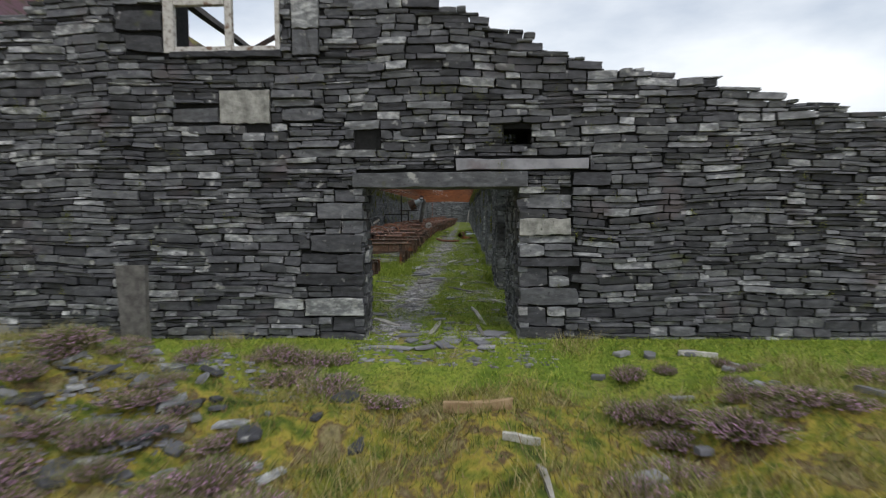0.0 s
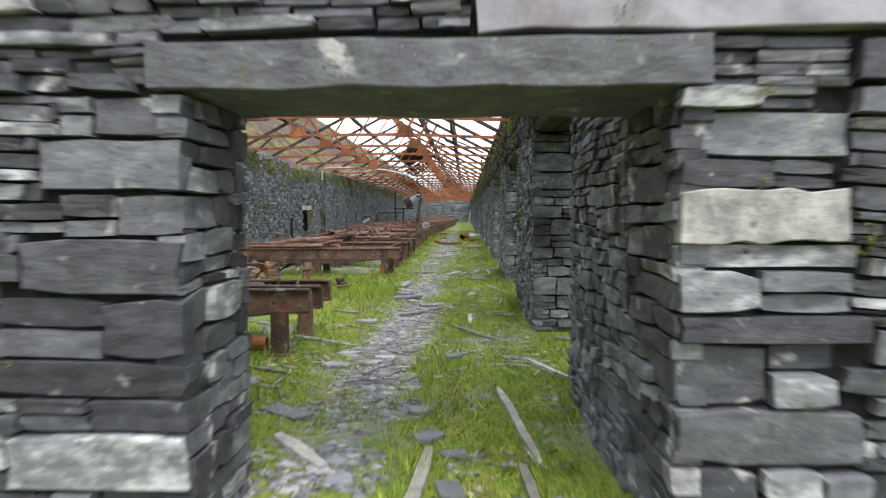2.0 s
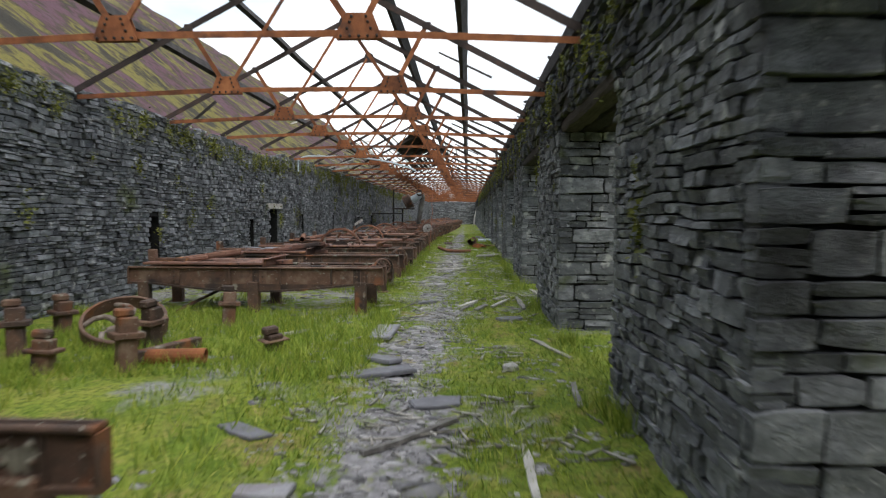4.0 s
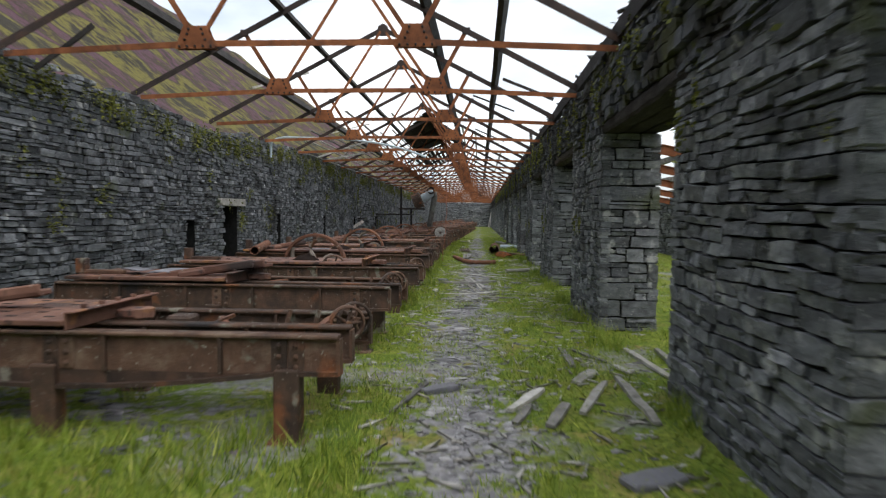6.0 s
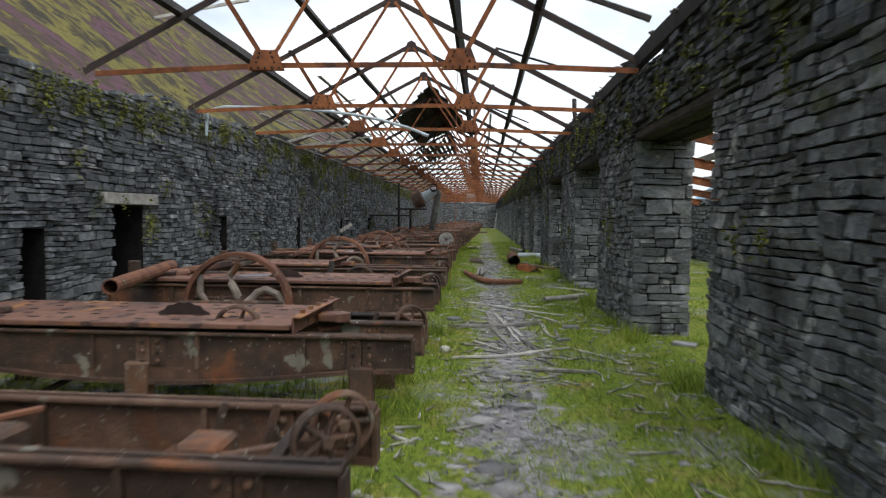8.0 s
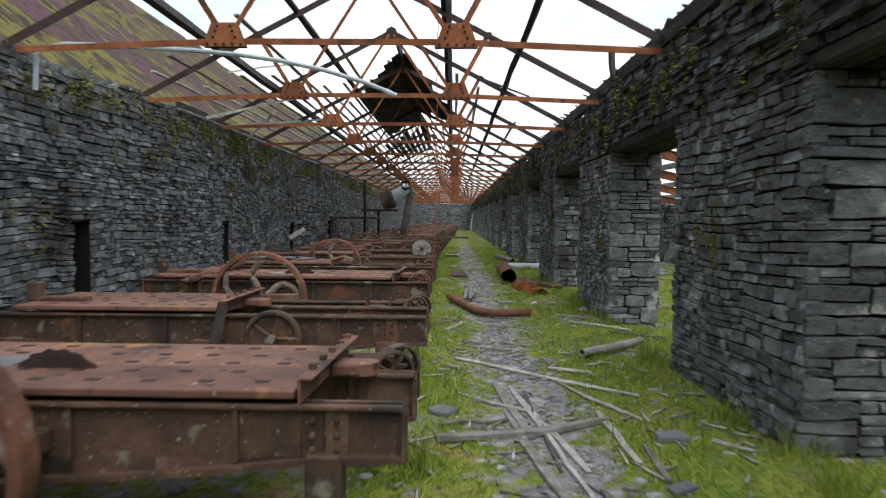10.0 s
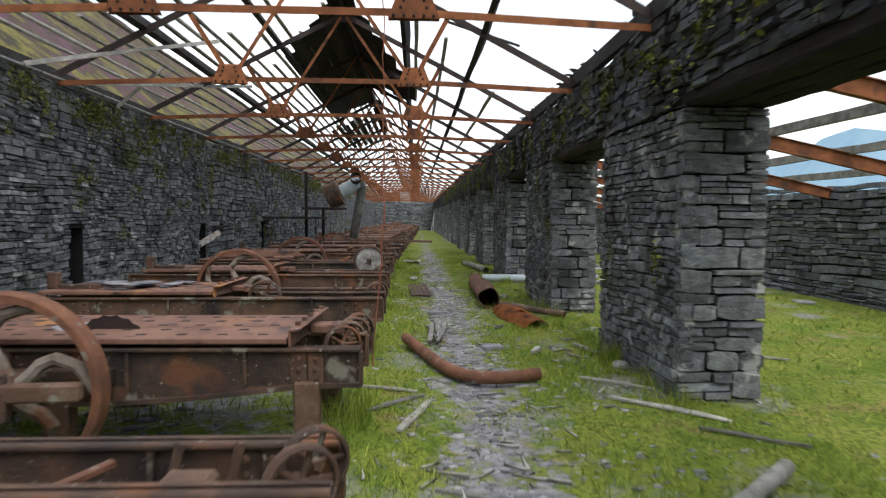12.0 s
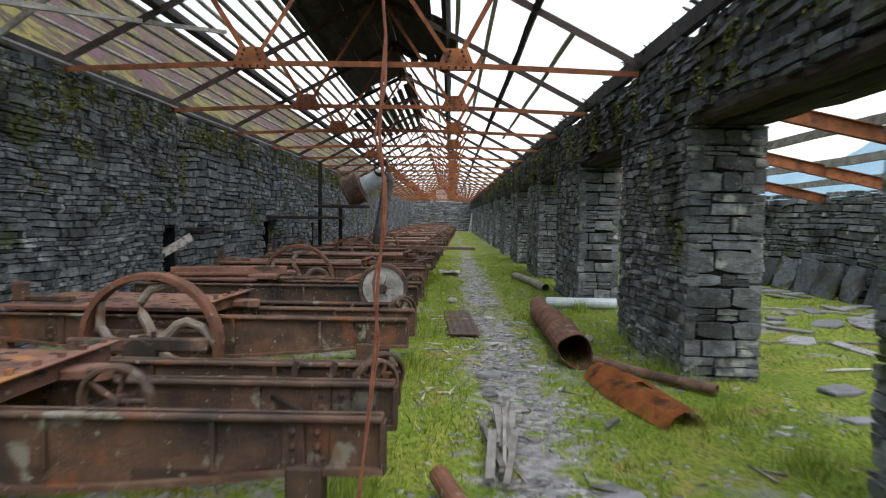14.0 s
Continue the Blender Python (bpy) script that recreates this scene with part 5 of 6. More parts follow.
def board(a, b, w=0.10, h=0.035, mat=TIMBER, label=BOARD_WORDS, seed=0):
    r = random.Random(seed)
    ax, ay = a
    bx, by = b
    d = Vector((bx - ax, by - ay, 0))
    L = d.length
    side = Vector((-d.y, d.x, 0)).normalized()
    n = max(3, int(L / 0.25))
    bm = bmesh.new()
    rows = []
    for i in range(n + 1):
        t = i / n
        c = Vector((ax, ay, 0)) + d * t
        z = surface(ax + d.x * t, ay + d.y * t) + 0.012
        ww = 0.66 * w * (1 + r.uniform(-0.14, 0.14)) * (0.7 if i in (0, n) else 1)
        c += side * r.uniform(-0.008, 0.008)
        rows.append([bm.verts.new(c + side * s * ww / 2 + Vector((0, 0, z + q))) for s, q in ((-1, 0), (1, 0), (0.9, 0.5 * h + r.uniform(-0.007, 0.007)), (-0.9, 0.5 * h + r.uniform(-0.007, 0.007)))])
    for p, q in zip(rows, rows[1:]):
        for k in range(4):
            bm.faces.new((p[k], p[(k + 1) % 4], q[(k + 1) % 4], q[k]))
    bm.faces.new(rows[0][::-1]); bm.faces.new(rows[-1])
    bmesh.ops.recalc_face_normals(bm, faces=bm.faces)
    me = bpy.data.meshes.new("board")
    bm.to_mesh(me); bm.free()
    return tagged(put(new("board", me), mat), label, "board", "fallen boards")


FALLEN = [((-0.72, 31.6), (-0.50, 29.6), 0.06, 0.03), ((-0.66, 31.9), (-0.62, 30.0), 0.05, 0.03), ((-0.9, 31.2), (-0.55, 29.0), 0.07, 0.03), ((-1.3, 31.7), (-0.7, 31.3), 0.06, 0.03), ((-1.45, 30.8), (-0.9, 31.0), 0.05, 0.03), ((-0.3, 32.2), (0.1, 31.1), 0.06, 0.03), ((-1.2, 33.9), (-0.6, 33.7), 0.06, 0.03), ((-1.1, 29.6), (-0.7, 29.1), 0.08, 0.04), ((0.1, 29.2), (0.5, 28.6), 0.07, 0.03), ((-1.48, 30.43), (-0.07, 30.94), 0.12, 0.08), ((-1.33, 33.17), (0.41, 31.65), 0.10, 0.03), ((-0.93, 32.12), (-0.75, 30.65), 0.12, 0.03), ((-0.82, 30.55), (-0.61, 29.3), 0.13, 0.03),
          ((-0.79, 32.05), (-0.44, 29.98), 0.09, 0.03), ((-0.42, 29.7), (-0.30, 29.0), 0.10, 0.03), ((-0.1, 31.17), (-0.08, 30.07), 0.08, 0.03), ((0.06, 30.4), (0.03, 29.78), 0.09, 0.03),
          ((-0.07, 31.52), (0.21, 30.96), 0.06, 0.03), ((-0.29, 32.7), (0.14, 32.49), 0.09, 0.04), ((0.95, 34.85), (1.61, 34.44), 0.09, 0.04),
          ((0.41, 36.45), (1.02, 35.95), 0.09, 0.03), ((0.79, 38.1), (1.0, 37.5), 0.11, 0.05), ((0.14, 37.6), (0.28, 37.85), 0.11, 0.08), ((0.60, 30.52), (0.83, 30.31), 0.08, 0.03),
          ((-1.24, 21.18), (-1.02, 22.08), 0.09, 0.03), ((-1.38, 21.74), (-1.15, 21.86), 0.07, 0.03), ((0.43, 23.63), (0.43, 22.66), 0.12, 0.05), ((0.36, 22.04), (0.61, 22.53), 0.2, 0.05),
          ((0.27, 21.18), (0.63, 22.07), 0.13, 0.06), ((-0.01, 20.9), (0.18, 21.41), 0.16, 0.05), ((-0.29, 21.28), (0.02, 21.83), 0.14, 0.06), ((-0.27, 21.0), (-0.12, 21.38), 0.13, 0.04),
          ((0.79, 22.28), (0.81, 21.0), 0.13, 0.06), ((1.16, 23.54), (1.35, 22.21), 0.11, 0.05), ((0.56, 23.55), (0.81, 22.9), 0.09, 0.03), ((0.85, 22.75), (0.96, 22.43), 0.12, 0.04), ((1.5, 23.5), (1.51, 22.61), 0.12, 0.08),
          ((-1.36, 28.5), (0.10, 29.2), 0.07, 0.04), ((-0.5, 28.15), (0.2, 27.93), 0.10, 0.05), ((-0.37, 28.7), (-0.2, 28.3), 0.08, 0.03),
          ((0.87, 11.92), (1.17, 11.1), 0.11, 0.06), ((-0.05, 13.92), (0.53, 12.88), 0.11, 0.07), ((0.67, 18.49), (1.0, 17.5), 0.10, 0.04), ((0.25, 15.0), (0.25, 14.09), 0.10, 0.03), ((0.85, 16.5), (0.79, 15.82), 0.10, 0.03),
          ((2.75, 15.2), (2.77, 14.26), 0.12, 0.06), ((-0.85, 14.84), (-0.22, 15.51), 0.10, 0.05), ((-0.9, 15.1), (-0.1, 15.3), 0.05, 0.03), ((-2.05, 13.06), (-1.16, 12.55), 0.10, 0.05), ((-2.5, 11.67), (-1.63, 11.28), 0.10, 0.05),
          ((-3.33, 11.97), (-2.9, 12.9), 0.14, 0.09), ((-2.1, 10.3), (-1.75, 9.7), 0.1, 0.04), ((-1.19, 9.57), (-0.73, 9.09), 0.14, 0.05), ((-0.16, 8.14), (-0.07, 9.38), 0.13, 0.05), ((-0.22, 7.56), (-0.14, 7.77), 0.12, 0.03), ((0.47, 10.71), (0.67, 9.12), 0.10, 0.05), ((0.54, 9.12), (0.61, 8.11), 0.10, 0.05), ((-2.9, 18.4), (-2.3, 19.0), 0.12, 0.05), ((-1.5, 16.6), (-0.8, 17.0), 0.08, 0.04),
          ((2.8, 42.85), (5.2, 43.0), 0.05, 0.04), ((2.9, 41.3), (3.6, 41.4), 0.08, 0.03), ((2.6, 39.2), (2.9, 38.4), 0.12, 0.03), ((2.3, 37.6), (3.2, 37.2), 0.10, 0.03), ((4.4, 46.5), (7.0, 45.3), 0.12, 0.05), ((4.0, 48.2), (6.9, 49.0), 0.10, 0.05),
          ((-1.9, 36.2), (-1.3, 36.0), 0.08, 0.04), ((-1.75, 35.4), (-1.25, 35.9), 0.10, 0.04), ((-1.45, 34.9), (-1.2, 35.7), 0.12, 0.04), ((0.5, 35.7), (1.3, 35.0), 0.10, 0.04), ((-0.1, 39.3), (0.05, 39.5), 0.09, 0.06), ((0.4, 40.9), (0.5, 40.4), 0.08, 0.03)]
for k, (a, b, w, h) in enumerate(FALLEN):
    board(a, b, w, h, BATTEN if k % 5 in (1, 4) or k == 9 else TIMBER, seed=k)
board((0.15, 4.84), (0.78, 4.78), 0.13, 0.18, material("fresh_split_log", [(0.3, (0.22, 0.13, 0.07)), (0.7, (0.46, 0.34, 0.20))], rough=0.85, scale=9, bump=0.5), "split brown log lying in the moorland grass", 90)
board((0.65, 4.17), (0.95, 4.12), 0.06, 0.12, TIMBER, "short grey stick in the moorland grass", 91)
board((0.85, 3.5), (0.9, 3.1), 0.07, 0.05, TIMBER, "short grey stick in the moorland grass", 92)
board((3.07, 7.1), (3.54, 7.05), 0.09, 0.12, TIMBER, BOARD_WORDS, 93)
timber("gate_post", (-4.17, 7.45, -0.1), (-4.19, 7.47, 1.12), 0.40, 0.10, BATTEN, "weathered grey plank post standing before the wall", "post", "", 0.015, 8, (0, 1, 0))


def slate_slab(x, y, sx, sy, th, turn, tilt, seed, group="fallen slate slabs"):
    r = random.Random(seed)
    n = 6
    ring = [(sx / 2 * u * r.uniform(0.78, 1.08), sy / 2 * v * r.uniform(0.75, 1.08)) for u, v in ((1, 0.8), (0.2, 1), (-0.9, 0.85), (-1, -0.7), (-0.1, -1), (0.9, -0.9))]
    bm = bmesh.new()
    lo = [bm.verts.new((u, v, 0)) for u, v in ring]
    mi = [bm.verts.new((u, v, th * 0.7)) for u, v in ring]
    hi = [bm.verts.new((u * 0.94, v * 0.94, th * r.uniform(0.9, 1.1))) for u, v in ring]
    bm.faces.new(lo[::-1]); bm.faces.new(hi)
    for p, q in ((lo, mi), (mi, hi)):
        for k in range(n):
            bm.faces.new((p[k], p[(k + 1) % n], q[(k + 1) % n], q[k]))
    ob = part("slate_slab", bm, SLAB)
    ob.matrix_world = pose(x, y, surface(x, y) + 0.004 - math.sin(radians(abs(tilt))) * 0.05 * sx, tilt, tilt * 0.4, turn)
    return tagged(ob, "flat broken slab of grey slate lying on the ground", "slate slab", group)


rng = random.Random(41)
SLABS = [(0.77, 8.35, 0.42, 0.5), (-0.47, 8.27, 0.38, 0.2), (-0.62, 7.35, 0.6, 0.16), (0.06, 7.5, 0.2, 0.45), (0.64, 7.39, 0.25, 0.25), (0.13, 8.02, 0.25, 0.12), (-0.27, 8.46, 0.16, 0.16), (-0.4, 7.84, 0.12, 0.2), (0.52, 7.79, 0.2, 0.2), (-1.3, 10.1, 0.5, 0.2), (-0.95, 7.37, 0.3, 0.15), (-0.08, 9.6, 0.2, 0.25), (0.09, 8.74, 0.18, 0.3), (-0.19, 10.19, 0.2, 0.2), (-2.55, 24.2, 0.5, 0.4), (-1.25, 18.95, 0.35, 1.25), (0.8, 12.0, 0.38, 0.14), (1.35, 11.36, 0.3, 0.22), (0.05, 12.07, 0.22, 0.14), (1.45, 13.0, 0.3, 0.2), (2.2, 13.7, 0.6, 0.3), (-1.43, 31.1, 0.24, 0.2), (0.08, 29.7, 0.26, 0.12), (0.3, 30.55, 0.25, 0.2),
         (-0.9, 21.9, 0.4, 0.2), (-0.4, 15.9, 0.5, 0.25), (-1.2, 11.6, 0.28, 0.16), (-0.25, 10.2, 0.26, 0.2), (-2.1, 10.85, 0.7, 0.35), (-2.9, 11.4, 0.8, 0.4), (-1.9, 10.0, 0.5, 0.4), (-1.8, 15.2, 0.5, 0.22), (-1.1, 17.5, 0.55, 0.25),
         (0.12, 8.3, 0.2, 0.2), (0.4, 8.1, 0.25, 0.18), (-0.6, 8.9, 0.2, 0.15), (0.15, 7.7, 0.3, 0.25), (-0.2, 7.4, 0.3, 0.2), (0.6, 7.6, 0.25, 0.18), (0.1, 9.3, 0.2, 0.12),
         (-1.1, 16.9, 0.9, 0.35), (-1.3, 14.2, 0.4, 0.2), (0.5, 20.0, 0.5, 0.2), (1.6, 29.5, 0.3, 0.2), (2.6, 40.5, 0.5, 0.3), (2.2, 39.6, 0.35, 0.2), (-0.3, 38.0, 0.35, 0.25), (-1.2, 37.5, 0.3, 0.2)]
for k, (x, y, a, b) in enumerate(SLABS):
    slate_slab(x, y, a, b, rng.uniform(0.015, 0.03) if y < 11 else rng.uniform(0.02, 0.05), rng.uniform(-40, 40), rng.uniform(-4, 4), 500 + k)
for k in range(150):
    x, y = -3.2 + rng.gauss(0, 1.1), 4.0 + rng.gauss(0, 1.0)
    s = rng.uniform(0.08, 0.42)
    slate_slab(x, min(y, 6.5), s, s * rng.uniform(0.4, 0.8), rng.uniform(0.015, 0.045), rng.uniform(0, 360), rng.uniform(-22, 22), 600 + k, "slate rubble on the moor").data.materials[0] = SLATE
for k in range(26):
    slate_slab(rng.uniform(1.6, 5.5), rng.uniform(2.6, 7.2), rng.uniform(0.1, 0.4), rng.uniform(0.08, 0.2), 0.05, rng.uniform(0, 360), rng.uniform(-12, 12), 700 + k, "slate rubble on the moor")
for k in range(70):
    slate_slab(rng.uniform(3.5, 7.2), rng.uniform(42, 54) if k % 3 else rng.uniform(26, 32), rng.uniform(0.3, 0.9), rng.uniform(0.2, 0.6), 0.04, rng.uniform(0, 360), rng.uniform(-7, 7), 800 + k, "slate heap in the lean-to")
for k in range(30):
    slate_slab(5.3 + rng.gauss(0, 0.6), 29.2 + rng.gauss(0, 0.9), rng.uniform(0.5, 1.0), rng.uniform(0.3, 0.7), 0.05, rng.uniform(0, 360), rng.uniform(-24, 24), 860 + k, "slate heap in the lean-to")
for k in range(6):
    ob = slate_slab(OUT - 0.28 - 0.04 * (k % 2), 46.5 + 0.85 * k + rng.uniform(-0.2, 0.2), 0.95, rng.uniform(0.7, 1.0), 0.05, 0, 0, 960 + k, "slate slabs leaning on the outer wall")
    ob.data.materials[0] = SLATE_MOSS
    ob.matrix_world = pose(OUT - 0.30, 46.5 + 0.85 * k, 0.36, 0, -72, rng.uniform(-12, 12))
    tagged(ob, "thick dark slate slab leaning on the outer wall", "slate slab", "slate slabs leaning on the outer wall")
for k in range(16):
    slate_slab(rng.uniform(-5.5, -4.2), 37.35 + rng.uniform(0.1, 0.75), 0.3, 0.18, 0.012, rng.uniform(0, 360), 0, 900 + k, "slates on the saw tables").location.z = 0.832 + 0.004 * k
for k in range(5):
    slate_slab(-4.5 + rng.uniform(-0.4, 0.5), 23.75 + rng.uniform(-0.2, 0.35), rng.uniform(0.3, 0.6), rng.uniform(0.2, 0.36), 0.014, rng.uniform(0, 360), 0, 940 + k, "slates on the saw tables").location.z = 0.834 + 0.012 * k
slate_slab(-4.0, 29.3, 0.42, 0.3, 0.015, 20, 0, 930, "slates on the saw tables").location.z = 0.834
slate_slab(-3.9, 34.95, 0.42, 0.3, 0.015, 50, 0, 931, "slates on the saw tables").location.z = 0.834


def pipe(name, pts, r, mat, label, thick=0.012, sides=14, dent=0.012):
    bm = bmesh.new()
    tube(bm, pts, r, sides, thick)
    for v in bm.verts:
        v.co += dent * Vector((noise.noise(v.co * 2.3), noise.noise(v.co * 1.1), noise.noise(v.co * 2.3 + Vector((9, 0, 0)))))
    bmesh.ops.recalc_face_normals(bm, faces=bm.faces)
    return tagged(part(name, bm, mat), label, "pipe")


pipe("bent_pipe", [(-1.45, 38.1, 0.12), (-1.28, 37.6, 0.09), (-1.08, 36.95, 0.07), (-0.96, 36.62, 0.07), (-0.83, 36.40, 0.07), (-0.66, 36.28, 0.07), (-0.45, 36.26, 0.07), (-0.22, 36.32, 0.07), (-0.02, 36.42, 0.07)], 0.066, RUST_MID, "bent rusty brown pipe lying across the path")
pipe("stove_pipe", [(0.14, 45.0, 0.19), (0.12, 44.2, 0.18), (0.15, 43.4, 0.19), (0.10, 42.9, 0.17), (0.13, 42.5, 0.19), (0.09, 41.8, 0.19), (0.07, 41.25, 0.21)], [0.13, 0.17, 0.19, 0.165, 0.19, 0.185, 0.205], RUST_MID, "wide rusted sheet-iron tube lying in the grass", 0.01, 20, 0.07)
pipe("rusty_pipe", [(0.27, 41.25, 0.12), (0.75, 40.7, 0.09), (1.22, 40.25, 0.07)], 0.055, RUST_DARK, "thin rusty pipe lying beside a wide tube")
pipe("pale_pipe", [(0.45, 45.95, 0.12), (1.75, 45.8, 0.12)], 0.10, BLUEPIPE, "pale blue-white pipe lying by the pier")
pipe("pale_log", [(0.19, 33.2, 0.07), (0.65, 33.58, 0.07), (1.13, 34.0, 0.075)], 0.052, TIMBER, "pale weathered hollow log lying in the grass")
pipe("pale_log", [(0.85, 48.5, 0.10), (0.66, 50.0, 0.10), (0.45, 51.5, 0.09)], 0.10, TIMBER, "pale weathered hollow log lying at a pier foot")
pipe("orange_pipe", [(-3.45, 12.0, 0.14), (-2.12, 12.15, 0.12)], 0.085, RUST, "orange rusted pipe lying before the first table")
pipe("orange_pipe", [(-3.75, 17.0, 0.10), (-2.9, 17.1, 0.10)], 0.08, RUST, "orange rusted pipe lying among machine remains")
pipe("roller", [(-5.3, 29.7, 0.93), (-4.72, 27.4, 0.90)], 0.08, RUST_MID, "orange rusted roller lying across saw tables")
# torn flattened tube
bm = bmesh.new()
rows = []
for i in range(9):
    t = i / 8
    c = Vector((0.24 + 0.34 * t, 40.95 - 1.6 * t, 0))
    w = 0.22 + 0.08 * math.sin(t * 3)
    rows.append([bm.verts.new(c + Vector((0.9 * w * u, 0.35 * w * u, 0.02 + 0.17 * (1 - abs(u) ** 2) * (1 - 0.5 * abs(t - 0.4)) + rng.uniform(-0.012, 0.012)))) for u in (-1, -0.6, -0.2, 0.2, 0.6, 1)])
for p, q in zip(rows, rows[1:]):
    for k in range(5):
        if not (rows.index(p) == 4 and k == 2):
            bm.faces.new((p[k], p[k + 1], q[k + 1], q[k]))
bmesh.ops.solidify(bm, geom=bm.faces[:], thickness=0.008)
tagged(part("torn_tube", bm, BRIGHT_RUST), "torn flattened tube of bright orange rust", "pipe")
# perforated plate on the ground
plate = thing("perforated_plate", "rusty perforated plate lying flat in the grass", "plate", at=pose(-1.22, 44.1, 0.03, 0, 0, 3))
bm = bmesh.new()
box(bm, -0.22, 0.22, -1.1, 1.1, 0, 0.025, 0.004)
part("sheet", bm, RUST_DARK, plate)
bm = bmesh.new()
box(bm, -0.015, 0.015, -0.015, 0.015, 0, 0.004)
hole = bpy.data.meshes.new("hole")
bm.to_mesh(hole); bm.free()
hole.materials.append(IRON)
for i in range(4):
    for j in range(14):
        ob = new("hole", hole)
        ob.parent, ob.location = plate, (-0.145 + i * 0.1, -0.985 + j * 0.145, 0.025)

pipe("orange_pipe", [(-3.6, 12.45, 0.32), (-2.7, 11.75, 0.10)], 0.06, RUST_DARK, "thin rusty pipe propped against the first table")
timber("pale_board", (-3.10, 11.1, 0.03), (-2.33, 11.98, 0.70), 0.17, 0.06, TIMBER, "pale weathered board propped on the first table", "board", "", 0.006, 9)
# machine remains in the gap between the first tables
lying = thing("fallen_flywheel", "large rusty flywheel lying tilted in the grass", "wheel", at=pose(-4.3, 18.0, 0.27, 112, 16, -10))
wheel(lying, "rim", (0, 0, 0), 0.48, 0.17, 5, RUST_DARK)
for k, (x, y, h) in enumerate(((-5.2, 17.4, 0.55), (-5.5, 18.6, 0.45), (-3.8, 17.7, 0.5), (-3.6, 16.8, 0.55), (-3.55, 19.3, 0.5), (-4.4, 16.7, 0.35), (-2.4, 17.8, 0.2), (-5.8, 16.2, 0.5))):
    bm = bmesh.new()
    box(bm, -0.09, 0.09, -0.08, 0.08, -0.1, h, 0.015)
    box(bm, -0.15, 0.15, -0.12, 0.12, h * 0.6, h * 0.72, 0.01)
    box(bm, -0.12, 0.06, -0.05, 0.07, h, h + 0.09, 0.02)
    st = tagged(part("machine_stub", bm, RUST_DARK), "broken rusty iron machine pedestal standing in grass", "machine part", "machine pedestals")
    st.matrix_world = pose(x, y, height(x, y), rng.uniform(-5, 5), rng.uniform(-5, 5), rng.uniform(0, 90))
bm = bmesh.new()
bar(bm, (-3.6, 16.8, 0.12), (-3.3, 17.8, 0.10), 0.12, 0.12, bevel=0.01)
tagged(part("iron_rail", bm, RUST_DARK), "rusty iron bed rail lying between pedestals", "machine part")
for k, (x, y, z, rz) in enumerate(((-3.55, 12.35, 0.80, 20), (-3.3, 12.9, 0.8, -15), (-4.3, 12.6, 0.86, 50), (-3.95, 23.55, 0.86, 12), (-3.75, 24.0, 0.86, -22), (-4.6, 20.9, 0.86, 8), (-4.9, 34.9, 0.86, 74), (-5.0, 29.4, 0.86, 30))):
    bm = bmesh.new()
    box(bm, -0.65, 0.65, -0.09, 0.09, 0, 0.05, 0.012)
    up = 0.22 if y < 15 else 0.10
    box(bm, -0.65, 0.65, -0.09, -0.05, 0.0, up, 0.012)
    box(bm, -0.2, 0.1, -0.16, 0.16, 0.0, up - 0.02, 0.02)
    for q in range(4):
        tube(bm, [(-0.5 + 0.3 * q, 0.03, 0.04), (-0.5 + 0.3 * q, 0.03, 0.09)], 0.025, 6)
    ob = tagged(part("iron_casting", bm, RUST_RED), "loose rusty casting resting on a saw table", "machine part", "loose castings")
    ob.matrix_world = pose(x, y, z - 0.03, 0, -8, rz)
# pale disc wheel on the frame of a far table
disc = thing("belt_wheel", "belt wheel with a pale whitened disc on a table frame", "wheel", at=pose(-2.17, 41.42, 0.89))
wheel(disc, "rim", (0, 0, 0), 0.29, 0.08, 5, RUST_DARK, 0, False)
bm = bmesh.new()
tube(bm, [(0, -0.02, 0), (0, 0.02, 0)], 0.24, 20)
part("disc", bm, QUARTZ, disc, "whitened disc")
timber("table_rail", (-3.6, 50.6, 0.93), (-0.75, 50.3, 0.90), 0.20, 0.08, RUST_DARK, "long rusty toothed rack reaching over the path", "machine part", "", 0.004, 7)
for k in range(2):
    pipe("leaning_pole", [(0.6 + 0.25 * k, 101 + k, 0.05), (1.05, 104 + k, 2.2)], 0.05, TIMBER, "pale pole leaning on the far wall", 0.01, 8)
tagged(slate_slab(-0.95, 41.0, 0.01 + 0.3, 0.2, 0.05, 0, 0, 77), "flat grey slate slab lying on the path")
timber("dark_post", (-3.64, 31.42, -0.02), (-3.52, 31.60, 0.87), 0.11, 0.05, BLACKWOOD, "black plank leaning on a saw table beam", "plank", "", 0.004, 152)
# great slab on edge in the lean-to
bm = bmesh.new()
ring = [(-1.1, 0), (1.1, 0), (1.08, 0.80), (0.5, 0.93), (-0.3, 0.90), (-1.05, 0.86)]
lo = [bm.verts.new((u, -0.05, v)) for u, v in ring]
hi = [bm.verts.new((u * 0.99, 0.05, v)) for u, v in ring]
bm.faces.new(lo); bm.faces.new(hi[::-1])
for k in range(6):
    bm.faces.new((lo[k], hi[k], hi[(k + 1) % 6], lo[(k + 1) % 6]))
bmesh.ops.recalc_face_normals(bm, faces=bm.faces)
bmesh.ops.bevel(bm, geom=bm.edges[:], offset=0.012, segments=1, affect="EDGES")
slab = tagged(part("slate_slab", bm, SLATE_MOSS), "great dark slate slab standing on edge in the lean-to", "slate slab")
slab.matrix_world = pose(6.2, 33.6, height(6.2, 33.6) - 0.02, -6, 0, 5)
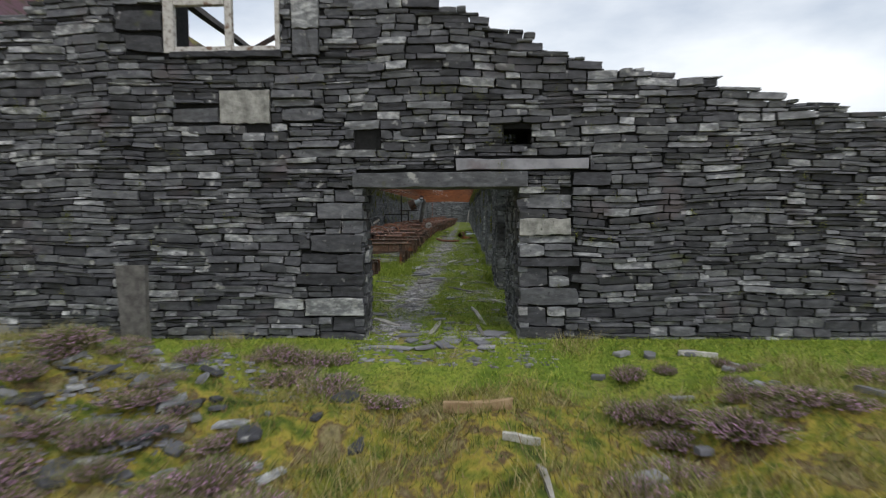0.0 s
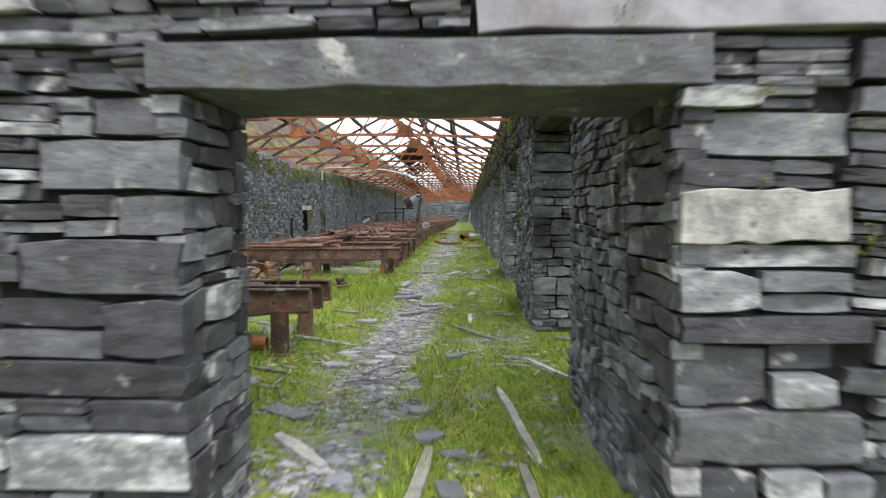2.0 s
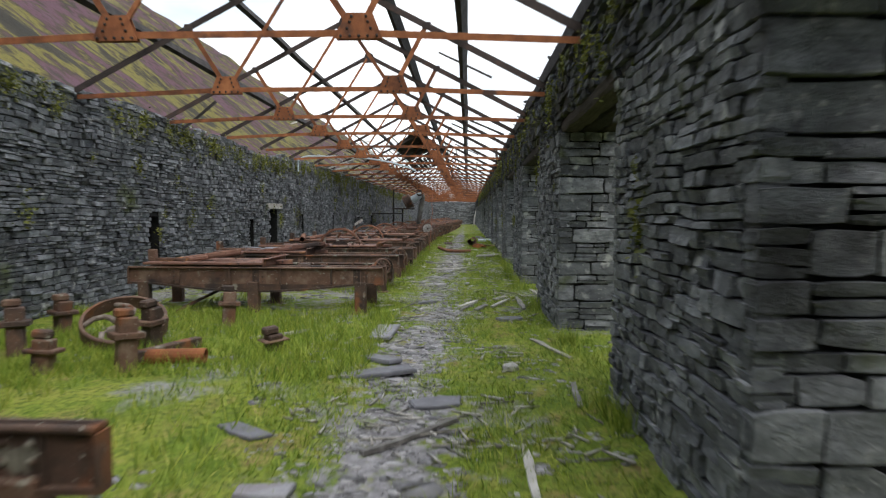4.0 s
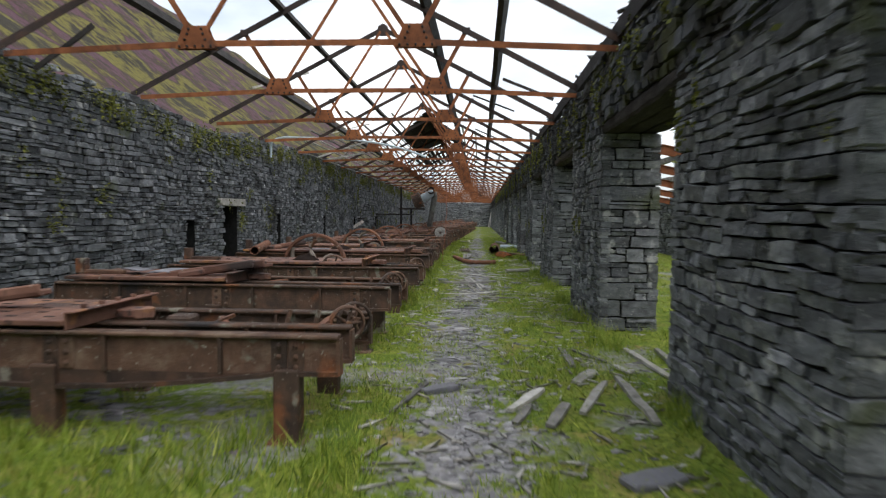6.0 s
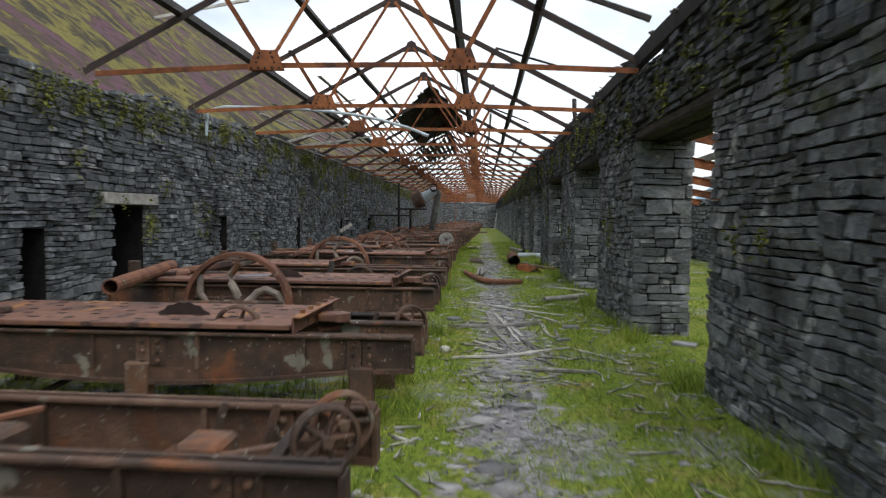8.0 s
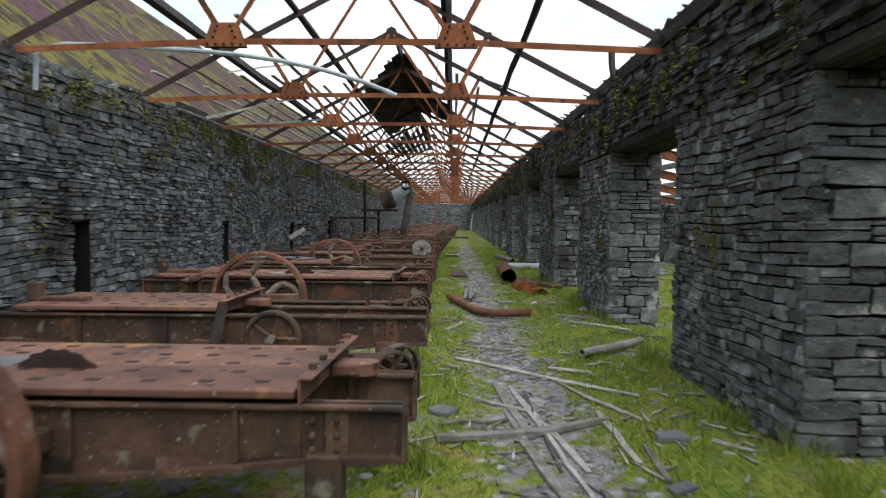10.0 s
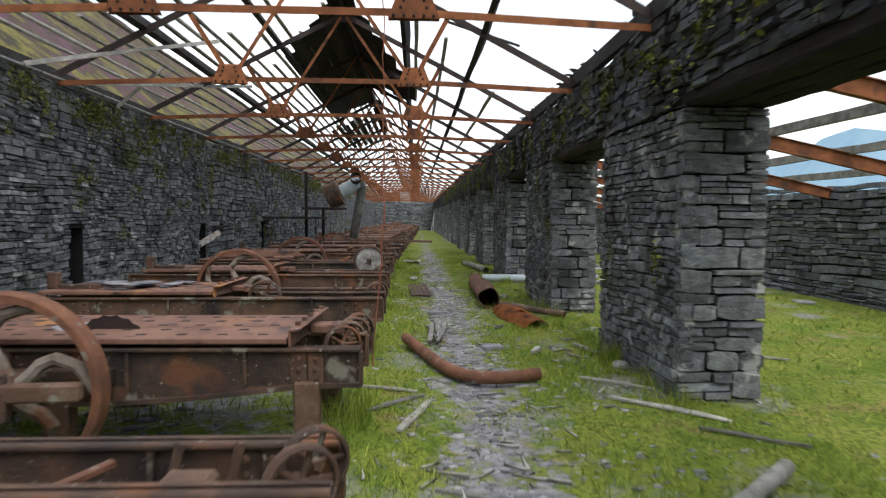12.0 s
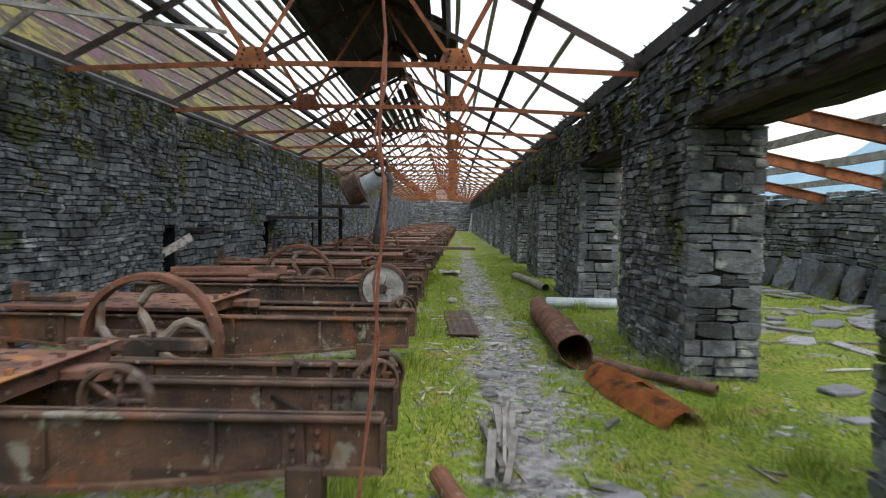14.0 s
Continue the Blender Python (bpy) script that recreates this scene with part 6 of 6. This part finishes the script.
# splintered stump on the path
bm = bmesh.new()
for k in range(16):
    t = rng.uniform(0, 1)
    x0, y0 = -1.09 + 0.17 * t + rng.uniform(-0.07, 0.07), 38.1 + 0.9 * t
    turn = rng.uniform(-0.12, 0.22)
    l = rng.uniform(0.4, 1.0)
    bar(bm, (x0, y0, 0.04 + rng.uniform(0, 0.03)), (x0 + turn * l, y0 + l, 0.05 + rng.uniform(0, 0.14)), rng.uniform(0.02, 0.07), rng.uniform(0.015, 0.05))
tagged(part("splintered_beam", bm, BATTEN), "splintered grey beam rotting on the slate path", "beam")


# ---- grass, chips, ferns and heather ----
def stuff(name, verts, faces, mat, label, category, parent=None):
    me = bpy.data.meshes.new(name)
    n, k = len(verts), faces.shape[1]
    me.vertices.add(n); me.vertices.foreach_set("co", verts.astype(np.float32).ravel())
    me.loops.add(faces.size); me.loops.foreach_set("vertex_index", faces.astype(np.int32).ravel())
    me.polygons.add(len(faces))
    me.polygons.foreach_set("loop_start", np.arange(0, faces.size, k, dtype=np.int32))
    me.polygons.foreach_set("loop_total", np.full(len(faces), k, dtype=np.int32))
    me.update(calc_edges=True)
    return tagged(put(new(name, me), mat, parent), label, category, kind="stuff")


npr = np.random.RandomState(9)


def heights(xs, ys):
    return np.array([height(a, b) for a, b in zip(xs, ys)])


def blades(xs, ys, lo, hi, wide, lean):
    n = len(xs)
    z = heights(xs, ys)
    h = npr.uniform(lo, hi, n)
    a = npr.uniform(0, math.tau, n)
    w = npr.uniform(0.6, 1.2, n) * wide
    la = npr.uniform(0, math.tau, n)
    l = h * npr.uniform(0.1, lean, n)
    v = np.zeros((n, 3, 3))
    v[:, 0] = np.stack([xs - np.cos(a) * w, ys - np.sin(a) * w, z - 0.01], 1)
    v[:, 1] = np.stack([xs + np.cos(a) * w, ys + np.sin(a) * w, z - 0.01], 1)
    v[:, 2] = np.stack([xs + np.cos(la) * l, ys + np.sin(la) * l, z + h], 1)
    return v.reshape(-1, 3), np.arange(3 * n).reshape(-1, 3)


def scatter(n, x0, x1, y0, y1, keep):
    xs, ys = npr.uniform(x0, x1, n), y0 + (y1 - y0) * npr.uniform(0, 1, n) ** 1.3
    m = np.array([keep(a, b) for a, b in zip(xs, ys)])
    return xs[m], ys[m]


def lawn(x, y):
    if 8.0 < y < 8.8 and not -1.1 < x < 1.1:
        return False
    q = noise.noise((x * 0.9, y * 0.9, 4)) + 0.5 * noise.noise((x * 3, y * 3, 6))
    if x > 1.06 and any(a < y < b for a, b in PIERS):
        return False
    d = abs(x + 0.72 + 0.25 * noise.noise((0, y * 0.3, 0)))
    if d < 0.42:
        return q > -0.05 + (0.42 - d) * 0.9
    if x < -1.85:
        return q > 0.15
    return q > -0.45


xs, ys = scatter(150000, -2.1, 2.0, 8.0, 62, lawn)
v, f = blades(xs, ys, 0.02, 0.07, 0.006, 2.6)
stuff("grass", v, f, GRASS, "short green grass along the slate path", "grass")
xs, ys = scatter(60000, 1.95, 7.4, 9, 60, lambda x, y: noise.noise((x * 0.7, y * 0.7, 2)) > -0.25)
v, f = blades(xs, ys, 0.03, 0.09, 0.008, 2.4)
stuff("grass", v, f, GRASS, "short green grass in the roofless lean-to", "grass")
xs, ys = scatter(45000, -6.5, -1.85, 9, 55, lambda x, y: noise.noise((x * 0.8, y * 0.8, 9)) > (-0.1 if 13.6 < y < 20.3 else 0.12))
v, f = blades(xs, ys, 0.04, 0.2, 0.007, 0.9)
stuff("grass", v, f, GRASS, "rough grass growing among the saw tables", "grass")
# taller tufts round table legs and pier feet
tx, ty = [], []
for k in range(70):
    cx, cy = (-1.95 + npr.normal(0, 0.15), 20.5 + 2.8 * npr.randint(0, 12) + npr.uniform(-0.5, 1.6)) if k % 2 else (1.0 + npr.normal(0, 0.06), npr.uniform(14, 46))
    tx.append(cx + npr.normal(0, 0.08, 90)); ty.append(cy + npr.normal(0, 0.10, 90))
v, f = blades(np.concatenate(tx), np.concatenate(ty), 0.08, 0.32, 0.005, 0.7)
stuff("grass_tufts", v, f, GRASS, "taller grass tufts at table legs and pier feet", "grass")
moor = lambda x, y: not (-0.9 < x < 1.0 and y > 6.6 and noise.noise((x * 2, y * 2, 0)) < 0.1)
xs, ys = scatter(90000, -8, 8, 7.9, -1, moor)
green = ys + np.array([1.2 * noise.noise((a * 0.7, b * 0.7, 15)) for a, b in zip(xs, ys)]) > 5.3
v, f = blades(xs[~green], ys[~green], 0.03, 0.14, 0.006, 1.9)
stuff("moor_grass", v, f, MOORGRASS, "mixed brown and green moorland grass", "grass")
v, f = blades(xs[green], ys[green], 0.02, 0.08, 0.006, 2.2)
stuff("grass", v, f, GRASS, "short green grass before the gable wall", "grass")
xs, ys = scatter(60000, -8, 8, 7.9, -1, lambda x, y: noise.noise((x * 0.8, y * 0.8, 7)) > (0.0 if y < 5.5 else 0.25))
v, f = blades(xs, ys, 0.05, 0.22, 0.005, 1.7)
stuff("dry_grass", v, f, STRAW, "straw-coloured dry moorland grass", "grass")


def chip_field(xs, ys, lo, hi, mat, name, label):
    n = len(xs)
    z = heights(xs, ys)
    s = lo * (hi / lo) ** npr.uniform(0, 1, n) ** 1.6
    turn = npr.uniform(0, math.tau, n)
    ring = 5
    v = np.zeros((n, 2 * ring, 3))
    for k in range(ring):
        a = turn + k * math.tau / ring + npr.uniform(-0.35, 0.35, n)
        r = s * npr.uniform(0.6, 1.1, n)
        x, y = xs + r * np.cos(a), ys + 0.6 * r * np.sin(a)
        tilt = npr.uniform(-0.006, 0.012, n)
        v[:, k] = np.stack([x, y, z - 0.01], 1)
        v[:, ring + k] = np.stack([x, y, z + 0.004 + 0.06 * s + 0.6 * tilt], 1)
    base = (np.arange(n) * 2 * ring)[:, None]
    sides = np.concatenate([base + np.array([[k, (k + 1) % ring, ring + (k + 1) % ring, ring + k]]) for k in range(ring)])
    tops = np.concatenate([base + np.array([[ring, ring + 1, ring + 2, ring + 3]]), base + np.array([[ring, ring + 3, ring + 4, ring + 4]])[:, :4]])
    tops[n:, 3] = tops[n:, 2]
    quads = np.concatenate([sides, tops[:n]])
    vv = v.reshape(-1, 3)
    ob = stuff(name, vv, quads, mat, label, "slate chips")
    return ob


xs, ys = scatter(26000, -1.9, 0.6, 8.4, 60, lambda x, y: abs(x + 0.72 + 0.25 * noise.noise((0, y * 0.3, 0))) < 0.31 + 0.75 * noise.noise((x * 1.7, y * 1.7, 1)) + 0.3 * noise.noise((x * 6, y * 6, 2)))
chip_field(xs, ys, 0.012, 0.085, FLAKE, "slate_chips", "grey slate chips and flags worn into the path")
xs, ys = scatter(12000, -2.2, 2.0, 8.0, 50, lambda x, y: noise.noise((x * 1.3, y * 1.3, 12)) + 0.4 * noise.noise((x * 4, y * 4, 13)) > 0.1)
chip_field(xs, ys, 0.012, 0.08, FLAKE, "slate_chips", "scattered slate chips in the hall grass")
xs, ys = scatter(5200, -6.4, -1.9, 9.0, 46, lambda x, y: noise.noise((x * 0.9, y * 0.9, 14)) > (0.2 if 14.5 < y < 20.4 else -0.05))
chip_field(xs, ys, 0.02, 0.16, SLAB, "slate_chips", "slate waste lying under the saw tables")
xs, ys = scatter(3200, -6.0, -1.2, 1.6, 6.2, lambda x, y: noise.noise((x * 0.8, y * 0.8, 21)) > 0.0)
chip_field(xs, ys, 0.02, 0.13, SLAB, "slate_chips", "slate rubble chips on the heather bank")


def ferns(points, N, size, name, label):
    """Clumps of small hanging leaves on a wall; N: out of the wall."""
    vs, fs, c = [], [], 0
    for x, y, z in points:
        k = npr.randint(30, 70)
        s = size * npr.uniform(0.5, 1.5)
        for _ in range(k):
            a = npr.uniform(0, math.tau)
            r = abs(npr.normal(0, 0.5)) * s
            px, pz = r * math.cos(a), r * math.sin(a) - 0.35 * s * npr.uniform(0, 1.6)
            base = np.array((x, y, z)) + np.array((N[0] * 0.02, N[1] * 0.02, pz)) + (np.array((0, px, 0)) if N[0] else np.array((px, 0, 0)))
            l = s * npr.uniform(0.09, 0.24)
            d = np.array((N[0] * npr.uniform(0.2, 1), N[1] * npr.uniform(0.2, 1), npr.uniform(-1.0, 0.5)))
            d += np.array((0, npr.uniform(-0.7, 0.7), 0)) if N[0] else np.array((npr.uniform(-0.7, 0.7), 0, 0))
            d = d / np.linalg.norm(d) * l
            w = np.cross(d, npr.uniform(-1, 1, 3)); w = w / (np.linalg.norm(w) + 1e-6) * l * 0.28
            vs += [base, base + d * 0.5 + w, base + d, base + d * 0.5 - w]
            fs.append((c, c + 1, c + 2, c + 3)); c += 4
    stuff(name, np.array(vs), np.array(fs), GREEN, label, "plants")


pts = []
for k in range(620):
    y = npr.uniform(9, 80)
    z = left_top(y) - abs(npr.normal(0, 0.22)) - 0.08 if k % 6 else npr.uniform(1.2, 3.3)
    if noise.noise((y * 0.5, 3, 0)) > -0.3 or k % 6 == 0:
        pts.append((LEFT + 0.03, y, z))
ferns(pts, (1, 0), 0.25, "wall_ferns", "green ferns and moss hanging from the wall top")
pts = []
for k in range(430):
    y = npr.uniform(9, 80)
    z = right_top(y) - abs(npr.normal(0, 0.3)) - 0.12
    if z > HEAD + 0.3 or any(a < y < b for a, b in PIERS):
        pts.append((RIGHT - 0.03, y, z))
for a, b in PIERS[1:8]:
    for k in range(6):
        pts.append((RIGHT - 0.03, npr.uniform(a, b), npr.uniform(1.3, 3.4)))
pts = pts[::2]
ferns(pts, (-1, 0), 0.23, "wall_ferns", "green ferns and ivy on the pier wall")
pts = [p for p in [(npr.uniform(-7, 7), FRONT - 0.03, npr.uniform(0.6, 3.8)) for _ in range(80)] if p[2] < gable(p[0]) - 0.5 and not (-1.4 < p[0] < 1.4 and p[2] < 2.5)] + [(0.15 + npr.normal(0, 0.35), FRONT - 0.03, 3.55 + npr.normal(0, 0.05)) for _ in range(14)]
ferns(pts, (0, -1), 0.09, "wall_ferns", "small green ferns rooted in the gable joints")


def heather_clump(seed):
    r = np.random.RandomState(seed)
    h = tagged(new("heather"), "bushy heather clump with pale purple flower spikes", "heather", "heather clumps")
    vs, fs, fv, ff = [], [], [], []
    for k in range(420):
        a, d = r.uniform(0, math.tau), 0.30 * math.sqrt(r.uniform(0, 1))
        base = np.array((d * 0.5 * math.cos(a), d * 0.5 * math.sin(a), -0.03))
        tip = np.array((d * 1.15 * math.cos(a), d * 1.15 * math.sin(a), (0.30 - 0.5 * d) * r.uniform(0.6, 1.15)))
        for q in range(3):
            p = base + (tip - base) * (0.35 + 0.3 * q) + r.normal(0, 0.012, 3)
            u = r.normal(0, 1, 3); u = u / np.linalg.norm(u)
            n0 = len(vs)
            vs += [p - u * 0.010, p + r.normal(0, 0.010, 3), p + u * 0.010 + (tip - base) * 0.22]
            fs.append((n0, n0 + 1, n0 + 2))
        n0 = len(vs)
        vs += [base - (0.004, 0, 0), base + (0.004, 0, 0), tip]
        fs.append((n0, n0 + 1, n0 + 2))
        if r.uniform() < 0.5:
            for q in range(7):
                p = tip - (tip - base) * (0.02 + 0.05 * q) + r.normal(0, 0.006, 3)
                u = r.normal(0, 0.008, 3); w = r.normal(0, 0.008, 3)
                n0 = len(fv)
                fv += [p - u, p + w, p + u + (0, 0, 0.012)]
                ff.append((n0, n0 + 1, n0 + 2))
    stuff("foliage", np.array(vs), np.array(fs), HEATHSTEM, "", "", h)
    stuff("bloom", np.array(fv), np.array(ff), HEATHER, "", "", h)
    return h


rng = random.Random(77)
spots = [(-0.55, 5.2), (-0.9, 5.4), (-3.7, 5.2), (-3.2, 5.6), (-4.3, 6.2), (-1.6, 4.2), (2.3, 5.3), (3.2, 5.8), (2.25, 6.4), (3.6, 5.2), (2.6, 4.3), (1.5, 3.4), (-1.1, 3.2), (-2.2, 6.4), (-1.7, 6.0), (-2.6, 5.9), (3.3, 4.5), (1.9, 3.9)]
while len(spots) < 150:
    x, y = rng.uniform(-7, 7), rng.uniform(0.8, 6.8)
    if noise.noise((x * 0.55, y * 0.7, 31)) + 0.5 * noise.noise((x * 1.7, y * 1.7, 33)) > (0.0 if x < 0 else 0.22) and ((x < -1.0 or x > 1.5) or (y < 3.2 and abs(x - 0.2) > 0.4)):
        spots.append((x, y))
models = [heather_clump(200 + k) for k in range(4)]
for k, (x, y) in enumerate(spots):
    s = rng.uniform(0.4, 1.35)
    m = pose(x, y, height(x, y) - 0.01, 0, 0, rng.uniform(0, 360)) @ Matrix.Diagonal((s * rng.uniform(0.8, 1.5), s * rng.uniform(0.6, 1.0), s ** 0.5 * rng.uniform(0.28, 0.7), 1))
    if k < 4:
        models[k].matrix_world = m
    else:
        ob = copy_thing(models[k % 4], m)
        ob.matrix_basis = m

# splinters of broken board strewn over the turf
sx, sy = scatter(1500, -1.7, 1.0, 9, 46, lambda x, y: noise.noise((x * 0.8, y * 0.55, 41)) > (-0.12 if 27.5 < y < 34 or 20 < y < 24 else 0.12))
n = len(sx)
ang, lng = npr.uniform(0, math.pi, n), npr.uniform(0.03, 0.16, n)
wid, sz = npr.uniform(0.004, 0.014, n), heights(sx, sy)
sv = np.zeros((n, 6, 3))
for k, (u, s, h) in enumerate(((-1, 1, 0.01), (-1, -1, 0.01), (1, 0.3, 0.012), (-1, 1, 0.03), (-1, -1, 0.03), (1, 0.3, 0.028))):
    sv[:, k] = np.stack([sx + u * lng * np.cos(ang) - s * wid * np.sin(ang), sy + u * lng * np.sin(ang) + s * wid * np.cos(ang), sz + h], 1)
base = (np.arange(n) * 6)[:, None]
sf = np.concatenate([base + np.array([q]) for q in ((0, 1, 2), (3, 5, 4), (0, 2, 5), (0, 5, 3), (1, 4, 5), (1, 5, 2), (0, 3, 4), (0, 4, 1))])
stuff("splinters", sv.reshape(-1, 3), sf, TIMBER, "pale wood splinters strewn over the turf", "splinters")

# broken roof slates left along the eave over the piers
er = random.Random(91)
ev, ef = [], []
for k in range(330):
    y = er.uniform(9.0, 62)
    a, b, th = er.uniform(0.03, 0.13), er.uniform(0.03, 0.10), er.uniform(0.008, 0.02)
    m = Matrix.Translation((RIGHT + er.uniform(-0.03, 0.22), y, EAVE + 0.09 + er.uniform(-0.02, 0.05))) @ Matrix.Rotation(er.uniform(0.1, 0.6), 4, "Y") @ Matrix.Rotation(er.uniform(-0.3, 0.3), 4, "X") @ Matrix.Rotation(er.uniform(0, 3), 4, "Z")
    n = len(ev)
    ev += [tuple(m @ Vector((u * a * er.uniform(0.6, 1), v * b * er.uniform(0.6, 1), w * th))) for w in (-0.5, 0.5) for u, v in ((-1, -1), (1, -1), (1, 1), (-1, 1))]
    ef += [(n, n + 3, n + 2, n + 1), (n + 4, n + 5, n + 6, n + 7)] + [(n + q, n + (q + 1) % 4, n + 4 + (q + 1) % 4, n + 4 + q) for q in range(4)]
stuff("eave_slates", np.array(ev), np.array(ef), SLATE_IN, "broken roof slates along the eave of the pier wall", "roof slates")
# worn flags in the path and longer grass at its edges
xs, ys = scatter(800, -1.3, -0.1, 8.6, 50, lambda x, y: abs(x + 0.72 + 0.25 * noise.noise((0, y * 0.3, 0))) < 0.28 + 0.5 * noise.noise((x * 1.1, y * 1.1, 51)))
chip_field(xs, ys, 0.06, 0.20, FLAKE, "slate_flags", "flat slate flags worn into the path")
xs, ys = scatter(70000, -1.9, 2.0, 9.0, 56, lambda x, y: abs(x + 0.72) > 0.5 + 0.3 * noise.noise((x, y * 0.5, 3)) and noise.noise((x * 1.1, y * 1.1, 61)) > 0.02 and not (x > 1.06 and any(a < y < b for a, b in PIERS)))
v, f = blades(xs, ys, 0.05, 0.15, 0.005, 1.3)
stuff("long_grass", v, f, GRASS, "longer green grass in patches beside the path", "grass")
xs, ys = scatter(30000, -6.5, -1.2, 14.8, 20.5, lambda x, y: noise.noise((x * 0.9, y * 0.9, 71)) > -0.3 and y + 0.8 * noise.noise((x, y, 5)) > 16.2)
v, f = blades(xs, ys, 0.05, 0.20, 0.006, 1.1)
stuff("long_grass", v, f, GRASS, "lush long grass between the machine remains", "grass")
xs, ys = scatter(420, -1.3, 1.5, 6.7, 8.7, lambda x, y: -0.9 < x < 0.9 or y < 7.8)
chip_field(xs, ys, 0.015, 0.09, SLAB, "slate_chips", "slate chips trodden into the turf at the doorway")


def rough_stone(x, y, r, mat, label, seed):
    """A small broken lump of stone."""
    q = random.Random(seed)
    bm = bmesh.new()
    bmesh.ops.create_icosphere(bm, subdivisions=2, radius=r)
    for v in bm.verts:
        v.co = Vector((v.co.x * 1.2, v.co.y, v.co.z * 0.7)) * (1 + 0.35 * noise.noise(v.co * (2.2 / r) + Vector((seed, 0, 0))) + q.uniform(-0.05, 0.05))
    ob = tagged(part("stone", bm, mat), label, "stone", "loose stones")
    ob.matrix_world = pose(x, y, height(x, y) + 0.45 * r, 0, 0, q.uniform(0, 360))
    return ob


for k, (x, y, r) in enumerate(((0.98, 36.8, 0.085), (-0.15, 24.6, 0.06), (-1.45, 28.9, 0.07), (0.55, 42.9, 0.09), (-1.35, 46.6, 0.10), (0.3, 17.0, 0.07))):
    rough_stone(x, y, r, QUARTZ if k != 1 else SLAB, "pale broken stone lying in the grass", 30 + k)
# crumpled pale sheet under the far rack
bm = bmesh.new()
grid = [[bm.verts.new((-1.75 + 0.16 * i, 52.0 + 0.22 * j, 0.05 + 0.22 * abs(noise.noise((i * 0.9, j * 0.8, 3.3))))) for j in range(6)] for i in range(5)]
for i in range(4):
    for j in range(5):
        bm.faces.new((grid[i][j], grid[i + 1][j], grid[i + 1][j + 1], grid[i][j + 1]))
bmesh.ops.solidify(bm, geom=bm.faces[:], thickness=0.01)
tagged(part("crumpled_sheet", bm, PAINT), "crumpled pale sheet lying beside the saw tables", "sheet")
